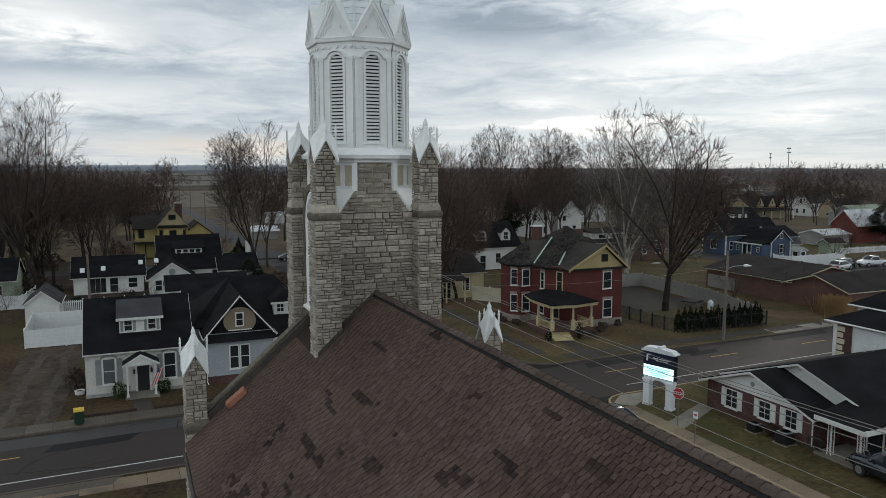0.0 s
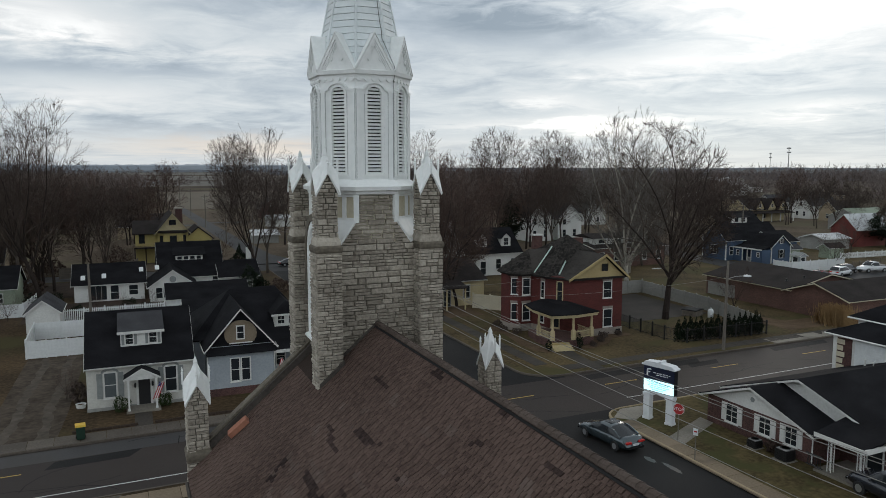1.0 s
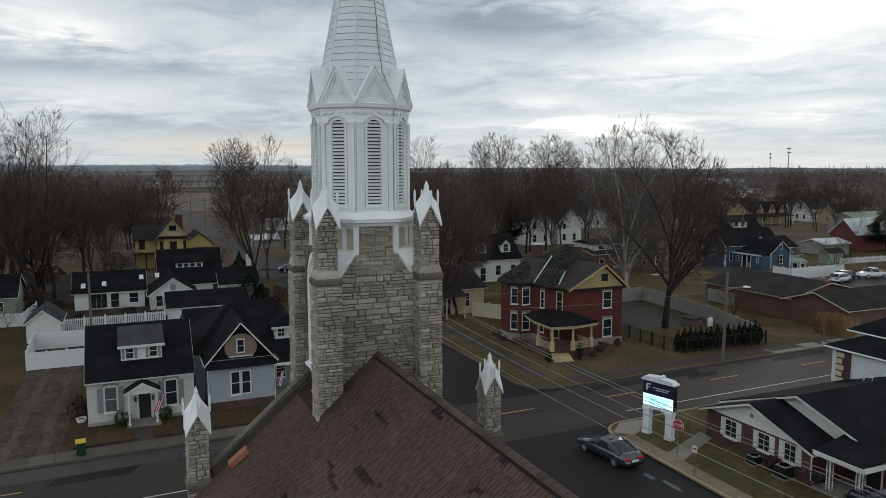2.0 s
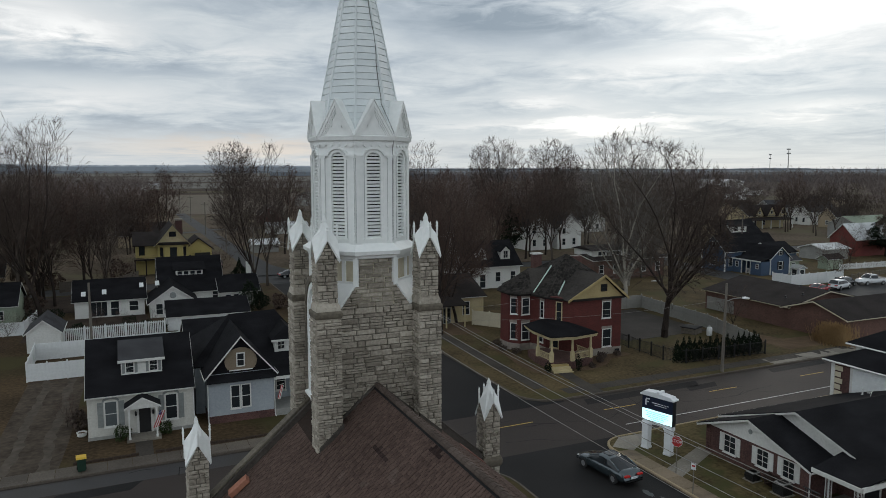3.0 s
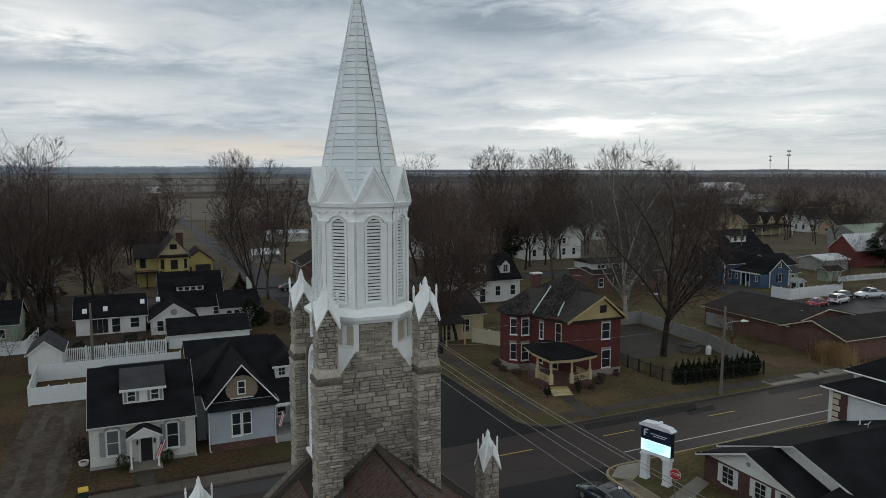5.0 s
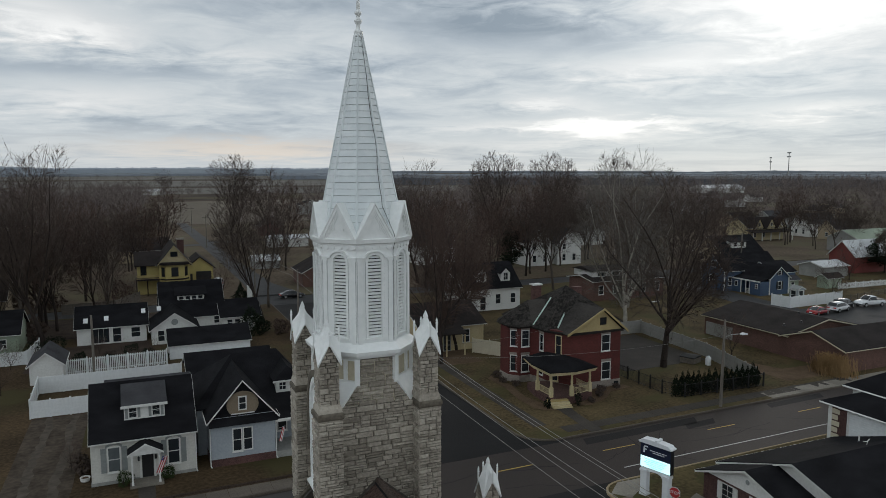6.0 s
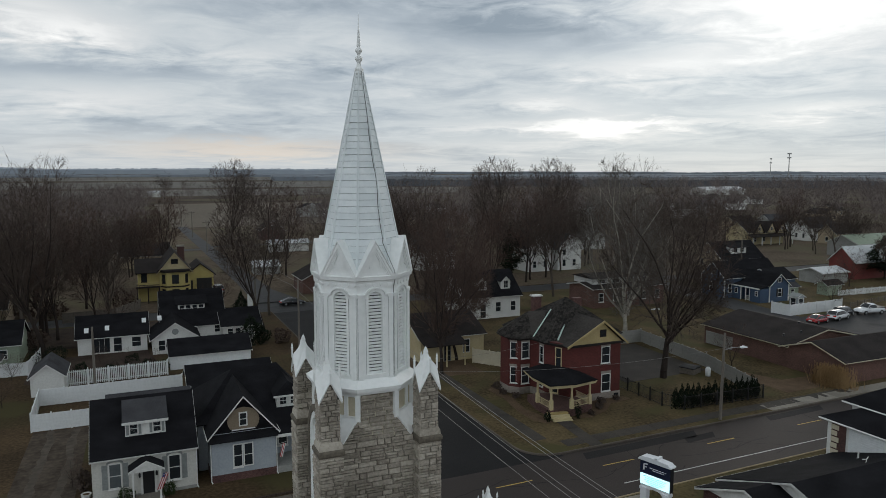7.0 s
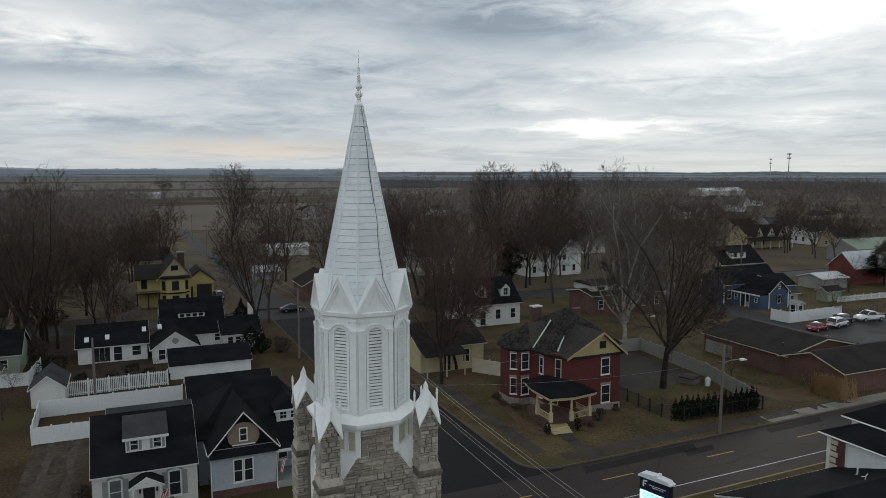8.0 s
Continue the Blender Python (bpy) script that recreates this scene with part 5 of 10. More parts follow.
def leaf_clump(center, rx, ry, rz, n, size, seed):
    """Many small leaf blades filling an uneven ellipsoid."""
    rnd = np.random.RandomState(seed)
    d = rnd.normal(size=(n, 3))
    d /= np.linalg.norm(d, axis=1)[:, None]
    lump = 1 + 0.18 * np.sin(d[:, 0] * 5 + seed) + 0.15 * np.cos(d[:, 1] * 6 + d[:, 2] * 4)
    rad = (rnd.uniform(0.45, 1.0, n) ** 0.5 * lump)[:, None]
    c = d * rad * np.array([rx, ry, rz]) + np.array(center)
    u = rnd.normal(size=(n, 3))
    u /= np.linalg.norm(u, axis=1)[:, None]
    v = np.cross(u, rnd.normal(size=(n, 3)))
    v /= np.linalg.norm(v, axis=1)[:, None]
    s = rnd.uniform(0.6, 1.3, n)[:, None] * size
    quads = np.stack([c - u * s, c + v * s * 0.5, c + u * s, c - v * s * 0.5], 1).reshape(-1, 3)
    faces = np.arange(4 * n).reshape(-1, 4)
    me = bpy.data.meshes.new("leaves")
    me.from_pydata(quads.tolist(), [], faces.tolist())
    return me


def shrub(x, y, r, h, seed, label="rounded dark green boxwood shrub", mt=None, n=900, size=0.06, base=0.0):
    root = thing("shrub", label, "shrub", pose(x, y, base))
    bm = bmesh.new()
    for k in range(5):
        a = k * 1.3 + seed
        add_tube(bm, [(0, 0, -0.03), (0.4 * r * math.cos(a), 0.4 * r * math.sin(a), h * 0.5)], [0.03, 0.015], 4)
    part("stem", bm, M["bark_dark"], root)
    me = leaf_clump((0, 0, h * 0.52), r, r, h * 0.5, n, size, seed)
    me.materials.append(mt or M["shrub"])
    part("leaves", me, None, root, "dense small leaves")
    return root


# ---------------------------------------------------------------- white cape house
wh = thing("house", "white painted brick cape house with a black roof and shed dormer", "house")
gable_block(wh, -6.62, 0.98, 63.5, 71.4, 3.52, 6.80, "x", M["white_brick"], M["roof_black"], over=0.10, eave_over=0.28, base=M["grey_block"], base_h=0.25)
for cx, hz in ((-5.0, 2.86), (-0.70, 2.92)):
    window(wh, cx, 63.5, 1.0, 0.78, hz - 1.0, panes=(1, 2), glass=M["screen_glass"] if cx < -3 else M["glass"])
    bm = bmesh.new()
    n = 8
    o = [(cx - 0.62 * math.cos(math.pi * i / n), hz + 0.06 + 0.34 * math.sin(math.pi * i / n)) for i in range(n + 1)]
    q = [(cx - 0.47 * math.cos(math.pi * i / n), hz + 0.02 + 0.20 * math.sin(math.pi * i / n)) for i in range(n + 1)]
    ring_prism(bm, o, q, 63.44, 63.51)
    part("window_hood", bm, M["grey_shutter"], wh, "grey segmental arch over a window")
    for s in (-1, 1):
        bm = bmesh.new()
        x0 = cx + s * 0.53 - (0.40 if s < 0 else 0)
        add_box(bm, x0, x0 + 0.40, 63.45, 63.52, 0.95, hz + 0.02)
        for i in range(14):
            z = 1.05 + (hz - 1.15) * i / 14
            add_box(bm, x0 + 0.05, x0 + 0.35, 63.435, 63.46, z, z + 0.07)
        part("shutter", bm, M["grey_shutter"], wh, "grey louvred shutter")
# door and its gabled porch
bm = bmesh.new()
add_box(bm, -3.05, -2.22, 63.44, 63.52, 0.18, 2.15)
dr = part("door", bm, M["black_metal"], wh, "black front door with glass")
bm = bmesh.new()
for d in ((-3.22, -3.06, 0.15, 2.3), (-2.20, -2.04, 0.15, 2.3), (-3.22, -2.04, 2.16, 2.34)):
    add_box(bm, d[0], d[1], 63.40, 63.53, d[2], d[3])
part("door_frame", bm, M["white_paint"], dr, "white panelled surround")
for s in (-1, 1):
    bm = bmesh.new()
    add_lathe(bm, [(0.03, 1.55), (0.08, 1.6), (0.09, 1.85), (0.03, 1.95)], 6, at=(-2.66 + s * 0.62, 63.36))
    part("lantern", bm, M["black_metal"], dr, "black wall lantern")
pr = part("porch", (lambda b: (add_box(b, -3.95, -1.55, 61.9, 63.5, -0.05, 0.16), b)[1])(bmesh.new()), M["concrete"], wh, "concrete porch floor")
for x in (-3.75, -1.82):
    bm = bmesh.new()
    add_box(bm, x - 0.06, x + 0.06, 62.10, 62.22, 0.16, 2.5)
    add_box(bm, x - 0.09, x + 0.09, 62.07, 62.25, 2.35, 2.5)
    add_box(bm, x - 0.09, x + 0.09, 62.07, 62.25, 0.16, 0.32)
    part("post", bm, M["white_paint"], pr, "white porch post")
bm = bmesh.new()
for s in (-1, 1):
    add_slab(bm, [(-2.78 + s * 1.28, 61.95, 2.62), (-2.78 + s * 1.28, 63.5, 2.62), (-2.78, 63.5, 3.36), (-2.78, 61.95, 3.36)], 0.08)
part("porch_roof", bm, M["roof_black"], pr, "small black gabled porch roof")
bm = bmesh.new()
add_prism(bm, [(-3.9, 2.50), (-1.66, 2.50), (-1.66, 2.60), (-2.78, 3.25), (-3.9, 2.60)], 62.05, 62.12)
for s in (-1, 1):
    add_prism(bm, [(-2.78 + s * 1.30, 2.48), (-2.78 + s * 1.30, 2.62), (-2.78, 3.38), (-2.78, 3.22)], 61.90, 61.96)
part("pediment", bm, M["white_paint"], pr, "white porch pediment")
pt_ = thing("planter", "white tub planter beside the driveway", "planter", pose(-7.15, 64.9, 0))
bm = bmesh.new()
add_lathe(bm, [(0.26, -0.02), (0.34, 0.06), (0.36, 0.28), (0.39, 0.32), (0.33, 0.33), (0.30, 0.24)], 14)
part("tub", bm, M["white_paint"], pt_)
bm = bmesh.new()
add_lathe(bm, [(0.29, 0.2), (0.27, 0.26), (0.05, 0.28)], 12)
part("soil", bm, M["litter"], pt_, "dark soil")
# dormer
dm = part("dormer", (lambda b: (add_prism(b, [(64.62, 4.2), (67.4, 4.2), (67.4, 6.62), (64.62, 5.74)], -4.18, -1.22, "x"), b)[1])(bmesh.new()), M["white_paint"], wh, "white shed dormer")
siding(wh, -4.18, -1.22, 4.55, 5.7, "-y", 64.61, M["white_paint"], 0.12)
bm = bmesh.new()
add_slab(bm, [(-4.38, 64.35, 5.72), (-1.02, 64.35, 5.72), (-1.02, 67.55, 6.86), (-4.38, 67.55, 6.86)], 0.10)
part("dormer_roof", bm, M["roof_grey"], dm, "weathered grey shed roof")
bm = bmesh.new()
add_box(bm, -4.40, -1.00, 64.30, 64.36, 5.54, 5.74)
part("gutter", bm, M["white_paint"], dm)
for cx in (-3.55, -1.85):
    window(dm, cx, 64.58, 4.72, 0.52, 0.85, sill=False, tw=0.07)
    for s in (-1, 1):
        box_part("shutter", (cx + s * 0.45 - 0.1, cx + s * 0.45 + 0.1, 64.53, 64.58, 4.66, 5.62), M["grey_shutter"], dm, "narrow grey shutter")
downspout(wh, 0.95, 63.38, 0.0, 3.4)
# rear wing with a lower roof
gable_block(wh, -5.6, 1.2, 71.3, 78.5, 3.6, 5.0, "x", M["white_brick"], M["roof_grey"], over=0.25)
# flag on the porch post
fl = thing("flag", "small striped red and white flag on a porch post", "flag", pose(-1.72, 62.0, 1.9, 0, 22, 0))
bm = bmesh.new()
add_tube(bm, [(0, 0, 0.1), (0.25, -0.25, 0.55)], 0.015, 5)
part("pole", bm, M["white_paint"], fl)
for i in range(5):
    bm = bmesh.new()
    add_box(bm, 0.02 + 0.07 * i, 0.09 + 0.07 * i, -0.02, 0.0, -1.05 + 0.05 * i, 0.3 if i < 2 else 0.42)
    part("stripe", bm, M["flag_red"] if i % 2 == 0 else M["white_paint"], fl)
box_part("canton", (0.0, 0.18, -0.03, 0.005, 0.02, 0.34), M["flag_blue"], fl)
shrub(-4.35, 62.75, 0.62, 1.15, 3)
shrub(-1.2, 62.9, 0.5, 1.0, 5)
shrub(-7.4, 66.5, 0.8, 1.5, 8, "bare brown shrub beside the white house", M["twig"], 500, 0.14)

# ---------------------------------------------------------------- grey-blue gabled house
gh = thing("house", "blue-grey clapboard house with a black front gable", "house")
gable_block(gh, 2.12, 7.25, 63.6, 70.5, 4.06, 7.02, "y", M["grey_siding"], M["roof_black"], over=0.32, base=M["dark_brick"], base_h=0.62, gable_wall=M["roof_black"])
siding(gh, 2.12, 7.25, 0.64, 3.42, "-y", 63.6, M["grey_siding"], 0.15)
bm = bmesh.new()
add_slab(bm, [(1.95, 63.18, 3.42), (7.42, 63.18, 3.42), (7.42, 63.6, 4.02), (1.95, 63.6, 4.02)], 0.06)
add_box(bm, 2.12, 7.25, 63.3, 63.6, 3.40, 3.55)
part("pent_skirt", bm, M["roof_black"], gh, "black shingled skirt below the gable")
bm = bmesh.new()
n = 20
pts = [(4.68 + 1.28 * math.cos(t), max(4.30, 4.98 + 1.12 * math.sin(t))) for t in [2 * math.pi * i / n for i in range(n)]]
add_prism(bm, pts, 63.53, 63.6)
part("gable_panel", bm, M["gable_tan"], gh, "tan scalloped shingle panel in the gable")
bm = bmesh.new()
o = [(4.68 + 1.34 * math.cos(t), max(4.22, 4.98 + 1.18 * math.sin(t))) for t in [math.pi * (1.25 - 0.9 + 0.9 + i / 10 * 0.5) for i in range(11)]]
q = [(4.68 + 1.26 * math.cos(t), max(4.30, 4.98 + 1.10 * math.sin(t))) for t in [math.pi * (1.25 + i / 10 * 0.5) for i in range(11)]]
ring_prism(bm, o, q, 63.48, 63.6)
part("panel_trim", bm, M["white_paint"], gh)
window(gh, 4.66, 63.52, 4.62, 0.50, 0.98, panes=(1, 2), sill=False)
for cx in (4.18, 5.02):
    window(gh, cx, 63.56, 1.18, 0.62, 1.80, panes=(1, 2), sill=cx < 4.5)
downspout(gh, 2.05, 63.5, 0.0, 3.9)
downspout(gh, 7.32, 63.5, 0.0, 3.9)
# main hipped roof behind the gable
bm = bmesh.new()
A = [(1.0, 66.2, 4.1), (11.6, 66.2, 4.1), (11.6, 76.0, 4.1), (1.0, 76.0, 4.1)]
R0, R1 = (4.7, 70.4, 7.55), (8.8, 71.0, 7.55)
for f in ((A[0], R0, A[3]), (A[0], A[1], R1, R0), (A[1], A[2], R1), (A[3], R0, R1, A[2])):
    add_slab(bm, f, 0.12)
part("hip_roof", bm, M["roof_black"], gh, "black hipped main roof")
bm = bmesh.new()
add_box(bm, 1.35, 11.2, 66.6, 75.6, 0.0, 4.1)
part("main_wall", bm, M["grey_siding"], gh)
bm = bmesh.new()
add_box(bm, 0.98, 1.06, 66.1, 76.0, 3.95, 4.1)
part("gutter", bm, M["black_metal"], gh, "black eaves gutter")
# rear wing
gable_block(gh, 1.9, 10.5, 82.8, 89.2, 2.4, 4.1, "x", M["grey_siding"], M["roof_black"], over=0.3)
window(gh, 3.4, 82.8, 0.9, 0.9, 0.75, panes=(2, 2))
# side porch, dormer
bm = bmesh.new()
add_slab(bm, [(7.3, 63.5, 3.35), (11.8, 63.5, 3.35), (11.8, 66.7, 4.25), (7.3, 66.7, 4.25)], 0.1)
part("porch_roof", bm, M["roof_black"], gh)
bm = bmesh.new()
add_box(bm, 7.3, 11.8, 63.45, 63.55, 3.12, 3.36)
part("porch_beam", bm, M["white_paint"], gh)
bm = bmesh.new()
add_box(bm, 7.3, 11.8, 63.6, 66.6, -0.05, 0.55)
part("porch_floor", bm, M["grey_block"], gh, "grey porch floor")
for x in (9.5, 11.6):
    box_part("post", (x - 0.08, x + 0.08, 63.62, 63.78, 0.55, 3.15), M["white_paint"], gh)
window(gh, 8.4, 66.58, 1.3, 0.7, 1.5)
dm = part("dormer", (lambda b: (add_box(b, 8.0, 10.2, 66.8, 70, 4.6, 5.72), b)[1])(bmesh.new()), M["white_paint"], gh, "white dormer with a pair of windows")
bm = bmesh.new()
for s, e in ((-1, 7.7), (1, 10.5)):
    add_slab(bm, [(e, 66.5, 5.72), (e, 70.3, 5.72), (9.1, 70.8, 6.9), (9.1, 67.4, 6.75)], 0.08)
add_slab(bm, [(7.7, 66.5, 5.72), (10.5, 66.5, 5.72), (9.1, 67.4, 6.75)], 0.08)
part("dormer_roof", bm, M["roof_black"], dm)
bm = bmesh.new()
add_box(bm, 7.68, 10.52, 66.44, 66.52, 5.56, 5.72)
part("gutter", bm, M["white_paint"], dm)
for cx in (8.55, 9.5):
    window(dm, cx, 66.79, 4.85, 0.55, 0.65, panes=(2, 2), sill=False, tw=0.06)
chm = thing("chimney", "brick chimney with a pale cap beside the grey house", "chimney", pose(12.6, 69.5, 0))
box_part("stack", (-0.3, 0.3, -0.3, 0.3, 0, 7.6), M["dark_brick"], chm)
box_part("chimney_cap", (-0.4, 0.4, -0.4, 0.4, 7.6, 7.75), M["white_paint"], chm, "pale concrete cap")
fl2 = thing("flag", "striped flag hanging at the grey house's porch", "flag", pose(7.7, 63.3, 2.3, 0, 15, 0))
bm = bmesh.new()
add_tube(bm, [(-0.3, 0.2, 0.2), (0.2, -0.2, 0.6)], 0.015, 5)
part("pole", bm, M["white_paint"], fl2)
for i in range(4):
    bm = bmesh.new()
    add_box(bm, 0.06 * i, 0.06 * i + 0.06, -0.02, 0.0, -0.8, 0.4)
    part("stripe", bm, M["flag_red"] if i % 2 == 0 else M["white_paint"], fl2)

# ---------------------------------------------------------------- red brick house with the wrap porch
rh = thing("house", "two-storey red brick house with slate roof and yellow gable", "house")


def hip_on(parent, pts, apex, over, mt, name="roof", thick=0.1):
    """Roof planes from an eaves polygon up to one apex or two ridge ends."""
    bm = bmesh.new()
    n = len(pts)
    for i in range(n):
        a, b = pts[i], pts[(i + 1) % n]
        top = apex[i]
        q = [a, b] + [t for t in top]
        add_slab(bm, q, thick)
    return part(name, bm, mt, parent)


def poly_wall(parent, pts, z0, z1, mt, name="wall", label=""):
    bm = bmesh.new()
    add_prism(bm, pts, z0, z1, "z")
    return part(name, bm, mt, parent, label)


body = [(39.85, 69.0), (46.4, 69.0), (46.4, 72.5), (48.6, 72.5), (48.6, 81.0), (38.6, 81.0), (38.6, 78.6), (36.6, 78.6), (35.75, 77.3), (35.75, 75.4), (36.6, 74.3), (38.0, 74.3), (38.4, 73.4), (38.4, 71.6)]
poly_wall(rh, body, 0.75, 6.55, M["red_brick"], label="painted red brick wall")
big = [(39.80, 68.94), (46.46, 68.94), (46.46, 72.44), (48.66, 72.44), (48.66, 81.05), (38.55, 81.05), (38.55, 78.66), (36.57, 78.66), (35.69, 77.33), (35.69, 75.37), (36.57, 74.24), (37.96, 74.24), (38.34, 73.37), (38.34, 71.57)]
poly_wall(rh, big, -0.05, 0.78, M["foundation"], "foundation", "rough pinkish stone foundation")
# front gable in yellow
bm = bmesh.new()
add_prism(bm, [(39.75, 6.45), (46.5, 6.45), (43.9, 8.72)], 68.96, 70.0)
part("gable_wall", bm, M["ochre"], rh, "yellow boarded gable")
siding(rh, 40, 46, 6.5, 8.5, "-y", 68.96, M["ochre"], 0.16, clip=lambda z: (39.75 + (z - 6.45) / 2.27 * 4.15 + 0.1, 46.5 - (z - 6.45) / 2.27 * 2.6 - 0.1))
bm = bmesh.new()
AP, PK = (43.9, 68.6, 8.95), (43.3, 76.5, 10.6)
add_slab(bm, [(39.2, 68.6, 6.42), AP, (43.6, 74.8, 8.95), (39.2, 71.0, 6.42)], 0.1)
add_slab(bm, [(47.1, 68.6, 6.30), AP, (43.6, 74.8, 8.95), (47.1, 72.4, 6.30)], 0.1)
part("gable_roof", bm, M["roof_slate"], rh, "slate roof over the front gable")
bm = bmesh.new()
for x, z in ((39.2, 6.42), (47.1, 6.30)):
    add_prism(bm, [(x, z - 0.22), (x, z + 0.04), (43.9, 8.99), (43.9, 8.72)], 68.52, 68.62)
part("bargeboard", bm, M["ochre"], rh, "ochre bargeboard")
ev = [(38.0, 71.2, 6.45), (47.0, 71.0, 6.45), (49.1, 72.1, 6.45), (49.1, 81.5, 6.45), (38.1, 81.5, 6.45), (37.9, 74.0, 6.45)]
top2 = (43.3, 75.4, 10.55)
bm = bmesh.new()
for i in range(6):
    add_slab(bm, [ev[i], ev[(i + 1) % 6], top2], 0.1)
part("roof", bm, M["roof_slate"], rh, "steep weathered slate hipped roof")


def slate_rows(parent, tri, step=0.24, lift=0.03):
    """Raised courses of slates over a three-cornered roof plane: two eave points and the peak."""
    a, b, t = (Vector(p) for p in tri)
    n = (b - a).cross(t - a).normalized()
    if n.z < 0:
        n.negate()
    rise = ((t - a) - (b - a) * ((t - a).dot(b - a) / (b - a).length_squared)).length
    k = int(rise / step)
    bm = bmesh.new()
    rnd = random.Random(int(a.x * 10 + b.y))
    for i in range(k):
        f0, f1 = i / k, min(1.0, (i + 1.08) / k)
        l0, r0 = a.lerp(t, f0), b.lerp(t, f0)
        l1, r1 = a.lerp(t, f1), b.lerp(t, f1)
        m = max(1, int((r0 - l0).length / 0.30))
        for q in range(m):
            u0, u1 = q / m, (q + 1) / m
            g = 0.02 / max(0.3, (r0 - l0).length)
            h = lift * rnd.uniform(0.7, 1.3)
            p = [l0.lerp(r0, u0 + g) + n * h, l0.lerp(r0, u1 - g) + n * h, l1.lerp(r1, u1 - g) + n * 0.004, l1.lerp(r1, u0 + g) + n * 0.004]
            low = [l0.lerp(r0, u0 + g), l0.lerp(r0, u1 - g)]
            v = [bm.verts.new(x) for x in p + low]
            bm.faces.new(v[:4]), bm.faces.new((v[4], v[5], v[1], v[0]))
    return tagged(part("slate_cover", bm, M["roof_slate"], parent, "courses of weathered slates"), kind="stuff")


main_roof = [o for o in rh.children if o.name.split(".")[0] == "roof"][0]
for i in range(6):
    slate_rows(main_roof, (ev[i], ev[(i + 1) % 6], top2))
# bay roof
ev = [(37.9, 73.8, 6.5), (36.4, 73.8, 6.5), (35.3, 75.2, 6.5), (35.3, 77.5, 6.5), (36.4, 79.1, 6.5), (39.5, 79.1, 6.5)]
bm = bmesh.new()
tip = (38.9, 76.6, 8.95)
for i in range(5):
    add_slab(bm, [ev[i], ev[i + 1], tip], 0.1)
add_slab(bm, [ev[0], tip, (42.2, 76.2, 8.95), (41.6, 73.8, 7.6)], 0.1)
bay_roof = part("bay_roof", bm, M["roof_slate"], rh, "hipped slate roof of the bay")
for i in range(5):
    slate_rows(bay_roof, (ev[i], ev[i + 1], tip))
# verdigris valley and hip strips
bm = bmesh.new()
add_tube(bm, [(38.05, 73.85, 6.62), (40.1, 74.6, 8.5), (41.1, 75.1, 9.3)], 0.10, 4)
add_tube(bm, [(39.5, 71.0, 6.72), (41.0, 72.35, 7.62), (42.3, 73.5, 8.4), (43.2, 74.4, 9.3)], 0.10, 4)
part("valley_flashing", bm, surface("verdigris", (0.30, 0.42, 0.37), (0.45, 0.55, 0.5), 0.6, 4, 1, 0.1), rh, "pale green copper valley flashing")
bm = bmesh.new()
for a, b in (((39.7, 68.9), (46.55, 68.9)), ((38.3, 71.5), (39.8, 68.95)), ((36.5, 74.2), (38.0, 74.2)), ((35.65, 75.3), (36.55, 74.2)), ((38.0, 74.2), (38.35, 71.6)), ((35.65, 75.3), (35.65, 77.4))):
    d = Vector((b[0] - a[0], b[1] - a[1], 0)).normalized()
    nn = Vector((d.y, -d.x, 0)) * 0.22
    add_prism(bm, [a, b, (b[0] + nn.x, b[1] + nn.y), (a[0] + nn.x, a[1] + nn.y)], 6.25, 6.46, "z")
part("cornice", bm, M["roof_brown"], rh, "brown box cornice")
STONE_HEAD = M["foundation"]


def red_window(x, y, z, w, h, face):
    wd = window(rh, x, y, z, w, h, face, (1, 2), M["white_paint"], tw=0.08)
    bm = bmesh.new()
    add_box(bm, -w / 2 - 0.14, w / 2 + 0.14, -0.05, 0.02, h + 0.10, h + 0.36)
    part("lintel", bm, STONE_HEAD, wd, "pale stone lintel")


red_window(44.4, 68.98, 4.18, 1.0, 1.72, "-y")
red_window(44.5, 68.98, 0.98, 1.05, 1.85, "-y")
red_window(37.3, 74.28, 4.15, 0.85, 1.75, "-y")
red_window(37.3, 74.28, 1.25, 0.85, 1.8, "-y")
for z, h in ((4.2, 1.7), (1.3, 1.75)):
    red_window(36.15, 74.83, z, 0.7, h, -38)
red_window(38.38, 72.5, 4.0, 0.62, 1.75, "-x")
red_window(38.15, 79.9, 2.2, 0.7, 1.9, "-x")
window(rh, 39.1, 70.2, 4.0, 0.6, 2.0, -61, (1, 2), M["cream_trim"], label="narrow balcony door with cream frame")
window(rh, 43.95, 68.9, 7.2, 0.62, 0.62, "-y", (2, 2), M["roof_brown"], sill=False)
window(rh, 46.42, 70.7, 4.3, 0.8, 1.6, "+x", (1, 2))
bm = bmesh.new()
add_box(bm, 46.38, 46.44, 69.2, 69.3, 0.5, 6.3)
part("downspout", bm, M["roof_brown"], rh)
box_part("basement_window", (45.6, 46.2, 68.9, 68.95, 0.2, 0.55), M["glass"], rh, "small basement window")
# chimneys
for (x, y, z) in ((41.2, 78.6, 10.25), (46.2, 77.5, 9.9)):
    ch = box_part("chimney", (x - 0.55, x + 0.55, y - 0.35, y + 0.35, 6.5, z), M["dark_brick"], rh, "brick chimney", 0.02)
    if x < 42:
        box_part("chimney_cap", (x - 0.65, x + 0.65, y - 0.45, y + 0.45, z, z + 0.15), M["white_paint"], ch, "pale concrete cap")
# porch
PZ = 0.75
pp = [(35.6, 66.1), (38.0, 65.6), (40.75, 66.2), (40.75, 69.0), (39.85, 69.0), (38.4, 71.6), (36.2, 71.8), (35.6, 69.2)]
pf = poly_wall(rh, pp, -0.05, PZ, M["dark_brick"], "porch_floor", "porch base and floor")
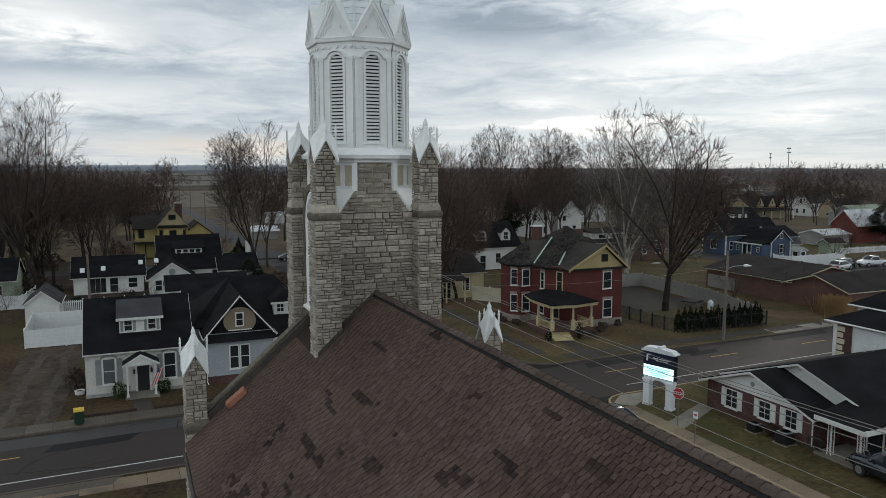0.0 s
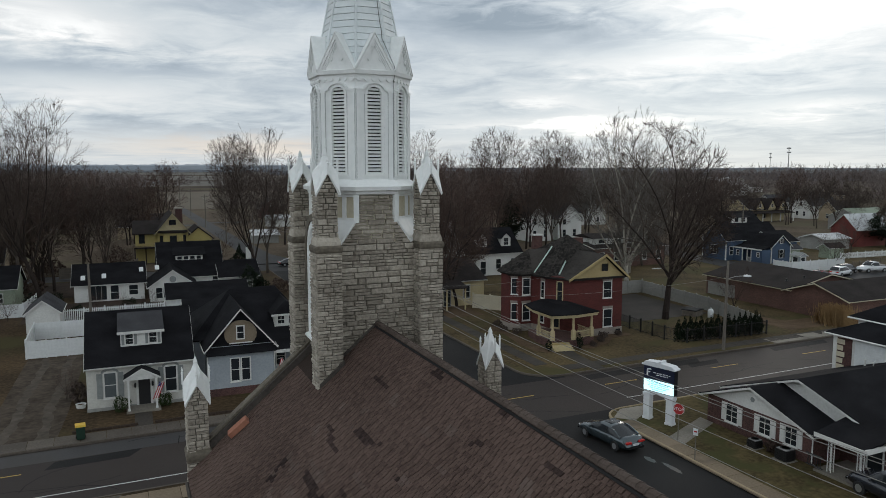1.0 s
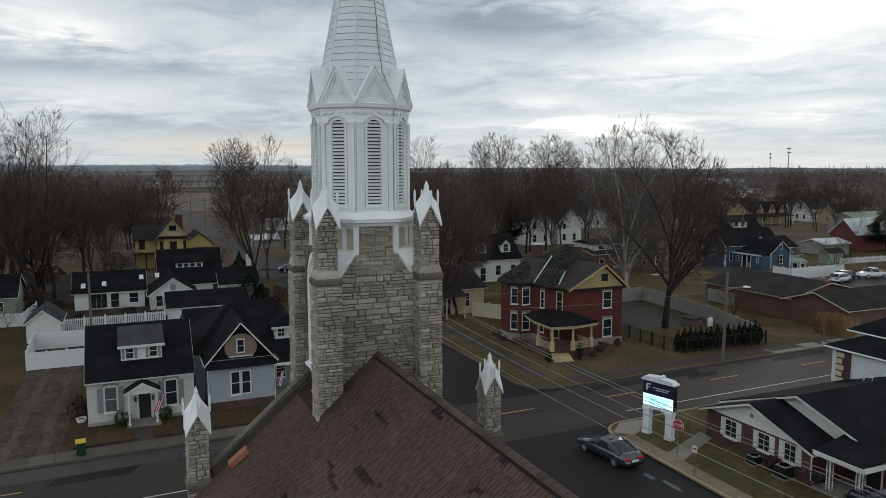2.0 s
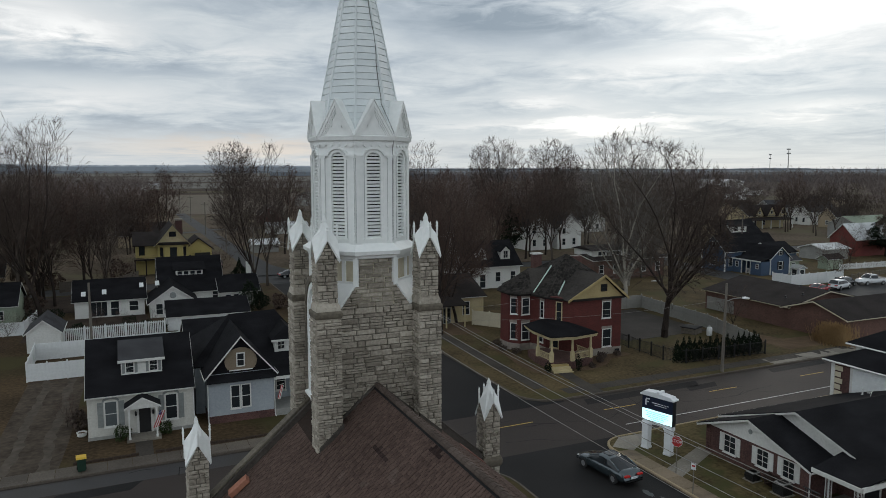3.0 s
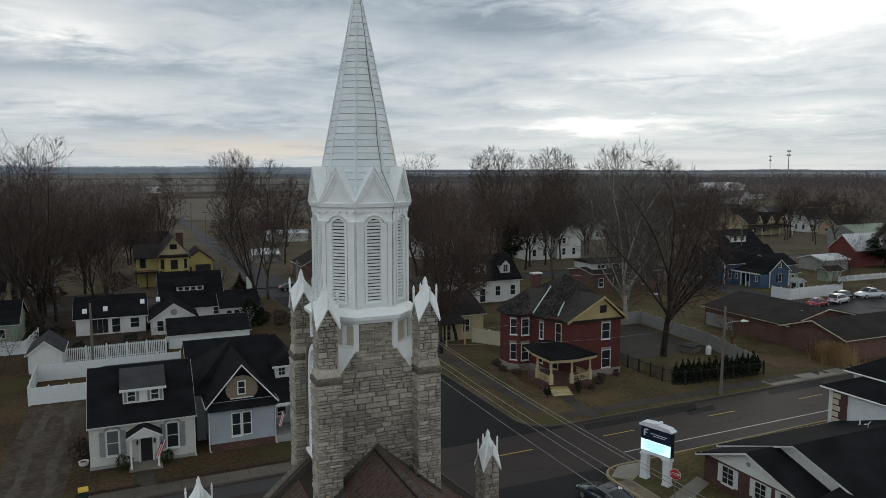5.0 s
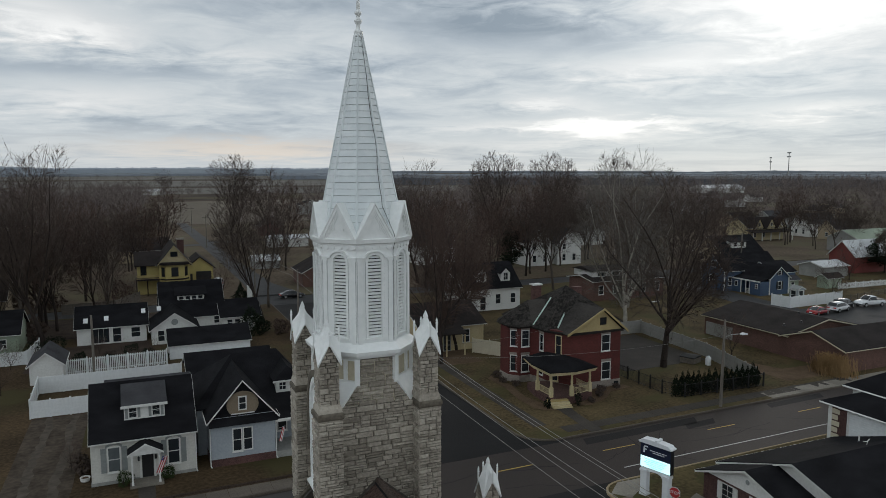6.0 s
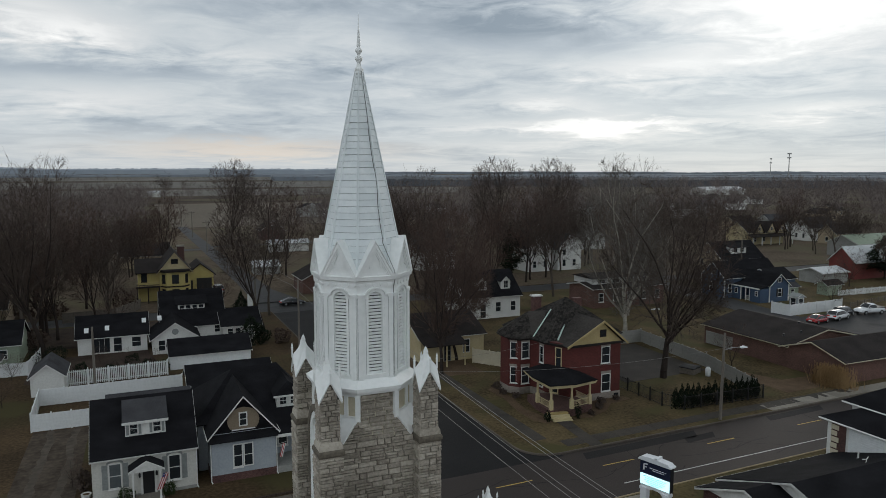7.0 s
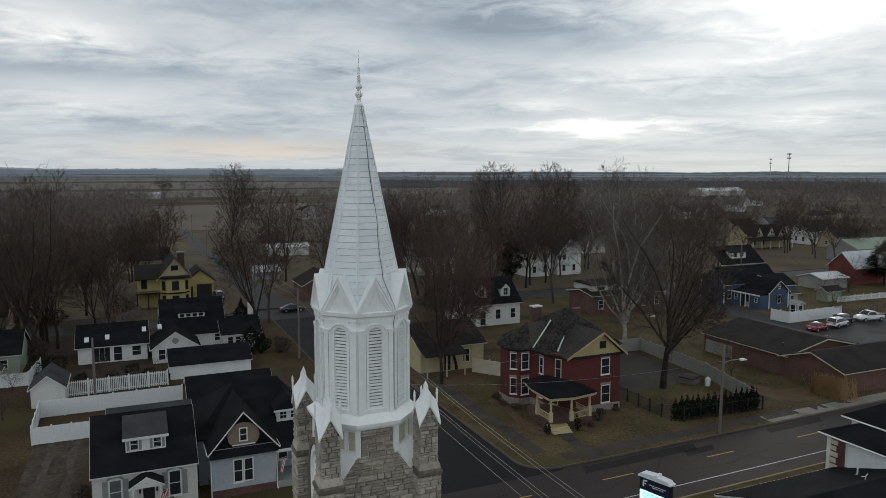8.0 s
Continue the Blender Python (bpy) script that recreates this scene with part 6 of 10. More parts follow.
rp = [(35.4, 65.85), (38.0, 65.35), (41.0, 65.9), (41.0, 69.0), (39.85, 69.05), (38.4, 71.65), (36.0, 72.0), (35.4, 69.3)]
bm = bmesh.new()
add_prism(bm, rp, 3.10, 3.42, "z")
pb = part("porch_beam", bm, M["cream_trim"], rh, "cream porch entablature")
bm = bmesh.new()
rp2 = [(35.28, 65.72), (38.0, 65.2), (41.12, 65.78), (41.12, 69.0), (39.9, 69.05), (38.42, 71.6), (35.9, 72.15), (35.28, 69.4)]
inner = [(37.5, 68.2), (38.2, 67.8), (39.2, 68.0), (39.6, 69.0), (39.4, 69.4), (38.42, 71.4), (37.8, 71.6), (37.5, 70.0)]
lo = [bm.verts.new((x, y, 3.42)) for x, y in rp2]
mid = [bm.verts.new((x, y, 3.52)) for x, y in rp2]
hi = [bm.verts.new((x, y, 4.05)) for x, y in inner]
for i in range(8):
    j = (i + 1) % 8
    bm.faces.new((lo[i], lo[j], mid[j], mid[i]))
    bm.faces.new((mid[i], mid[j], hi[j], hi[i]))
bm.faces.new(hi), bm.faces.new(lo[::-1])
part("porch_roof", bm, M["roof_black"], pb, "low black porch roof")
bm = bmesh.new()
for i in range(8):
    a, b = Vector((*rp2[i], 0)), Vector((*rp2[(i + 1) % 8], 0))
    if i in (3, 4, 5):
        continue
    L_ = (b - a).length
    for k in range(int(L_ / 0.35)):
        p = a + (b - a) * ((k + 0.5) * 0.35 / L_)
        add_box(bm, p.x - 0.05, p.x + 0.05, p.y - 0.05, p.y + 0.05, 3.30, 3.42)
part("bracket", bm, M["cream_trim"], pb, "row of small brackets")
cols = [(35.8, 69.0), (35.8, 66.3), (38.0, 65.85), (40.6, 66.4), (36.3, 66.05)]
for i, (x, y) in enumerate(cols[:4]):
    bm = bmesh.new()
    add_box(bm, x - 0.17, x + 0.17, y - 0.17, y + 0.17, PZ, 1.75)
    add_lathe(bm, [(0.15, 1.75), (0.16, 1.82), (0.12, 1.88), (0.13, 2.2), (0.105, 2.95), (0.16, 3.0), (0.19, 3.1)], 10, at=(x, y))
    part("column", bm, M["cream_trim"], pf, "cream turned porch column")


def railing(parent, a, b, z0, h, mt, name="railing"):
    bm = bmesh.new()
    a, b = Vector((*a, 0)), Vector((*b, 0))
    d = b - a
    add_tube(bm, [a + Vector((0, 0, z0 + h)), b + Vector((0, 0, z0 + h))], 0.045, 4)
    add_tube(bm, [a + Vector((0, 0, z0 + 0.12)), b + Vector((0, 0, z0 + 0.12))], 0.04, 4)
    n = int(d.length / 0.16)
    posts = [a + d * k / n for k in range(1, n)]
    if parent.parent is not None:
        for p in posts:
            add_box(bm, p.x - 0.02, p.x + 0.02, p.y - 0.02, p.y + 0.02, z0 + 0.12, z0 + h)
        return part(name, bm, mt, parent)
    rail = part(name, bm, mt, parent)
    for p in posts:
        box_part("baluster", (p.x - 0.02, p.x + 0.02, p.y - 0.02, p.y + 0.02, z0 + 0.12, z0 + h), mt, rail)
    return rail


railing(pf, cols[0], cols[1], PZ, 0.75, M["cream_trim"])
railing(pf, cols[2], cols[3], PZ, 0.75, M["cream_trim"])
railing(pf, cols[3], (40.55, 68.9), PZ, 0.75, M["cream_trim"])
for i in range(4):
    bm = bmesh.new()
    y0 = 65.95 - 0.30 * (i + 1)
    add_prism(bm, [(35.25, y0 + 0.05), (37.3, y0 - 0.28), (37.3, y0 + 0.3), (35.25, y0 + 0.62)], -0.05, PZ - 0.17 * (i + 1) + 0.02, "z")
    part("step", bm, M["cream_trim"] if i else M["ochre"], pf, "painted wooden porch step")
window(rh, 38.9, 70.7, 1.0, 0.9, 2.0, -61, (1, 1), M["cream_trim"], label="front door with cream frame")
red_window(38.38, 72.6, 1.25, 0.7, 1.5, "-x")
for i, (x, y, h) in enumerate(((34.7, 65.2, 1.1), (38.1, 64.8, 1.5))):
    shrub(x, y, 0.38, h, 20 + i, "small conical dwarf evergreen beside the porch", M["evergreen"], 500, 0.07)
for i, (x, y, r) in enumerate(((35.6, 73.2, 0.5), (34.9, 75.0, 0.45), (35.2, 77.0, 0.6), (40.0, 65.2, 0.4), (41.9, 66.5, 0.45), (43.2, 67.9, 0.5), (45.4, 68.2, 0.4))):
    shrub(x, y, r, r * 1.3, 30 + i, "leafless brown bed shrub at the foundation", M["twig"], 260, 0.10)
# edged flower bed
bm = bmesh.new()
add_prism(bm, [(33.6, 66), (34.4, 64.8), (35.2, 64.9), (35.2, 66.5), (34.6, 69.5), (35.2, 73.5), (35.0, 78.0), (34.0, 77), (34.2, 73.5), (33.5, 69)], -0.05, 0.04, "z")
single("flower_bed", bm, M["litter"], "mulched flower bed along the brick house", "flower bed", kind="structure")
bm = bmesh.new()
add_prism(bm, [(37.6, 64.9), (39.5, 64.5), (42.2, 65.6), (44.0, 67.3), (47.0, 67.8), (46.9, 68.9), (41, 68.9), (40.9, 66.3)], -0.05, 0.04, "z")
single("flower_bed", bm, M["litter"], "mulched flower bed along the porch", "flower bed", kind="structure")

# ---------------------------------------------------------------- brick office on the corner
of = thing("office_building", "low dark brick office with white gables and black roof", "office")
OX = 34.85
gable_block(of, OX, 40.0, 34.95, 43.75, 2.05, 3.62, "x", M["dark_brick"], M["roof_black"], over=0.45, gable_wall=M["white_paint"], ridge=39.6, thick=0.12)
gable_block(of, 37.3, 62.0, 31.2, 44.3, 2.05, 4.30, "x", M["dark_brick"], M["roof_black"], over=0.40, gable_wall=M["white_paint"], ridge=38.0, thick=0.12)
siding(of, -43.6, -35.1, 2.05, 3.6, "-x", OX, M["white_paint"], 0.2, clip=lambda z: (-43.75 + (z - 2.05) / 1.57 * 4.15, -34.95 - (z - 2.05) / 1.57 * 4.65))
for y0, y1, z0, z1 in ((40.95, 41.95, 0.62, 1.82), (38.15, 39.05, 0.72, 1.84), (36.1, 36.95, 0.76, 1.88)):
    window(of, OX, (y0 + y1) / 2, z0, y1 - y0, z1 - z0, "-x", (2, 3), sill=True, tw=0.06)
    for s in (y0 - 0.42, y1 + 0.10):
        box_part("shutter", (OX - 0.05, OX + 0.01, s, s + 0.34, z0 - 0.05, z1 + 0.05), M["white_paint"], of, "white board shutter", 0.006)
bm = bmesh.new()
add_lathe(bm, [(0.16, -0.04), (0.18, 0.0), (0.15, 0.03)], 12)
part("gable_vent", shift(bm, pose(OX - 0.04, 39.7, 2.75, 0, -90, 0)), M["grey_shutter"], of, "round gable vent")
bm = bmesh.new()
add_box(bm, OX - 0.03, OX + 0.02, 43.3, 43.5, 0, 2.0)
part("corner_trim", bm, M["dark_brick"], of)
downspout(of, OX - 0.08, 34.9, 0, 2.0)
# entrance porch
bm = bmesh.new()
add_slab(bm, [(34.3, 31.2, 2.42), (34.3, 34.4, 2.42), (37.4, 34.6, 2.95), (37.4, 31.0, 2.95)], 0.1)
po = part("porch_roof", bm, M["roof_black"], of)
bm = bmesh.new()
add_box(bm, 34.25, 34.33, 31.15, 34.45, 2.15, 2.42)
add_box(bm, 34.33, 37.3, 31.1, 31.2, 2.15, 2.45)
part("fascia", bm, M["white_paint"], po)
for y in (33.6, 31.7):
    bm = bmesh.new()
    for dx, dy in ((-0.12, -0.12), (0.12, -0.12), (0.12, 0.12), (-0.12, 0.12)):
        add_box(bm, 34.75 + dx - 0.02, 34.75 + dx + 0.02, y + dy - 0.02, y + dy + 0.02, 0.15, 2.3)
    for k in range(12):
        z = 0.25 + k * 0.17
        add_tube(bm, [(34.63, y - 0.12, z), (34.63, y + 0.12, z + 0.17)], 0.012, 4)
        add_tube(bm, [(34.63, y - 0.12, z + 0.17), (34.87, y - 0.12, z)], 0.012, 4)
    part("trellis_post", bm, M["white_paint"], of, "white openwork iron post")
box_part("stoop", (34.3, 37.3, 31.0, 34.4, -0.05, 0.15), M["concrete"], of, "concrete entrance stoop")
window(of, 37.3, 32.6, 0.2, 0.95, 2.0, "-x", (1, 1), label="white glazed entrance door")
for y0, y1 in ((33.8, 35.0), (30.9, 31.6)):
    railing(of, (34.35, y0), (34.35, y1), 0.15, 0.8, M["black_metal"])
shrub(34.25, 37.35, 0.5, 0.75, 77, "dark leafless shrub between the air conditioners", M["thicket"], 500, 0.09)
# roof vents
for x, y in ((44.5, 36.3), (47.0, 40.6)):
    vt = thing("roof_vent", "white plastic vent pipe on the black roof", "vent", pose(x, y, 4.30 - abs(y - 38) * 0.345 + 0.05))
    bm = bmesh.new()
    add_lathe(bm, [(0.14, -0.05), (0.14, 0.0), (0.06, 0.04), (0.06, 0.5), (0.075, 0.52)], 10)
    part("pipe", bm, M["white_paint"], vt)
tv = thing("aerial", "small rusty white aerial bracket on the roof", "aerial", pose(45.2, 38.7, 4.1))
bm = bmesh.new()
add_tube(bm, [(0, 0, 0), (0.1, 0, 0.35), (0.4, 0.1, 0.4)], 0.03, 5)
add_tube(bm, [(0.1, 0, 0.3), (-0.25, 0.1, 0.32)], 0.03, 5)
part("arm", bm, M["white_paint"], tv)


def ac_unit(x, y, w, h, label):
    ac = thing("air_conditioner", label, "air conditioner", pose(x, y, 0), group="air conditioners")
    box_part("pad", (-w * 0.62, w * 0.62, -w * 0.62, w * 0.62, -0.05, 0.06), M["concrete"], ac)
    bm = bmesh.new()
    add_box(bm, -w / 2, w / 2, -w / 2, w / 2, 0.06, h)
    bmesh.ops.bevel(bm, geom=[e for e in bm.edges if abs(e.verts[0].co.z - e.verts[1].co.z) > 0.1], offset=0.06, segments=2, affect="EDGES")
    cab = part("cabinet", bm, M["black_metal"], ac, "dark louvred cabinet")
    for k in range(9):
        z = 0.14 + (h - 0.2) * k / 9
        box_part("louvre", (-w / 2 - 0.012, w / 2 + 0.012, -w / 2 - 0.012, w / 2 + 0.012, z, z + 0.02), M["black_metal"], cab)
    bm = bmesh.new()
    add_lathe(bm, [(w * 0.60, h), (w * 0.60, h + 0.04), (w * 0.40, h + 0.05)], 4, turn=radians(45))
    tp = part("top", bm, M["ac_metal"], ac, "pale grey top")
    bm = bmesh.new()
    for k in range(4):
        add_lathe(bm, [(w * (0.1 + 0.09 * k), h + 0.055), (w * (0.1 + 0.09 * k) + 0.012, h + 0.075)], 16)
    part("grille", bm, M["black_metal"], tp)
    return ac


ac_unit(33.9, 38.5, 0.7, 0.55, "squat dark air conditioner with a pale top on the lawn")
ac_unit(34.0, 36.2, 0.85, 0.75, "large dark air conditioner beside the brick wall")


def hip_block(parent, x0, x1, y0, y1, ze, zr, wall, roof, over):
    bm = bmesh.new()
    add_box(bm, x0, x1, y0, y1, 0, ze)
    part("wall", bm, wall, parent)
    e = [(x0 - over, y0 - over, ze), (x1 + over, y0 - over, ze), (x1 + over, y1 + over, ze), (x0 - over, y1 + over, ze)]
    cx, cy, k = (x0 + x1) / 2, (y0 + y1) / 2, 0.8
    a, b = (cx, cy - k, zr), (cx, cy + k, zr)
    bm = bmesh.new()
    for q in ([e[0], e[1], a], [e[1], e[2], b, a], [e[2], e[3], b], [e[3], e[0], a, b]):
        add_slab(bm, q, 0.12)
    rf = part("roof", bm, roof, parent, "black hipped shingle roof")
    for q0, q1 in zip(e, e[1:] + e[:1]):
        bm = bmesh.new()
        add_tube(bm, [Vector(q0) + Vector((0, 0, -0.1)), Vector(q1) + Vector((0, 0, -0.1))], 0.08, 4)
        part("gutter", bm, M["white_paint"], rf, "painted eaves gutter")


# ---------------------------------------------------------------- taller garage building behind the office
gr = thing("house", "white two-storey garage building with brick corner quoins", "house")
hip_block(gr, 49.7, 58.0, 36.0, 45.3, 4.85, 7.0, M["white_paint"], M["roof_black"], 0.55)
bm = bmesh.new()
add_box(bm, 49.64, 49.72, 43.7, 45.0, 0.0, 4.8)
part("brick_pier", bm, M["dark_brick"], gr, "dark brick corner pier")
for k in range(9):
    box_part("quoin", (49.60, 49.70, 44.45 - (0.15 if k % 2 else 0), 45.0, 0.35 + k * 0.52, 0.75 + k * 0.52), M["cream"], gr, "cream block quoin", 0.01)
box_part("corner_board", (49.58, 49.72, 45.0, 45.32, 0, 4.85), M["white_paint"], gr)
box_part("garage_door", (49.62, 49.70, 38.0, 43.4, 2.0, 4.7), M["white_vinyl"], gr, "white panelled door")
bm = bmesh.new()
for k in range(14):
    add_box(bm, 49.60, 49.63, 38.0, 43.4, 2.05 + k * 0.19, 2.21 + k * 0.19)
part("door_panel", bm, M["white_vinyl"], gr)
hip_block(gr, 52.0, 60.0, 37.5, 45.0, 6.0, 8.3, M["white_paint"], M["roof_black"], 0.55)
# ---------------------------------------------------------------- houses further back
def simple_house(label, x0, x1, y0, y1, ze, zr, axis, wall, roof, wins=(), trim=None, over=0.35, base=None, gable_wall=None, ridge=None, name="house", category="house"):
    h = thing(name, label, category)
    gable_block(h, x0, x1, y0, y1, ze, zr, axis, wall, roof, over=over, trim=trim, base=base, gable_wall=gable_wall, ridge=ridge)
    for (f, u, z, w, hh) in wins:
        x, y = (u, y0) if f == "-y" else ((x0, u) if f == "-x" else (x1, u))
        window(h, x, y, z, w, hh, f, sill=False, trim=trim)
    return h


# white long house with skylights
rn = simple_house("long low white house with a black roof and skylights", -10.4, -1.6, 113.0, 120.5, 2.45, 4.7, "x", M["white_paint"], M["roof_black"], (("-y", -5.4, 0.2, 1.0, 1.9), ("-y", -3.0, 0.7, 1.1, 1.3)))
window(rn, -7.4, 113.0, 0.2, 2.0, 1.95, panes=(3, 1), sill=False)
for x, y in ((-9.3, 114.0), (-6.7, 114.2), (-1.9, 115.1), (0.2, 115.3)):
    bm = bmesh.new()
    z = 2.45 + (y - 113) * 0.6 + 0.16
    add_prism(bm, [(y - 0.4, z - 0.30), (y + 0.4, z + 0.18), (y + 0.36, z + 0.28), (y - 0.44, z - 0.18)], x - 0.28, x + 0.28, "x")
    part("skylight", bm, M["white_vinyl"], rn, "white domed skylight")
gb = simple_house("small white gabled house wing with a round gable window", -1.0, 5.0, 109.6, 117.0, 2.15, 4.25, "y", M["white_paint"], M["roof_black"], (("-y", 0.2, 0.5, 0.8, 1.4), ("-y", 1.2, 0.5, 0.8, 1.4), ("-y", 3.6, 0.5, 0.8, 1.4)))
bm = bmesh.new()
add_lathe(bm, [(0.36, -0.03), (0.44, 0.0), (0.36, 0.05)], 14)
part("round_window", shift(bm, pose(2.0, 109.55, 3.0, 90, 0, 0)), M["grey_shutter"], gb, "round gable window")
dh = simple_house("white house with a steep black roof and a shed dormer", 0.6, 9.2, 115.6, 124.8, 2.6, 7.0, "x", M["white_paint"], M["roof_black"], (("-y", 8.2, 1.2, 0.7, 1.0),))
dmr = part("dormer", (lambda b: (add_prism(b, [(117.6, 3.3), (120.2, 3.3), (120.2, 6.3), (117.6, 5.45)], 2.9, 6.7, "x"), b)[1])(bmesh.new()), M["white_paint"], dh, "white shed dormer")
bm = bmesh.new()
add_slab(bm, [(2.5, 117.1, 5.42), (7.1, 117.1, 5.42), (7.1, 120.6, 6.85), (2.5, 120.6, 6.85)], 0.12)
part("dormer_roof", bm, M["roof_black"], dmr)
for k in range(4):
    window(dmr, 3.45 + k * 0.9, 117.58, 4.2, 0.62, 0.95, sill=False, tw=0.08)
bw = simple_house("low white back wing with a black roof", 8.8, 14.2, 114.0, 121.0, 2.3, 4.2, "x", M["white_paint"], M["roof_black"], (("-y", 9.9, 0.9, 0.7, 0.9), ("-y", 11.0, 0.9, 0.7, 0.9)))
box_part("door", (12.4, 13.3, 113.93, 114.0, 0.1, 2.0), M["grey_shutter"], bw, "grey back door")
box_part("chimney", (13.2, 13.9, 118.2, 118.9, 3.0, 6.0), M["white_paint"], bw, "white painted chimney")
# white garage with black roof, its long wall to the street
simple_house("long white garage with a black roof", 0.8, 10.8, 100.5, 106.2, 1.75, 3.3, "x", M["white_vinyl"], M["roof_black"], over=0.2)
sh = simple_house("small white garage with a dark gabled roof", -14.1, -10.7, 94.8, 100.4, 2.25, 3.6, "y", M["white_paint"], M["roof_grey"], over=0.25, name="shed", category="shed")
simple_house("pale green garden shed with a gabled roof", -20.6, -18.6, 106.0, 108.4, 2.0, 3.1, "y", M["olive"], M["roof_grey"], over=0.2, name="shed", category="shed")
simple_house("grey-green house with a dark roof at the yard's edge", -29.0, -17.0, 110.5, 119.0, 2.9, 5.2, "x", M["olive"], M["roof_black"], (("-y", -19.0, 1.1, 1.2, 1.1), ("-y", -23.0, 1.1, 1.2, 1.1)))
simple_house("brown-roofed house half hidden by bare trees", -36.0, -22.0, 137.0, 147.0, 3.2, 6.0, "x", M["tan"], M["roof_brown"], (("-y", -26.0, 1.0, 1.0, 1.4), ("-y", -31.0, 1.0, 1.0, 1.4)))
# yellow house
yh = thing("house", "two-storey yellow house with brown trim and gabled bay", "house")
gable_block(yh, -2.2, 2.4, 153.5, 163.0, 5.7, 7.7, "x", M["yellow"], M["roof_brown"], over=0.5, trim=M["roof_brown"])
gable_block(yh, 1.6, 7.2, 151.4, 163.0, 6.1, 9.5, "y", M["yellow"], M["roof_brown"], over=0.5, trim=M["cream_trim"], gable_wall=M["cream_trim"])
poly_wall(yh, [(1.9, 151.5), (2.8, 150.3), (6.0, 150.3), (6.9, 151.5)], 0, 5.9, M["yellow"], "bay", "yellow canted bay")
bm = bmesh.new()
add_prism(bm, [(1.3, 151.5), (2.5, 149.9), (6.3, 149.9), (7.5, 151.5)], 5.85, 6.3, "z")
add_prism(bm, [(1.8, 151.4), (2.7, 150.2), (6.1, 150.2), (7.0, 151.4)], 2.95, 3.2, "z")
part("bay_cornice", bm, M["roof_brown"], yh, "brown bay cornice")
for x, z, w, hh in ((4.4, 3.7, 1.1, 1.6), (4.4, 0.9, 1.1, 1.6), (4.4, 7.4, 1.1, 0.8)):
    window(yh, x, 150.28 if z < 6 else 151.38, z, w, hh, sill=False, trim=M["roof_brown"], panes=(2, 2) if z > 6 else (1, 2))
for x, a in ((2.35, -53), (6.45, 53)):
    window(yh, x, 150.9, 3.7, 0.7, 1.6, a, sill=False, trim=M["roof_brown"])
    window(yh, x, 150.9, 0.9, 0.7, 1.6, a, sill=False, trim=M["roof_brown"])
window(yh, -1.1, 153.48, 3.8, 0.9, 1.6, sill=False, trim=M["roof_brown"])
bm = bmesh.new()
add_box(bm, -2.6, 1.7, 150.8, 153.5, 3.0, 3.25)
pch = part("porch_roof", bm, M["roof_brown"], yh, "brown balcony porch")
railing(pch, (-2.5, 150.9), (1.7, 150.9), 3.25, 0.7, M["ochre"])
for x in (-2.4, -0.5, 1.5):
    box_part("post", (x - 0.1, x + 0.1, 150.9, 151.1, 0, 3.0), M["roof_brown"], pch)
box_part("chimney", (5.3, 6.6, 157, 158.2, 7.2, 10.0), M["dark_brick"], yh, "dark brick chimney")
box_part("chimney_cap", (5.2, 6.7, 156.9, 158.3, 10.0, 10.3), M["concrete"], yh, "pale chimney cap")
gable_block(yh, 7.2, 12.4, 160.5, 169.0, 3.9, 6.0, "y", M["yellow"], M["roof_brown"], over=0.4, trim=M["roof_brown"])
box_part("garage_door", (9.0, 12.0, 160.42, 160.5, 0, 3.0), M["black_metal"], yh, "dark garage door")
box_part("door", (7.5, 8.3, 160.42, 160.5, 0, 2.6), M["black_metal"], yh, "dark side door")
# houses up the side street
simple_house("dark house with a brown roof behind the yellow house", -6.0, 6.0, 205.0, 214.0, 3.2, 6.0, "x", M["tan"], M["roof_brown"], (("-y", 2.0, 1, 1.2, 1.2),))
simple_house("dark brick house beyond the trees east of the street", 40.0, 48.5, 268.0, 277.0, 3.6, 7.0, "y", M["dark_brick"], M["roof_brown"], (("-y", 44.2, 4.0, 0.9, 1.2),))
simple_house("white low outbuilding with a pale metal roof", 36.0, 48.0, 228.0, 234.0, 2.6, 3.5, "x", M["white_paint"], M["roof_metal"])
simple_house("orange brick house behind bare trees", 28.8, 38.0, 150.0, 159.0, 3.0, 5.4, "y", M["brown_brick"], M["roof_brown"], (("-y", 33.0, 1.0, 0.9, 1.4), ("-y", 37.0, 1.0, 0.9, 1.4)))
simple_house("small weathered garage with a bluish metal roof by the street", 24.0, 30.0, 181.0, 187.5, 2.0, 3.0, "x", M["grey_block"], M["roof_metal"])
# tan house between the steeple and the red house
th = simple_house("yellow-tan house with a dark low roof behind the red house", 31.0, 40.2, 90.5, 101.0, 3.4, 5.6, "x", M["cream_trim"], M["roof_brown"], (("-y", 37.6, 1.0, 0.9, 1.7),))
bm = bmesh.new()
add_slab(bm, [(30.6, 87.6, 2.9), (36.5, 87.6, 2.9), (36.5, 90.6, 3.6), (30.6, 90.6, 3.6)], 0.1)
part("porch_roof", bm, M["roof_brown"], th)
for x in (30.9, 33.6, 36.2):
    box_part("post", (x - 0.08, x + 0.08, 87.8, 87.96, 0, 2.9), M["cream_trim"], th)
window(th, 34.8, 90.48, 0.1, 0.9, 2.0, sill=False, panes=(2, 3), trim=M["grey_shutter"], label="dark screen door")
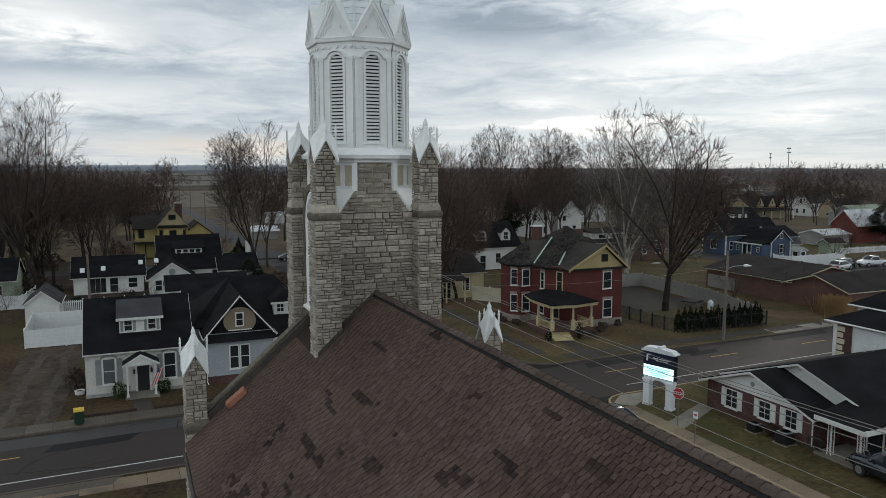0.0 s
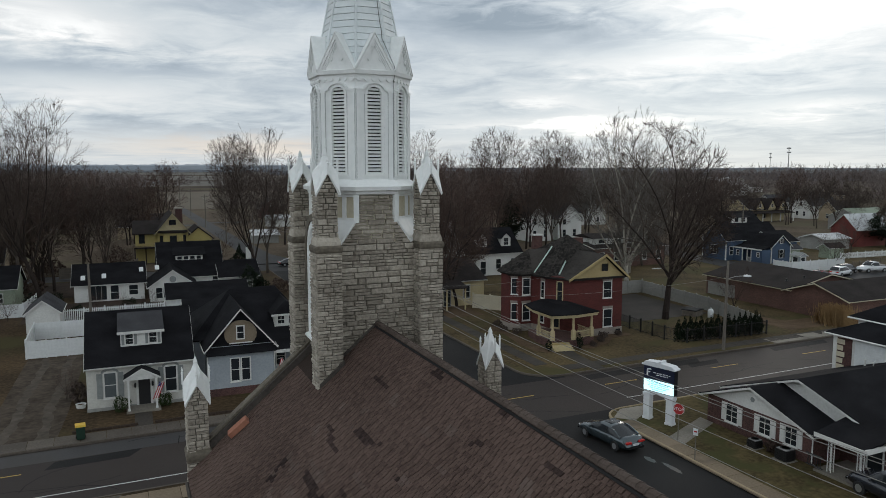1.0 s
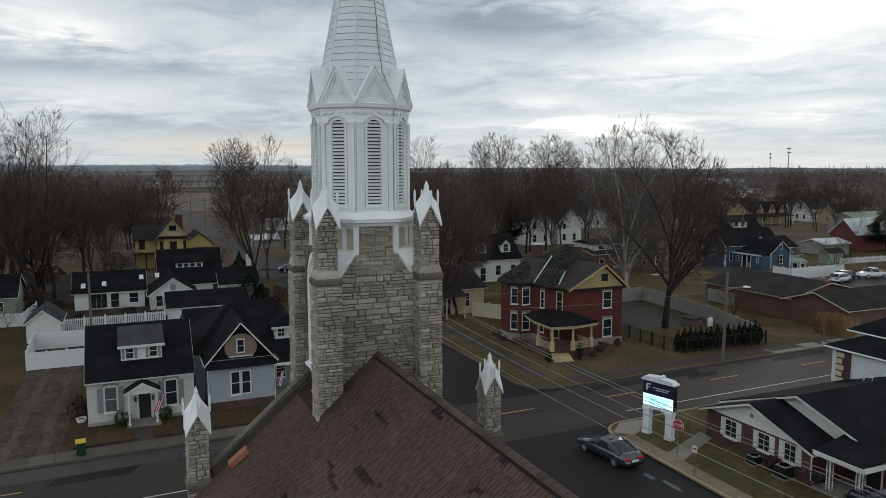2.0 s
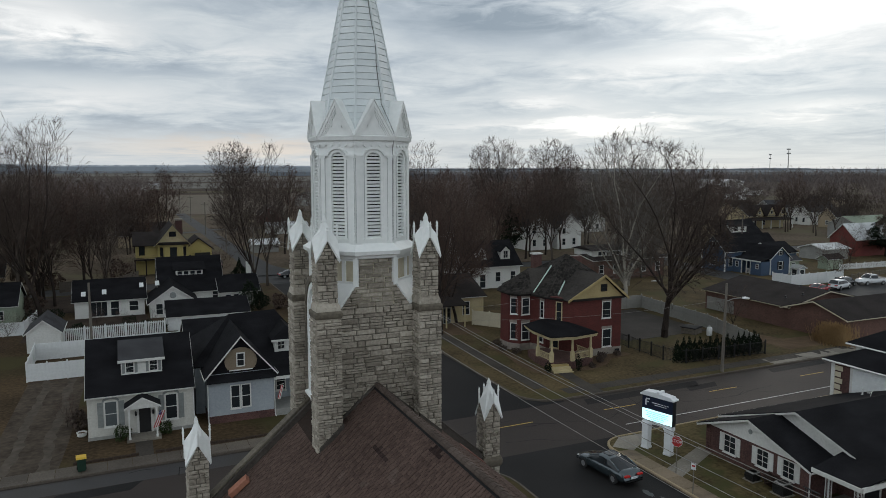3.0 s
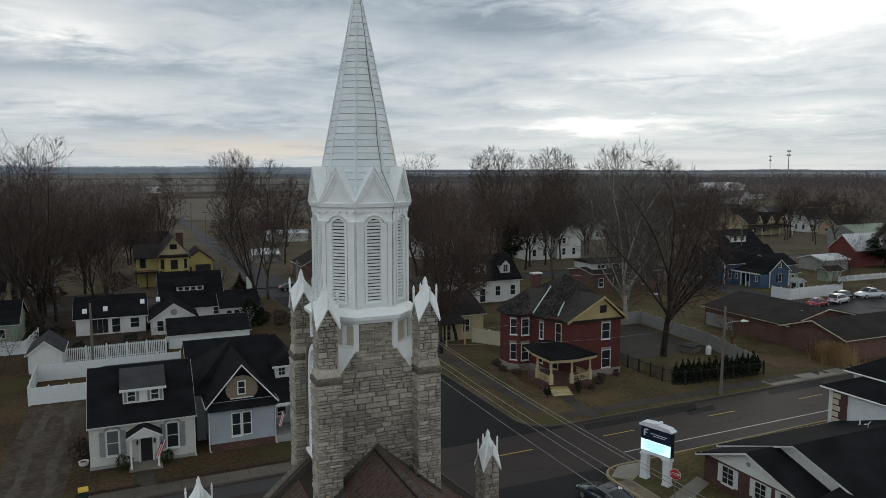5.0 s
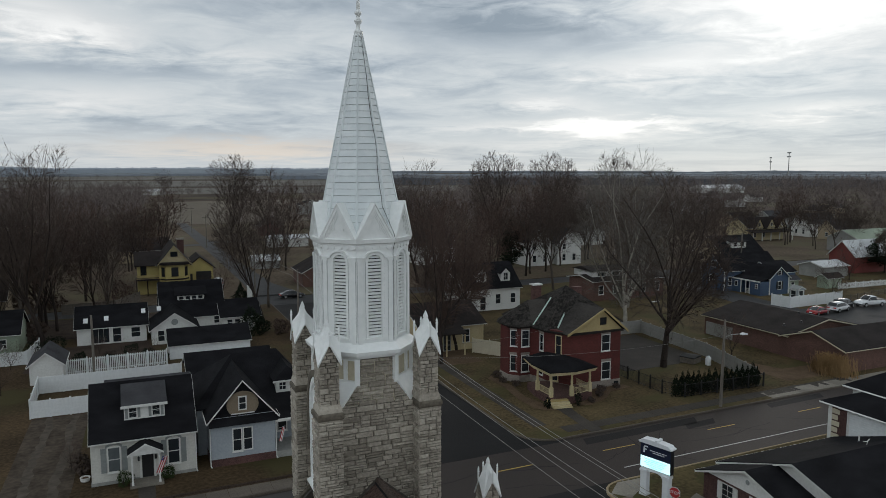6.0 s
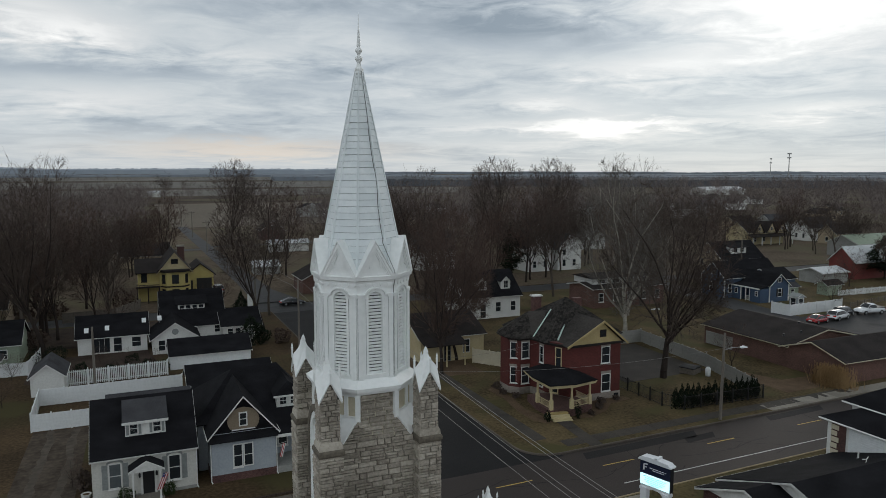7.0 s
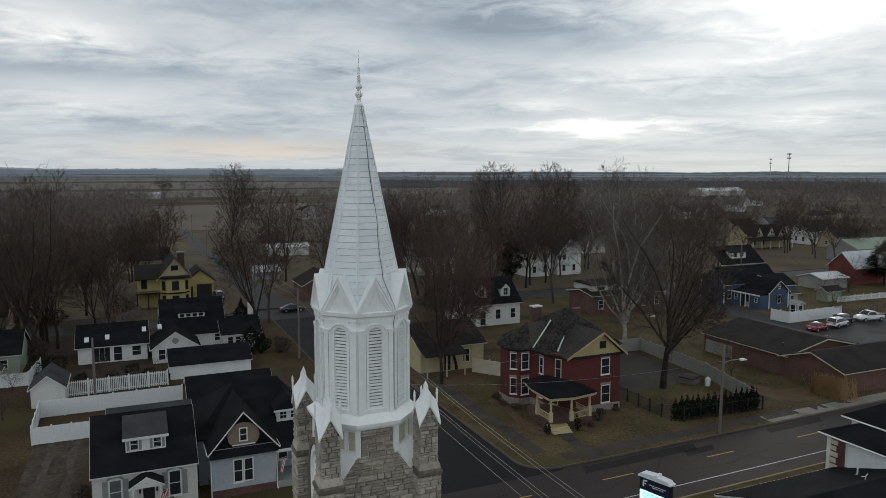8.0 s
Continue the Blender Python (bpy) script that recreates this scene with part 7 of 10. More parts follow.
# white cape house with two dormers
wc = simple_house("white cape house with a dark roof and two dormers", 48.2, 58.6, 113.0, 122.0, 3.9, 7.6, "x", M["white_paint"], M["roof_black"], (("-y", 51.4, 0.2, 1.0, 2.2), ("-y", 54.3, 1.1, 0.9, 1.6), ("-y", 57.2, 1.1, 0.9, 1.6)))
for x in (51.6, 56.2):
    d_ = part("dormer", (lambda b: (add_prism(b, [(x - 0.9, 4.6), (x + 0.9, 4.6), (x + 0.9, 6.2), (x, 7.05), (x - 0.9, 6.2)], 113.9, 117.0), b)[1])(bmesh.new()), M["white_paint"], wc, "white gabled dormer")
    bm = bmesh.new()
    for s in (-1, 1):
        add_slab(bm, [(x + s * 1.15, 113.6, 6.1), (x + s * 1.15, 117.2, 6.1), (x, 117.2, 7.2), (x, 113.6, 7.2)], 0.08)
    part("dormer_roof", bm, M["roof_black"], d_)
    window(d_, x, 113.88, 5.0, 0.8, 1.2, sill=False, panes=(2, 2))
simple_house("white two-storey house behind tall trees", 87.0, 93.5, 159.0, 168.0, 6.0, 9.4, "y", M["white_paint"], M["roof_grey"], (("-y", 88.8, 1.0, 0.9, 1.6), ("-y", 91.8, 1.0, 0.9, 1.6), ("-y", 88.8, 4.2, 0.9, 1.4), ("-y", 91.8, 4.2, 0.9, 1.4)))
simple_house("white two-storey house behind tall trees", 95.5, 102.5, 159.0, 168.0, 5.4, 9.0, "y", M["white_paint"], M["roof_grey"], (("-y", 97.4, 1.0, 0.9, 1.6), ("-y", 100.4, 1.0, 0.9, 1.6), ("-y", 97.4, 3.9, 0.9, 1.3)))
simple_house("white clapboard house with a green-grey roof", 63.0, 73.0, 172.0, 181.0, 4.8, 7.8, "x", M["white_paint"], M["roof_grey"], (("-y", 65.0, 1.0, 0.9, 1.6), ("-y", 69.0, 1.0, 0.9, 1.6), ("-y", 71.0, 1.0, 0.9, 1.6)))
simple_house("white house among bare trees", 70.0, 84.0, 196.0, 205.0, 4.2, 7.2, "x", M["white_paint"], M["roof_grey"], (("-y", 73.0, 1.0, 0.9, 1.6), ("-y", 79.0, 1.0, 0.9, 1.6)))
# brick apartment row
ap = simple_house("long brown brick house with white upper storey", 74.0, 90.0, 113.0, 121.0, 3.6, 4.3, "x", M["brown_brick"], M["roof_brown"], over=0.4)
for k in range(5):
    window(ap, 75.6 + k * 3.2, 113.0, 1.2, 0.9, 1.5, sill=True)
bm = bmesh.new()
add_box(bm, 75.0, 89.0, 115.0, 121, 4.0, 5.2)
part("upper_storey", bm, M["white_paint"], ap, "white clapboard upper storey")
bm = bmesh.new()
add_prism(bm, [(114.5, 5.2), (118.0, 5.9), (121.4, 5.2)], 74.6, 89.4, "x")
part("upper_roof", bm, M["roof_brown"], ap, "dark low roof")
for k in range(4):
    window(ap, 77.0 + k * 3.3, 114.98, 4.25, 1.5, 0.65, panes=(2, 1), sill=False)
# tan gabled house with a grey dormer roof
tn = simple_house("tan gabled house with a dark roof and dormer", 132.2, 146.0, 141.0, 150.7, 3.0, 6.9, "x", M["tan"], M["roof_black"], (("-x", 143.5, 1.0, 0.9, 1.5), ("-x", 148.0, 1.0, 0.9, 1.5), ("-x", 145.8, 4.2, 0.7, 1.0)))
bm = bmesh.new()
add_box(bm, 136.2, 141.2, 142.2, 145.5, 4.0, 5.7)
part("dormer", bm, M["white_paint"], tn, "white dormer")
window(tn, 137.6, 142.18, 4.5, 1.2, 1.0, sill=False)
window(tn, 139.8, 142.18, 4.5, 1.2, 1.0, sill=False)
bm = bmesh.new()
add_slab(bm, [(135.6, 141.7, 5.7), (141.8, 141.7, 5.7), (141.8, 146.5, 6.9), (135.6, 146.5, 6.9)], 0.12)
part("dormer_roof", bm, M["roof_black"], tn)
# blue house
bl = thing("house", "blue clapboard house with a black roof and white trim", "house")
gable_block(bl, 104.3, 118.5, 112.0, 118.2, 4.1, 6.9, "x", M["blue"], M["roof_black"], over=0.35)
gable_block(bl, 108.7, 113.6, 105.0, 115.4, 3.3, 5.3, "y", M["blue"], M["roof_black"], over=0.35)
gable_block(bl, 113.4, 119.5, 108.5, 115.0, 3.6, 5.4, "x", M["blue"], M["roof_black"], over=0.3)
for u, z, w, hh in ((115.2, 1.1, 1.5, 1.7), (115.1, 4.5, 0.8, 1.2)):
    window(bl, 104.3, u, z, w, hh, "-x", panes=(2, 2) if z < 2 else (1, 2), sill=False)
    for s in (-1, 1):
        box_part("shutter", (104.2, 104.3, u + s * (w / 2 + 0.26) - 0.16, u + s * (w / 2 + 0.26) + 0.16, z, z + hh), M["black_metal"], bl, "dark shutter")
window(bl, 105.7, 112.0, 1.1, 0.8, 1.6, panes=(1, 2), sill=False)
for u, z, w, hh in ((111.3, 1.0, 0.8, 1.5), (111.2, 3.8, 0.6, 0.8)):
    window(bl, u, 105.0, z, w, hh, panes=(1, 2), sill=False)
    for s in (-1, 1):
        box_part("shutter", (u + s * (w / 2 + 0.26) - 0.15, u + s * (w / 2 + 0.26) + 0.15, 104.9, 105.0, z, z + hh), M["black_metal"], bl, "dark shutter")
for x, y in ((104.26, 111.96), (108.66, 104.96), (113.64, 104.96), (104.26, 118.2)):
    box_part("corner_board", (x - 0.1, x + 0.1, y - 0.06, y + 0.14, 0.0, 3.3 if y < 110 else 4.1), M["white_paint"], bl, "white corner board")
# enclosed porch along the wing, open at the door
bm = bmesh.new()
add_slab(bm, [(106.1, 104.9, 2.75), (106.1, 112.1, 2.75), (108.8, 112.1, 3.30), (108.8, 104.9, 3.30)], 0.12)
bp_ = part("porch_roof", bm, M["roof_black"], bl)
bm = bmesh.new()
add_box(bm, 106.02, 106.12, 104.9, 112.1, 2.55, 2.80)
part("porch_beam", bm, M["white_paint"], bp_, "white eaves board")
for y0, y1 in ((105.0, 107.5), (109.9, 112.0)):
    box_part("porch_wall", (106.3, 108.72, y0, y1, 0.0, 2.62), M["blue"], bl, "blue clapboard porch end")
window(bl, 106.3, 105.9, 1.3, 0.5, 0.8, "-x", (1, 2), sill=False)
window(bl, 106.3, 110.9, 1.2, 0.6, 0.9, "-x", (1, 2), sill=False)
for y in (107.6, 108.6, 109.8):
    box_part("post", (106.3, 106.45, y - 0.08, y + 0.08, 0, 2.6), M["white_paint"], bp_, "white porch post")
for y0, y1 in ((107.68, 108.52),):
    railing(bp_, (106.38, y0), (106.38, y1), 0.1, 0.9, M["white_paint"])
window(bl, 108.7, 109.0, 0.3, 0.9, 2.1, "-x", (1, 1), sill=False, label="glazed front door")
simple_house("olive lean-to shed against the blue house", 114.0, 118.0, 106.4, 108.4, 2.4, 3.0, "x", M["olive"], M["roof_grey"], (("-y", 116.4, 0.9, 0.8, 0.9),), name="shed", category="shed")
simple_house("small blue playhouse with a gabled roof", 106.5, 108.2, 96.8, 98.5, 2.5, 2.95, "y", M["grey_siding"], M["grey_shutter"], (("-y", 107.35, 0.6, 1.0, 1.6), ("-x", 97.65, 0.6, 1.0, 1.6)), name="shed", category="shed", over=0.2)
# garages, barn and houses to the east
simple_house("low grey block garage with a pale metal roof", 137.3, 145.2, 116.4, 122.7, 2.4, 3.3, "x", M["grey_block"], M["roof_metal"], name="garage", category="garage")
simple_house("olive shed with a door beside the white fence", 125.4, 129.6, 105.8, 108.2, 2.2, 2.9, "x", M["olive"], M["roof_brown"], name="shed", category="shed")
br = simple_house("red barn with a pale metal roof", 150.0, 171.0, 118.3, 125.1, 4.1, 7.3, "x", M["barn_red"], M["roof_metal"], name="barn", category="barn", over=0.4)
simple_house("pale green metal shed with a long roof", 188.0, 208.0, 146.0, 156.0, 4.0, 6.2, "x", M["grey_block"], M["olive"], name="shed", category="shed")
simple_house("tan house with a low brown roof", 216.0, 228.0, 175.0, 182.0, 3.8, 6.8, "x", M["tan"], M["roof_brown"], (("-x", 178.5, 1, 1.0, 1.3),))
simple_house("white two-storey farmhouse with a grey roof", 218.0, 232.0, 187.0, 195.0, 4.8, 8.2, "x", M["white_paint"], M["roof_grey"], (("-x", 189.5, 1.0, 0.9, 1.5), ("-x", 192.5, 1.0, 0.9, 1.5), ("-x", 191.0, 4.6, 0.9, 1.4)))
yw = simple_house("pale yellow Victorian house with white porch gables", 154.0, 170.0, 192.0, 202.0, 4.2, 7.4, "x", M["cream_trim"], M["roof_brown"], (("-y", 157, 1.0, 0.9, 1.5), ("-y", 161, 1.0, 0.9, 1.5)))
for x in (158.0, 163.5, 168.5):
    bm = bmesh.new()
    add_prism(bm, [(x - 2, 4.2), (x + 2, 4.2), (x, 7.4)], 191.2, 194)
    part("front_gable", bm, M["cream_trim"], yw, "cream front gable")
    bm = bmesh.new()
    for s in (-1, 1):
        add_slab(bm, [(x + s * 2.4, 190.9, 3.9), (x + s * 2.4, 197, 3.9), (x, 197, 7.6), (x, 190.9, 7.6)], 0.12)
    part("gable_roof", bm, M["roof_brown"], yw)
    window(yw, x, 191.18, 4.8, 0.8, 1.0, sill=False)
yw.matrix_basis = Matrix.Translation((34.0, -6.0, 0.0))
bm = bmesh.new()
add_slab(bm, [(152.5, 188.6, 2.9), (171.5, 188.6, 2.9), (171.5, 192, 3.6), (152.5, 192, 3.6)], 0.12)
part("porch_roof", bm, M["roof_brown"], yw)
for x in (153, 157, 161, 165, 171):
    box_part("post", (x - 0.12, x + 0.12, 188.8, 189.04, 0, 2.9), M["white_paint"], yw)
simple_house("white house with a grey roof on the far street", 128.0, 137.0, 196.0, 205.0, 4.0, 7.0, "y", M["white_paint"], M["roof_grey"], (("-y", 131, 1.0, 0.9, 1.4), ("-y", 134, 1.0, 0.9, 1.4)))
rnd = random.Random(77)
for k in range(26):
    x, y = rnd.uniform(60, 420), rnd.uniform(212, 420)
    if 15 < x < 34 or x < 0.2 * y:
        continue
    w, d_, e = rnd.uniform(8, 13), rnd.uniform(8, 11), rnd.uniform(2.8, 5)
    simple_house(rnd.choice(("small white house with a grey roof among trees", "pale cottage with a dark roof among trees")), x, x + w, y, y + d_, e, e + rnd.uniform(2, 3.4), rnd.choice("xy"), rnd.choice((M["white_paint"], M["tan"], M["tan"], M["grey_block"])), rnd.choice((M["roof_grey"], M["roof_brown"], M["roof_black"])),
                 (("-y", x + w * 0.3, 1.0, 0.9, 1.4), ("-y", x + w * 0.7, 1.0, 0.9, 1.4)))
for k in range(8):
    x, y = rnd.uniform(-120, -40), rnd.uniform(150, 330)
    simple_house("pale house half hidden by the western trees", x, x + 11, y, y + 9, 3.0, 5.6, "x", rnd.choice((M["white_paint"], M["tan"])), rnd.choice((M["roof_grey"], M["roof_brown"])), (("-y", x + 3, 1.0, 0.9, 1.4), ("-y", x + 8, 1.0, 0.9, 1.4)))
simple_house("long white farm sheds on the plain", -12.0, 24.0, 720.0, 732.0, 3.5, 5.5, "x", M["white_paint"], M["roof_metal"], name="farm_shed", category="shed")
simple_house("white buildings at the far town's edge", 520.0, 575.0, 560.0, 580.0, 5.0, 8.0, "x", M["white_paint"], M["roof_metal"], name="warehouse", category="warehouse")

# long brick building with the parking lot behind
bb = thing("brick_building", "long low red-brown brick building with a dark roof", "building")
gable_block(bb, 73.8, 88.0, 70.6, 85.0, 2.75, 4.3, "y", M["brown_brick"], M["roof_brown"], over=0.4, trim=M["cream"])
gable_block(bb, 73.75, 118.0, 62.2, 71.0, 2.72, 4.15, "x", M["brown_brick"], M["roof_brown"], over=0.45, trim=M["cream"], ridge=66.6)
box_part("loading_door", (73.70, 73.8, 79.6, 84.6, 0.1, 1.9), M["grey_vinyl"], bb, "wide white overhead door")
for x in (76.0, 78.0, 80.5):
    bm = bmesh.new()
    add_lathe(bm, [(0.2, 0), (0.2, 0.12), (0.12, 0.2), (0.12, 0.4)], 8, at=(x, 72 + x % 3))
    part("roof_vent", shift(bm, pose(0, 0, 4.25 - abs(x - 80.9) * 0.2)), M["black_metal"], bb)
for x in (84, 90, 96):
    window(bb, x, 62.2, 1.0, 1.4, 1.0, panes=(2, 1), sill=False)
# ---------------------------------------------------------------- bare winter trees
def grow(seed, height, base, radius, counts, fork=(14, 44), widest=0.55, wob=0.07, trunk=0.013, up=0.05, tip=0.012, twig=1.0, spread=0.24):
    """A leafless tree whose branches fill an uneven oval crown. counts: limbs, boughs on each, branches, twigs.
    Returns segments (start, end, two radii, level) and twigs (start, end)."""
    rnd = random.Random(seed)
    z0 = base * height
    zc = z0 + (height - z0) * widest * 0.9
    over, under = height - zc, zc - z0 * 0.6
    segs, twigs = [], []

    def inside(p):
        q = (p.z - zc) / (over if p.z > zc else under)
        rim = 1.0 + spread * noise.noise(Vector((p.x * 0.22 + seed, p.y * 0.22, p.z * 0.22)))
        return (p.x * p.x + p.y * p.y) / (radius * radius) + q * q < rim * rim

    def room(p, d):
        t, step = 0.0, height * 0.02
        while t < height and inside(p + d * (t + step)):
            t += step
        return t + step * 0.5

    def aside(axis, angle, az):
        s = axis.cross(Vector((math.cos(az), math.sin(az), 0.3))).normalized()
        return (axis * math.cos(angle) + s * math.sin(angle)).normalized()

    def branch(p, d, length, r, level):
        n = (5, 7, 4, 3)[min(level, 3)]
        pts = [(p, r, d)]
        for i in range(n):
            lift = up if level else 0.0
            d = (d + Vector((rnd.gauss(0, wob), rnd.gauss(0, wob), rnd.gauss(0, wob * 0.6) + lift))).normalized()
            q = p + d * (length / n)
            rr = max(tip * 0.7, r * (1 - (0.42 if level == 0 else 0.80) * (i + 1) / n))
            segs.append((p, q, pts[-1][1], rr, level))
            p = q
            pts.append((p, rr, d))
        last = level == len(counts) - 1
        k = counts[level]
        for j in range(k):
            f = (0.66 + 0.34 * (j + 0.5) / k) if level == 0 else (0.16 + 0.84 * (j + rnd.random()) / k)
            g = min(f, 0.999) * n
            i = int(g)
            at, rb, axis = pts[i][0].lerp(pts[i + 1][0], g - i), pts[i][1], pts[i + 1][2]
            az = 2.4 * j + rnd.uniform(-0.5, 0.5) + seed
            if last:
                twigs.append((at, at + aside(axis, radians(rnd.uniform(8, 48)), rnd.uniform(0, 6.28)) * twig * rnd.uniform(0.45, 1.2)))
                continue
            if level == 0:
                dd = aside(axis, radians(rnd.uniform(*fork)), 6.283 * (j + rnd.uniform(-0.3, 0.3)) / k + seed)
                branch(at, dd, room(at, dd) * rnd.uniform(0.84, 0.98), rb * rnd.uniform(0.42, 0.62), 1)
            else:
                dd = aside(axis, radians(rnd.uniform(24, 52)), az)
                ln = min(room(at, dd) * rnd.uniform(0.8, 1.0), length * rnd.uniform(0.42, 0.66) * (1.15 - 0.5 * f))
                if ln > 0.3:
                    branch(at, dd, ln, max(tip, rb * rnd.uniform(0.38, 0.55)), level + 1)

    branch(Vector((0, 0, -0.3)), Vector((rnd.gauss(0, 0.03), rnd.gauss(0, 0.03), 1)).normalized(), z0 * 1.25 + 0.3, height * trunk, 0)
    return segs, twigs


def prisms(a, b, ra, rb, k, spike, off):
    """k-sided tapered prisms, or spikes that run out to a point."""
    d = b - a
    d /= np.linalg.norm(d, axis=1)[:, None] + 1e-9
    ref = np.where(np.abs(d[:, 2:3]) < 0.9, np.array([[0, 0, 1.0]]), np.array([[1.0, 0, 0]]))
    s = np.cross(d, ref)
    s /= np.linalg.norm(s, axis=1)[:, None]
    u = np.cross(s, d)
    ang = 2 * np.pi * np.arange(k) / k
    ring = s[:, None] * np.cos(ang)[None, :, None] + u[:, None] * np.sin(ang)[None, :, None]
    A = a[:, None] + ring * ra[:, None, None]
    i, j, n = np.arange(k), (np.arange(k) + 1) % k, len(a)
    if spike:
        base = off + np.arange(n)[:, None] * (k + 1)
        return np.concatenate([A, b[:, None] + d[:, None] * 0.15], 1).reshape(-1, 3), np.stack([base + i, base + j, base + k + 0 * i], -1).reshape(-1, 3).tolist(), n * (k + 1)
    B = b[:, None] + ring * rb[:, None, None]
    base = off + np.arange(n)[:, None] * 2 * k
    return np.concatenate([A, B], 1).reshape(-1, 3), np.stack([base + i, base + j, base + k + j, base + k + i], -1).reshape(-1, 4).tolist(), n * 2 * k


def branch_mesh(name, segs, twigs, width, spike_from=9, seed=0, sides=(7, 5, 4, 3)):
    """One mesh of all segments; those of level spike_from on run out to a point, and each twig is a sliver."""
    V, F, off = [], [], 0
    for lv in sorted({q[4] for q in segs}):
        part_ = [q for q in segs if q[4] == lv]
        a, b = np.array([tuple(q[0]) for q in part_]), np.array([tuple(q[1]) for q in part_])
        v, f, n = prisms(a, b, np.array([q[2] for q in part_]), np.array([q[3] for q in part_]), sides[min(lv, 3)], lv >= spike_from, off)
        V.append(v)
        F += f
        off += n
    if twigs:
        rnd = np.random.RandomState(seed)
        a, b = np.array([tuple(q[0]) for q in twigs]), np.array([tuple(q[1]) for q in twigs])
        s = np.cross(b - a, rnd.normal(size=a.shape))
        s *= width / (np.linalg.norm(s, axis=1)[:, None] + 1e-9)
        V.append(np.stack([a - s, a + s, b], 1).reshape(-1, 3))
        F += (np.arange(len(twigs) * 3) + off).reshape(-1, 3).tolist()
    me = bpy.data.meshes.new(name)
    me.from_pydata(np.concatenate(V).tolist(), [], F)
    return me


TREE = {}


def tree_kind(key, bark, twig_mat, seed, height, base, radius, counts, width=0.016, spike_from=9, **kw):
    segs, twigs = grow(seed, height, base, radius, counts, **kw)
    tr = branch_mesh("trunk", [q for q in segs if q[4] <= 1], [], width)
    tr.materials.append(bark)
    tr.polygons.foreach_set("use_smooth", [True] * len(tr.polygons))
    cr = branch_mesh("crown", [q for q in segs if q[4] >= 2], twigs, width, spike_from, seed)
    cr.materials.append(twig_mat)
    TREE[key] = (tr, cr, height)


tree_kind("vase_a", M["bark_dark"], M["twig"], 3, 24, 0.20, 7.2, (8, 11, 9, 12), fork=(8, 40), widest=0.62)
tree_kind("vase_b", M["bark"], M["twig"], 8, 24, 0.24, 6.6, (8, 11, 9, 12), fork=(8, 36), widest=0.6)
tree_kind("vase_c", M["bark_dark"], M["twig_red"], 15, 22, 0.18, 7.4, (9, 10, 9, 12), fork=(10, 50), widest=0.54)
tree_kind("oak", M["bark_dark"], M["twig"], 21, 23, 0.19, 7.2, (12, 11, 8, 12), width=0.020, fork=(10, 58), widest=0.5, wob=0.13, trunk=0.019, up=0.02)
M["bark_mid"] = surface("pale_grey_twig_bark", (0.085, 0.076, 0.066), (0.17, 0.155, 0.137), 0.95, 5, 0.4, 0.4, spec=0.12)
tree_kind("sycamore", M["bark_pale"], M["bark_mid"], 33, 27, 0.12, 8.4, (10, 10, 9, 12), width=0.018, fork=(8, 46), widest=0.58, wob=0.12, trunk=0.016)
tree_kind("slim", M["bark"], M["twig"], 41, 22, 0.22, 4.6, (6, 11, 9, 12), fork=(6, 30), widest=0.55)
tree_kind("tall", M["bark_dark"], M["twig"], 47, 28, 0.18, 9.0, (10, 11, 9, 13), fork=(8, 44), widest=0.62, width=0.02, tip=0.016)
MID = dict(width=0.032, spike_from=3, tip=0.024, twig=1.5)
tree_kind("mid_a", M["bark_dark"], M["twig"], 71, 23, 0.18, 6.4, (7, 7, 6, 9), fork=(8, 40), widest=0.58, **MID)
tree_kind("mid_b", M["bark"], M["twig"], 75, 23, 0.20, 7.2, (7, 7, 6, 9), fork=(10, 48), widest=0.52, **MID)
tree_kind("mid_c", M["bark_dark"], M["twig_red"], 79, 22, 0.22, 5.6, (6, 7, 6, 9), fork=(8, 36), widest=0.6, **MID)
tree_kind("small", M["bark_dark"], M["twig_red"], 52, 9, 0.14, 3.2, (7, 8, 6, 7), fork=(12, 56), widest=0.5, width=0.008, spike_from=3, tip=0.008, twig=0.55)


def tree(key, x, y, h, turn, label):
    tr, cr, h0 = TREE[key]
    s = h / h0
    t = thing("tree", label, "tree", pose(x, y, 0, 0, 0, turn) @ Matrix.Scale(s, 4), group="bare street trees")
    part("trunk", tr, None, t, "rough grey-brown trunk and limbs")
    part("crown", cr, None, t, "leafless crown of fine twigs")
    return t


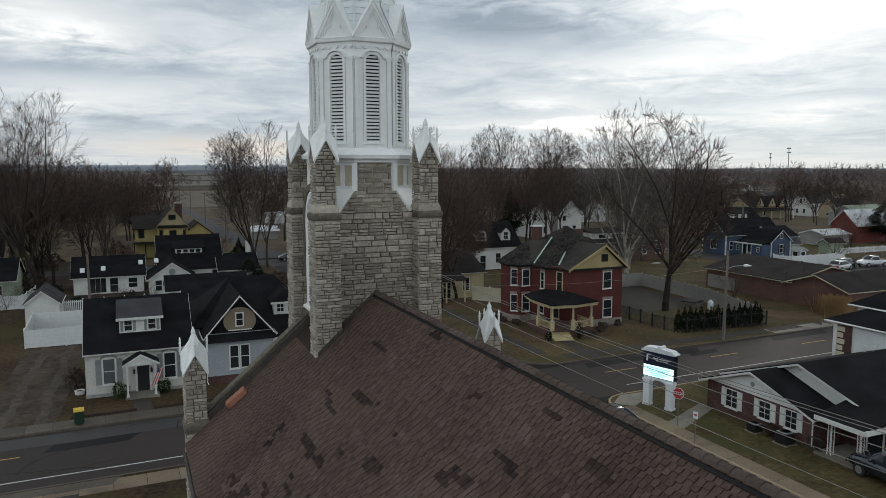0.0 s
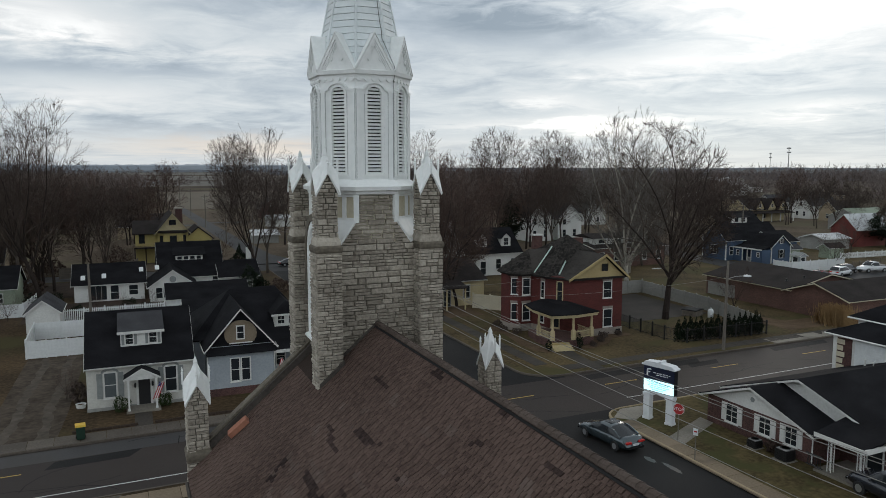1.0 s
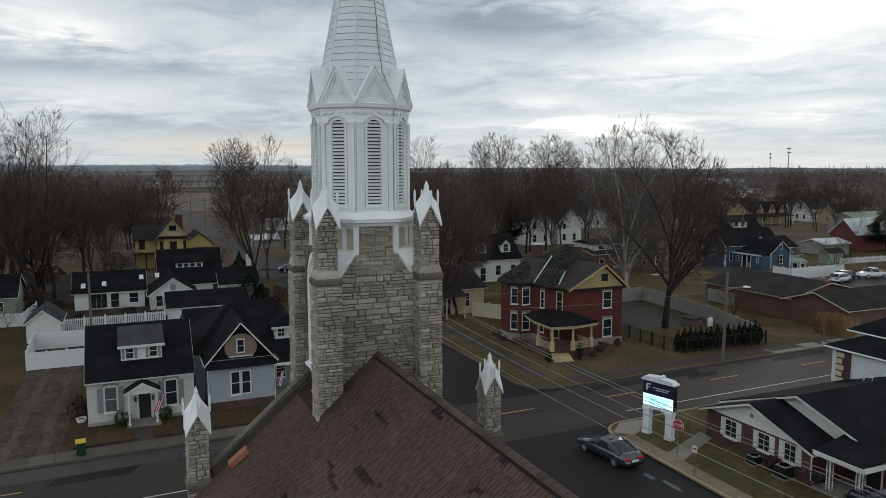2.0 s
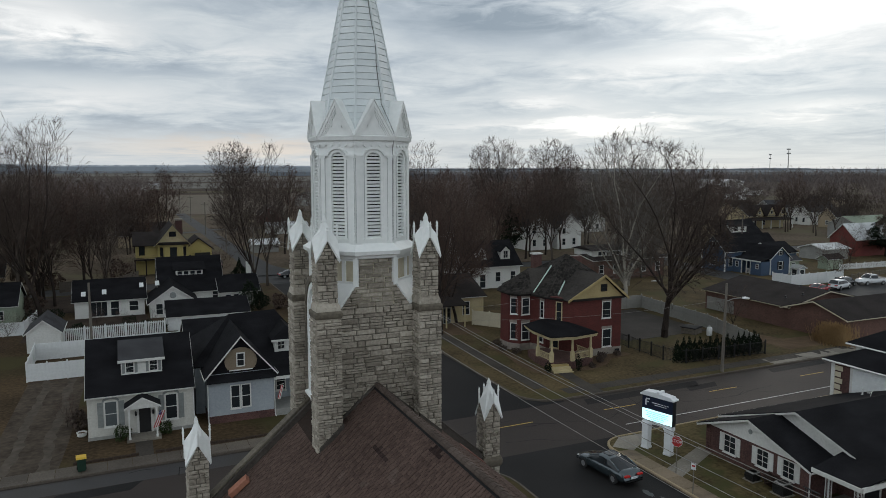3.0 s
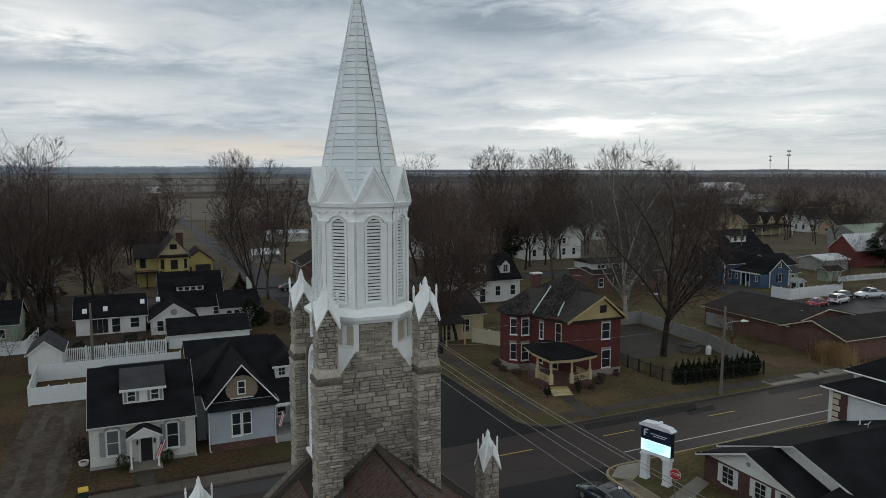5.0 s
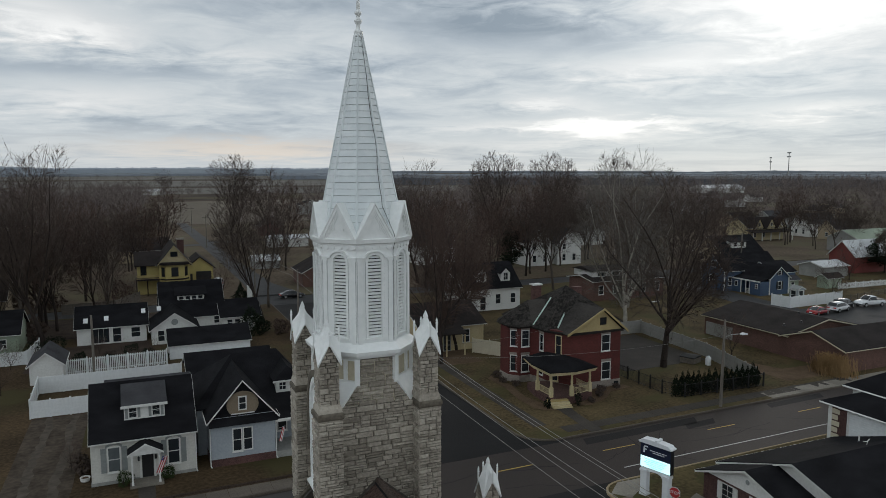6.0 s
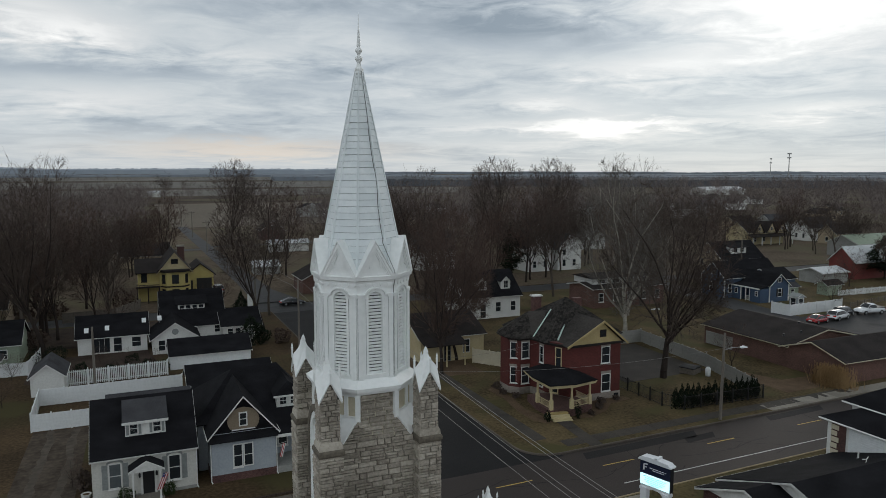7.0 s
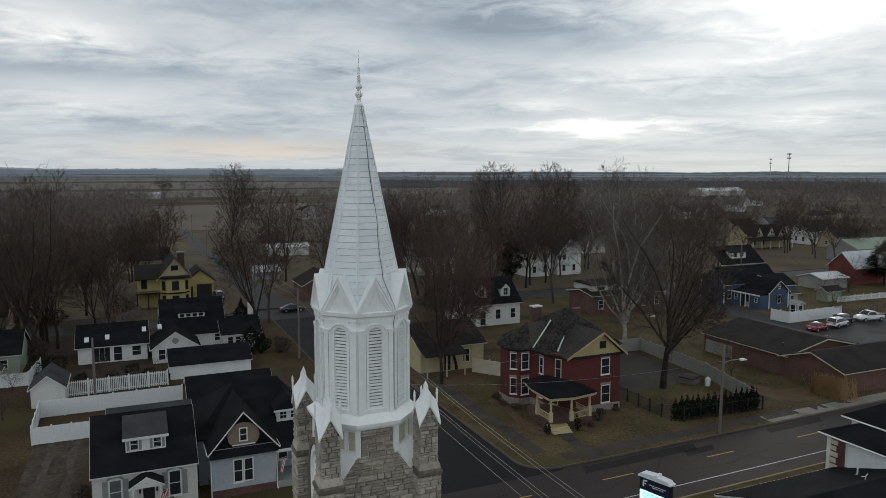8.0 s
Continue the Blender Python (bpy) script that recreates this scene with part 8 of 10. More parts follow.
BARE = "tall leafless tree with a wide crown of fine twigs"
NEAR_TREES = [
    ("oak", 56.0, 73.0, 24.0, 20, "large leafless oak with crooked dark limbs inside the yard fence"),
    ("sycamore", 64.5, 91.5, 27.0, 200, "leafless sycamore with pale peeling limbs"),
    ("sycamore", 76.0, 106.0, 27.0, 75, "leafless sycamore with pale peeling limbs"), ("sycamore", 113.0, 160.0, 29.5, 140, "leafless sycamore with pale peeling limbs"),
    ("tall", 90.0, 180.0, 28.5, 140, "very tall leafless tree with a broad rounded crown"), ("tall", 107.0, 181.0, 28.5, 30, "very tall leafless tree with a broad rounded crown"),
    ("vase_b", 74.2, 127.0, 22.5, 30, BARE), ("vase_c", 78.5, 145.5, 22.0, 250, BARE),
    ("vase_c", 40.8, 101.0, 20.0, 10, BARE), ("vase_c", 31.6, 85.0, 20.0, 120, BARE), ("vase_a", 36.2, 90.5, 18.5, 70, BARE), ("vase_c", 45.5, 106.0, 19.5, 220, BARE), ("slim", 47.0, 121.0, 21.0, 300, BARE),
    ("vase_a", 52.5, 146.0, 26.5, 80, "tall leafless tree behind the steeple"),
    ("vase_a", 15.4, 117.6, 24.8, 60, "leafless tree leaning over the side street corner"), ("slim", 18.6, 131.0, 19.5, 170, BARE), ("tall", 27.0, 243.0, 28.5, 15, "very tall leafless tree with a broad rounded crown"),
    ("vase_c", 30.5, 176.0, 21.0, 15, BARE), ("mid_b", 35.0, 215.0, 23.0, 200, BARE),
    ("vase_a", -14.4, 113.8, 27.8, 100, "very tall leafless tree at the edge of the yards"), ("vase_b", -17.6, 120.5, 26.0, 45, "very tall leafless tree at the edge of the yards"), ("vase_c", -17.0, 135.0, 21.5, 200, BARE),
    ("vase_a", -25.0, 119.0, 20.0, 280, BARE), ("slim", -6.8, 125.0, 18.0, 330, BARE), ("vase_b", -7.5, 146.0, 20.0, 90, BARE), ("vase_c", -28.0, 150.0, 21.5, 150, BARE),
    ("vase_b", -34.0, 160.0, 22.0, 260, BARE), ("vase_a", -11.5, 160.0, 20.0, 35, BARE), ("vase_c", -30.0, 128.0, 20.0, 300, BARE), ("vase_a", -40.0, 175.0, 22.0, 190, BARE),
    ("vase_b", 84.0, 112.0, 19.0, 100, BARE), ("vase_c", 90.0, 128.0, 19.0, 20, BARE), ("slim", 86.5, 150.0, 20.0, 210, BARE),
    ("small", 113.0, 95.0, 9.0, 20, "small leafless yard tree beside the white fence"), ("small", 66.5, 72.5, 6.5, 130, "small leafless tree behind the vinyl fence"),
    ("small", -8.3, 67.5, 3.0, 70, "bare brown shrub-like tree beside the driveway"), ("small", 140.0, 112.0, 10.0, 300, "leafless tree near the red barn"),
    ("small", 7.5, 130.0, 7.0, 40, "small brown leafless tree in the yard"), ("small", 12.5, 146.0, 7.0, 140, "small brown leafless tree in the yard"),
    ("vase_c", 150.0, 108.0, 17.0, 60, BARE), ("vase_b", 184.0, 150.0, 20.0, 170, BARE), ("slim", 196.0, 176.0, 19.0, 20, BARE), ("vase_a", 150.0, 168.0, 19.0, 320, BARE),
    ("vase_c", 132.0, 176.0, 18.0, 75, BARE), ("vase_b", 112.0, 148.0, 19.0, 15, BARE), ("vase_a", 100.0, 165.0, 21.0, 260, BARE), ("slim", 60.0, 150.0, 20.0, 110, BARE),
    ("vase_c", 52.0, 140.5, 19.0, 240, BARE), ("vase_a", 70.0, 156.0, 21.0, 65, BARE), ("vase_b", 38.0, 146.0, 19.0, 10, BARE), ("vase_c", 34.0, 124.0, 19.0, 310, BARE),
    ("mid_a", 25.0, 668.0, 25.0, 40, "lone leafless tree far out beside the fields"),
    ("small", -17.0, 103.0, 4.0, 40, "leafless bush beside the yards"), ("small", -19.5, 98.0, 5.0, 140, "leafless bush beside the yards"), ("small", -16.5, 92.0, 4.0, 250, "leafless bush beside the yards"), ("small", -21.0, 92.5, 6.0, 10, "leafless bush beside the yards"), ("small", -17.5, 84.0, 4.0, 80, "leafless bush at the edge of the yard"), ("small", -7.5, 107.0, 3.0, 30, "bare shrub in front of the long white house"), ("small", -4.5, 105.2, 2.6, 200, "bare shrub in front of the long white house"), ("small", -1.2, 101.5, 3.2, 100, "bare shrub in front of the long white house"),
    ("small", -27.0, 104.0, 8.0, 20, "leafless bush beside the yards"), ("small", -24.0, 88.0, 7.0, 120, "leafless bush at the edge of the yard"), ("small", -26.0, 76.0, 6.5, 220, "leafless bush at the edge of the yard"),
]
for key, x, y, h, turn, label in NEAR_TREES:
    if y > 139 and h < 25 and key in ("vase_a", "vase_b", "vase_c", "slim"):
        key = {"vase_a": "mid_a", "vase_b": "mid_b"}.get(key, "mid_c")
    tree(key, x, y, h, turn, label)
# more yard trees, further back
tree_rnd = random.Random(404)
for x0, x1, y0, y1, n, h0, h1 in ((-58, -8, 122, 182, 20, 16, 21), (-32, -16, 121, 133, 5, 14, 20), (-34, -24, 92, 108, 5, 8, 13), (-16, 14, 176, 205, 8, 15, 20), (34, 60, 125, 185, 11, 16, 21), (62, 122, 128, 185, 17, 16, 22), (122, 215, 152, 186, 13, 14, 19), (185, 260, 120, 175, 11, 14, 19), (150, 215, 198, 240, 10, 14, 18)):
    for _ in range(n):
        x, y = tree_rnd.uniform(x0, x1), tree_rnd.uniform(y0, y1)
        if (N2A - 2 < y < N2B + 2) or (-4 < x < 14 and 145 < y < 172):
            continue
        tree(tree_rnd.choice(("mid_a", "mid_b", "mid_c")), x, y, tree_rnd.uniform(h0, h1), tree_rnd.uniform(0, 360), BARE)


for _ in range(16):
    x, y = tree_rnd.uniform(-48, -3), tree_rnd.uniform(120, 176)
    if not (N2A - 1.5 < y < N2B + 1.5):
        tree("small", x, y, tree_rnd.uniform(5, 10), tree_rnd.uniform(0, 360), "slender leafless young tree in the thicket")


# low-detail trees for the woods, many in one mesh
def woods_mesh(name, spots, seed):
    rnd = np.random.RandomState(seed)
    protos = []
    for k in range(5):
        segs, twigs = grow(60 + k, 20, 0.2, 5.4 + 0.5 * (k % 3), (4, 4, 9), fork=(8, 44), tip=0.06, twig=2.6, widest=0.56)
        me = branch_mesh("proto", [q for q in segs if q[4] > 0] + segs[:1], twigs, 0.085, 1, k, (3, 3, 3, 3))
        v = np.empty(len(me.vertices) * 3)
        me.vertices.foreach_get("co", v)
        f = np.array([t for p in me.polygons for t in ([p.vertices[:]] if len(p.vertices) == 3 else [p.vertices[:3], (p.vertices[0], p.vertices[2], p.vertices[3])])])
        bpy.data.meshes.remove(me)
        protos.append((v.reshape(-1, 3), f))
    V, F, off = [], [], 0
    for x, y, h in spots:
        v, f = protos[rnd.randint(5)]
        a, s = rnd.uniform(0, 6.28), h / 20.0
        w = rnd.uniform(0.85, 1.25)
        c, sn = math.cos(a) * s * w, math.sin(a) * s * w
        V.append(np.stack([v[:, 0] * c - v[:, 1] * sn + x, v[:, 0] * sn + v[:, 1] * c + y, v[:, 2] * s], 1))
        F.append(f + off)
        off += len(v)
    V, F = np.concatenate(V), np.concatenate(F)
    me = bpy.data.meshes.new(name)
    me.vertices.add(len(V))
    me.vertices.foreach_set("co", V.ravel())
    me.loops.add(F.size)
    me.loops.foreach_set("vertex_index", F.ravel())
    me.polygons.add(len(F))
    me.polygons.foreach_set("loop_start", np.arange(0, F.size, 3))
    me.polygons.foreach_set("loop_total", np.full(len(F), 3))
    me.update()
    me.validate()
    return me


def scatter(n, x0, x1, y0, y1, h0, h1, seed, keep=None):
    rnd = np.random.RandomState(seed)
    out = []
    while len(out) < n:
        x, y = rnd.uniform(x0, x1), rnd.uniform(y0, y1)
        if keep is None or keep(x, y):
            out.append((x, y, rnd.uniform(h0, h1)))
    return out


def woods(label, spots, seed, mt):
    me = woods_mesh("woods", spots, seed)
    me.materials.append(mt)
    return tagged(part("woods", me, None, None, label), "", "trees", "", "stuff")


street_free = lambda x, y: not (15 < x < 34)
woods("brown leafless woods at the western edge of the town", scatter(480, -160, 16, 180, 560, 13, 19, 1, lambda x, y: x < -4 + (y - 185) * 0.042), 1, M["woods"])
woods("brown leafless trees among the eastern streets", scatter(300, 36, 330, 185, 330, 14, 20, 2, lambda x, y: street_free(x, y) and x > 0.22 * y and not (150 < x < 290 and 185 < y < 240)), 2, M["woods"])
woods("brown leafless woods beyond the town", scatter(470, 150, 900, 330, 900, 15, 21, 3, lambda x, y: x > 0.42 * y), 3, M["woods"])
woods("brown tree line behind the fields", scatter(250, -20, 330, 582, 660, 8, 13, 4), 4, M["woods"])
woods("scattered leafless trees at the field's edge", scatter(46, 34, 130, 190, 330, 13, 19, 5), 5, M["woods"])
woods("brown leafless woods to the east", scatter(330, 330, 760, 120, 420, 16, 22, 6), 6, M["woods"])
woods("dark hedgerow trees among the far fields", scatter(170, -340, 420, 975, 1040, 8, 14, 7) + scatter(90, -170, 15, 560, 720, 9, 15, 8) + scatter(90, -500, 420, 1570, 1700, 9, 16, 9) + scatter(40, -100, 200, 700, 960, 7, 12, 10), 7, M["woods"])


def far_ridge(name, dist, a0, a1, h0, h1, seed, mt, label, base=0.0):
    """A long low wooded rise far off, with an uneven top."""
    bm = bmesh.new()
    n = 420
    prev = None
    for i in range(n + 1):
        a = radians(a0 + (a1 - a0) * i / n)
        s = i * 0.11
        h = h0 + (h1 - h0) * (0.5 + 0.5 * noise.noise(Vector((s * 0.25, seed, 0)))) + 0.10 * h1 * noise.noise(Vector((s * 2.1, seed + 5, 0))) + 0.09 * h1 * noise.noise(Vector((s * 7.0, seed + 9, 0)))
        h = max(1.0, h)
        row = []
        for dd, z in ((0, base - 0.5), (4, h * 0.75), (40, h), (140, base - 0.5)):
            r_ = dist + dd
            row.append(bm.verts.new((r_ * math.sin(a), r_ * math.cos(a), z)))
        if prev:
            for k in range(3):
                bm.faces.new((prev[k], row[k], row[k + 1], prev[k + 1]))
        prev = row
    return single(name, bm, mt, label, "distant woods", kind="structure")


# ridge colours carry painted haze, bluer and paler further out
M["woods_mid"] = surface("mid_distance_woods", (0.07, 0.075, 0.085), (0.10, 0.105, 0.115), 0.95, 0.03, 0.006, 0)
M["woods_haze_blue"] = surface("haze_blue_woods", (0.27, 0.31, 0.355), (0.34, 0.375, 0.415), 0.95, 0.01, 0.002, 0)
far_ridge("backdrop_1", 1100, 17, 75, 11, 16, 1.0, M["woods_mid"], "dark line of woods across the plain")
far_ridge("backdrop_2", 1700, 10, 80, 10, 14, 2.0, M["woods_far"], "line of woods with haze painted into its colour")
far_ridge("backdrop_3", 2600, -25, 80, 3, 15, 3.0, M["woods_far"], "line of woods coloured blue-grey for haze")
far_ridge("backdrop_4", 4200, -30, 17, 18, 42, 4.0, M["woods_haze_blue"], "wooded hills on the horizon, painted pale blue for haze")
far_ridge("backdrop_5", 4150, 15, 85, 8, 17, 6.0, M["woods_far"], "low wooded horizon, painted blue-grey for haze")
# ---------------------------------------------------------------- sign, posts, fences, cars
sg = thing("illuminated_sign", "tall church sign with a lit message board on white pillars", "sign", pose(31.45, 44.95, 0, 0, 0, -73))
for x in (-0.95, 0.90):
    bm = bmesh.new()
    add_box(bm, x - 0.26, x + 0.26, -0.24, 0.24, -0.05, 1.92)
    add_box(bm, x - 0.31, x + 0.31, -0.29, 0.29, 1.80, 2.0)
    add_box(bm, x - 0.30, x + 0.30, -0.28, 0.28, -0.05, 0.16)
    bmesh.ops.bevel(bm, geom=bm.edges[:], offset=0.012, segments=1, affect="EDGES")
    part("pillar", bm, M["sign_white"], sg, "white stucco pillar")
bm = bmesh.new()
n = 10
arch = [(-1.2, 2.15), (1.2, 2.15), (1.2, 1.98), (0.62, 1.98)] + [(0.62 * math.cos(math.pi * i / n), 1.74 + 0.24 * math.sin(math.pi * i / n)) for i in range(1, n)] + [(-0.62, 1.98), (-1.2, 1.98)]
add_prism(bm, arch, -0.2, 0.2)
part("arch_beam", bm, M["sign_white"], sg, "white arched beam")
box_part("cabinet", (-1.28, 1.28, -0.20, 0.20, 2.15, 4.02), M["sign_black"], sg, "black sign cabinet", 0.01)
box_part("display", (-1.22, 1.22, -0.235, -0.20, 2.20, 3.02), M["sign_glow"], sg, "bright pale cyan message display")
rnd = random.Random(5)
for k in range(5):
    z = 2.86 - k * 0.135
    w = (0.95, 0.8, 0.9, 0.72, 0.5)[k]
    x = -w
    while x < w:
        l = rnd.uniform(0.12, 0.34)
        box_part("text_bar", (x, min(x + l, w), -0.241, -0.236, z - 0.04, z + 0.035), M["sign_text"], sg)
        x += l + 0.05
box_part("name_panel", (-1.24, 1.24, -0.23, -0.20, 3.08, 3.98), M["sign_navy"], sg, "navy name panel")
bm = bmesh.new()
add_prism(bm, [(-1.0, 3.30), (-0.88, 3.30), (-0.88, 3.52), (-0.70, 3.52), (-0.70, 3.60), (-0.88, 3.60), (-0.86, 3.72), (-0.62, 3.74), (-0.62, 3.84), (-0.92, 3.82), (-1.0, 3.70)], -0.24, -0.231)
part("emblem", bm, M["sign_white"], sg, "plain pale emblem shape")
for z, x0, x1 in ((3.58, -0.45, 0.95), (3.44, -0.20, 0.75)):
    x = x0
    while x < x1:
        l = rnd.uniform(0.1, 0.25)
        box_part("text_bar", (x, min(x + l, x1), -0.237, -0.231, z - 0.035, z + 0.03), M["sign_white"], sg)
        x += l + 0.05
bm = bmesh.new()
add_prism(bm, [(-1.38, 4.02), (1.38, 4.02), (1.38, 4.14), (1.2, 4.18), (1.1, 4.30), (-0.3, 4.40), (-1.1, 4.34), (-1.2, 4.2), (-1.38, 4.14)], -0.34, 0.34)
bmesh.ops.bevel(bm, geom=bm.edges[:], offset=0.02, segments=1, affect="EDGES")
part("crown_cornice", bm, M["sign_white"], sg, "white moulded top")
box_part("cap_block", (0.0, 0.22, -0.36, 0.36, 4.24, 4.50), M["sign_white"], sg, "", 0.015)


def sign_post(x, y, h, turn, label):
    s = thing("street_sign", label, "street sign", pose(x, y, 0, 0, 0, turn))
    bm = bmesh.new()
    add_tube(bm, [(0, 0, -0.1), (0, 0, h)], 0.035, 6)
    part("post", bm, M["pole_wood"], s, "thin metal post")
    return s


st = sign_post(30.0, 41.35, 2.65, -62, "red octagonal stop sign on a thin post")
bm = bmesh.new()
add_lathe(bm, [(0.405, -0.012), (0.405, 0.006)], 8, turn=radians(22.5))
part("border", shift(bm, pose(0, -0.05, 2.25, 90, 0, 0)), M["sign_white"], st, "white sign rim")
bm = bmesh.new()
add_lathe(bm, [(0.372, -0.006), (0.372, 0.012)], 8, turn=radians(22.5))
part("plate", shift(bm, pose(0, -0.058, 2.25, 90, 0, 0)), M["stop_red"], st, "red sign plate")
fc = bpy.data.curves.new("lettering", "FONT")
fc.body, fc.size, fc.align_x, fc.align_y, fc.extrude = "STOP", 0.30, "CENTER", "CENTER", 0.002
fc.materials.append(M["sign_white"])
tx = new("lettering", fc)
tx.parent, tx.matrix_basis = st, pose(0, -0.075, 2.25, 90, 0, 0)
ps = sign_post(28.75, 38.4, 2.1, -62, "small white parking sign on a dark post")
box_part("plate", (-0.15, 0.15, -0.05, -0.03, 1.65, 2.1), M["sign_white"], ps, "small white plate")
box_part("text_bar", (-0.10, 0.10, -0.056, -0.051, 1.85, 1.95), M["stop_red"], ps)

# wheelie bin
bn = thing("wheelie_bin", "dark green wheelie bin with a yellow lid at the kerb", "bin", pose(-6.8, 57.75, 0.01, 0, 0, 5))
bm = bmesh.new()
v = add_box(bm, -0.29, 0.29, -0.34, 0.34, 0.06, 0.95)
for q in v[:4]:
    q.co.x *= 0.82
    q.co.y *= 0.80
bmesh.ops.bevel(bm, geom=bm.edges[:], offset=0.03, segments=2, affect="EDGES")
part("body", bm, M["bin_green"], bn, "dark green plastic tub")
bm = bmesh.new()
add_prism(bm, [(-0.38, 0.95), (0.36, 0.95), (0.38, 1.02), (0.1, 1.12), (-0.3, 1.08)], -0.32, 0.32, "x")
part("lid", bm, M["bin_yellow"], bn, "yellow domed lid")
for x in (-0.26, 0.26):
    bm = bmesh.new()
    add_lathe(bm, [(0.13, -0.04), (0.13, 0.04)], 14)
    part("wheel", shift(bm, pose(x, 0.30, 0.125, 0, 90, 0)), M["tyre"], bn)

# street lamp
lp = thing("street_lamp", "tall grey wooden pole with a cobra-head street lamp", "street lamp", pose(51.2, 58.75, 0))
bm = bmesh.new()
add_tube(bm, [(0, 0, -0.1), (0.05, 0, 4.5), (0.12, 0, 9.0)], [0.16, 0.14, 0.11], 8)
part("pole", bm, M["pole_wood"], lp, "weathered wooden pole")
bm = bmesh.new()
add_tube(bm, [(0.1, 0, 7.2), (0.9, -0.2, 7.45), (1.9, -0.5, 7.5)], 0.04, 6)
arm = part("arm", bm, M["ac_metal"], lp, "grey metal bracket arm")
bm = bmesh.new()
add_prism(bm, [(1.75, 7.42), (2.5, 7.40), (2.55, 7.50), (2.2, 7.60), (1.8, 7.58)], -0.74, -0.42)
part("lamp_head", bm, M["sign_white"], arm, "pale cobra lamp head")


def utility_pole(x, y, h, label, cross=True, r=0.14):
    p = thing("utility_pole", label, "utility pole", pose(x, y, 0), group="utility poles")
    bm = bmesh.new()
    add_tube(bm, [(0, 0, -0.1), (0.02, 0, h * 0.5), (0.0, 0.02, h)], [r * 1.15, r, r * 0.8], 8)
    part("pole", bm, M["pole_wood"], p, "weathered round pole")
    if cross:
        box_part("crossarm", (-1.1, 1.1, -0.07, 0.07, h - 0.75, h - 0.6), M["pole_wood"], p, "wooden crossarm")
        for dx in (-0.95, -0.45, 0.45, 0.95):
            bm = bmesh.new()
            add_lathe(bm, [(0.03, h - 0.6), (0.05, h - 0.52), (0.03, h - 0.45)], 6, at=(dx, 0))
            part("insulator", bm, M["ac_metal"], p)
    return p


utility_pole(-7.6, 94.3, 7.6, "plain wooden pole behind the white fence", False)
utility_pole(18.9, 67.0, 10.0, "wooden utility pole carrying the street cables")
utility_pole(18.9, 5.0, 10.0, "wooden utility pole carrying the street cables")
for y in (105.0, 143.5, 185.0, 235.0, 290.0, 350.0):
    utility_pole(18.2, y, 10.0, "wooden utility pole beside the side street", y > 140)
utility_pole(30.2, 215.0, 9.5, "wooden utility pole beside the side street")
utility_pole(30.2, 275.0, 9.5, "wooden utility pole beside the side street")
utility_pole(125.0, 128.0, 9.5, "wooden utility pole near the blue house", False)


def cable(pts, sag, label, r=0.016, mt=None):
    bm = bmesh.new()
    a, b = Vector(pts[0]), Vector(pts[1])
    P = [a.lerp(b, i / 24) - Vector((0, 0, sag * 4 * (i / 24) * (1 - i / 24))) for i in range(25)]
    add_tube(bm, P, r, 5)
    single("cable", bm, mt or M["wire"], label, "cable", group="street cables")


SPAN = "thin pale overhead cable along the side street"
for x, z0, z1, sag in ((19.85, 9.15, 9.35, 1.1), (19.55, 9.2, 9.4, 1.2), (17.85, 9.15, 9.4, 1.0), (18.72, 8.0, 8.2, 0.9), (18.75, 6.7, 6.9, 0.6)):
    cable(((x, 67.0, z0), (x, 5.0, z1)), sag, SPAN)
cable(((19.2, 67.0, 7.6), (38.4, 73.0, 6.1)), 0.5, "service cable to the red house", 0.012)
cable(((19.2, 67.0, 6.6), (51.2, 58.8, 7.4)), 0.9, "thin cable crossing to the lamp pole", 0.012)
for x, z in ((17.3, 9.3), (19.1, 9.3)):
    for y0, y1 in ((67.0, 105.0), (105.0, 143.5), (143.5, 185.0), (185.0, 235.0)):
        cable(((x, y0, z), (x, y1, z)), 0.7, SPAN)


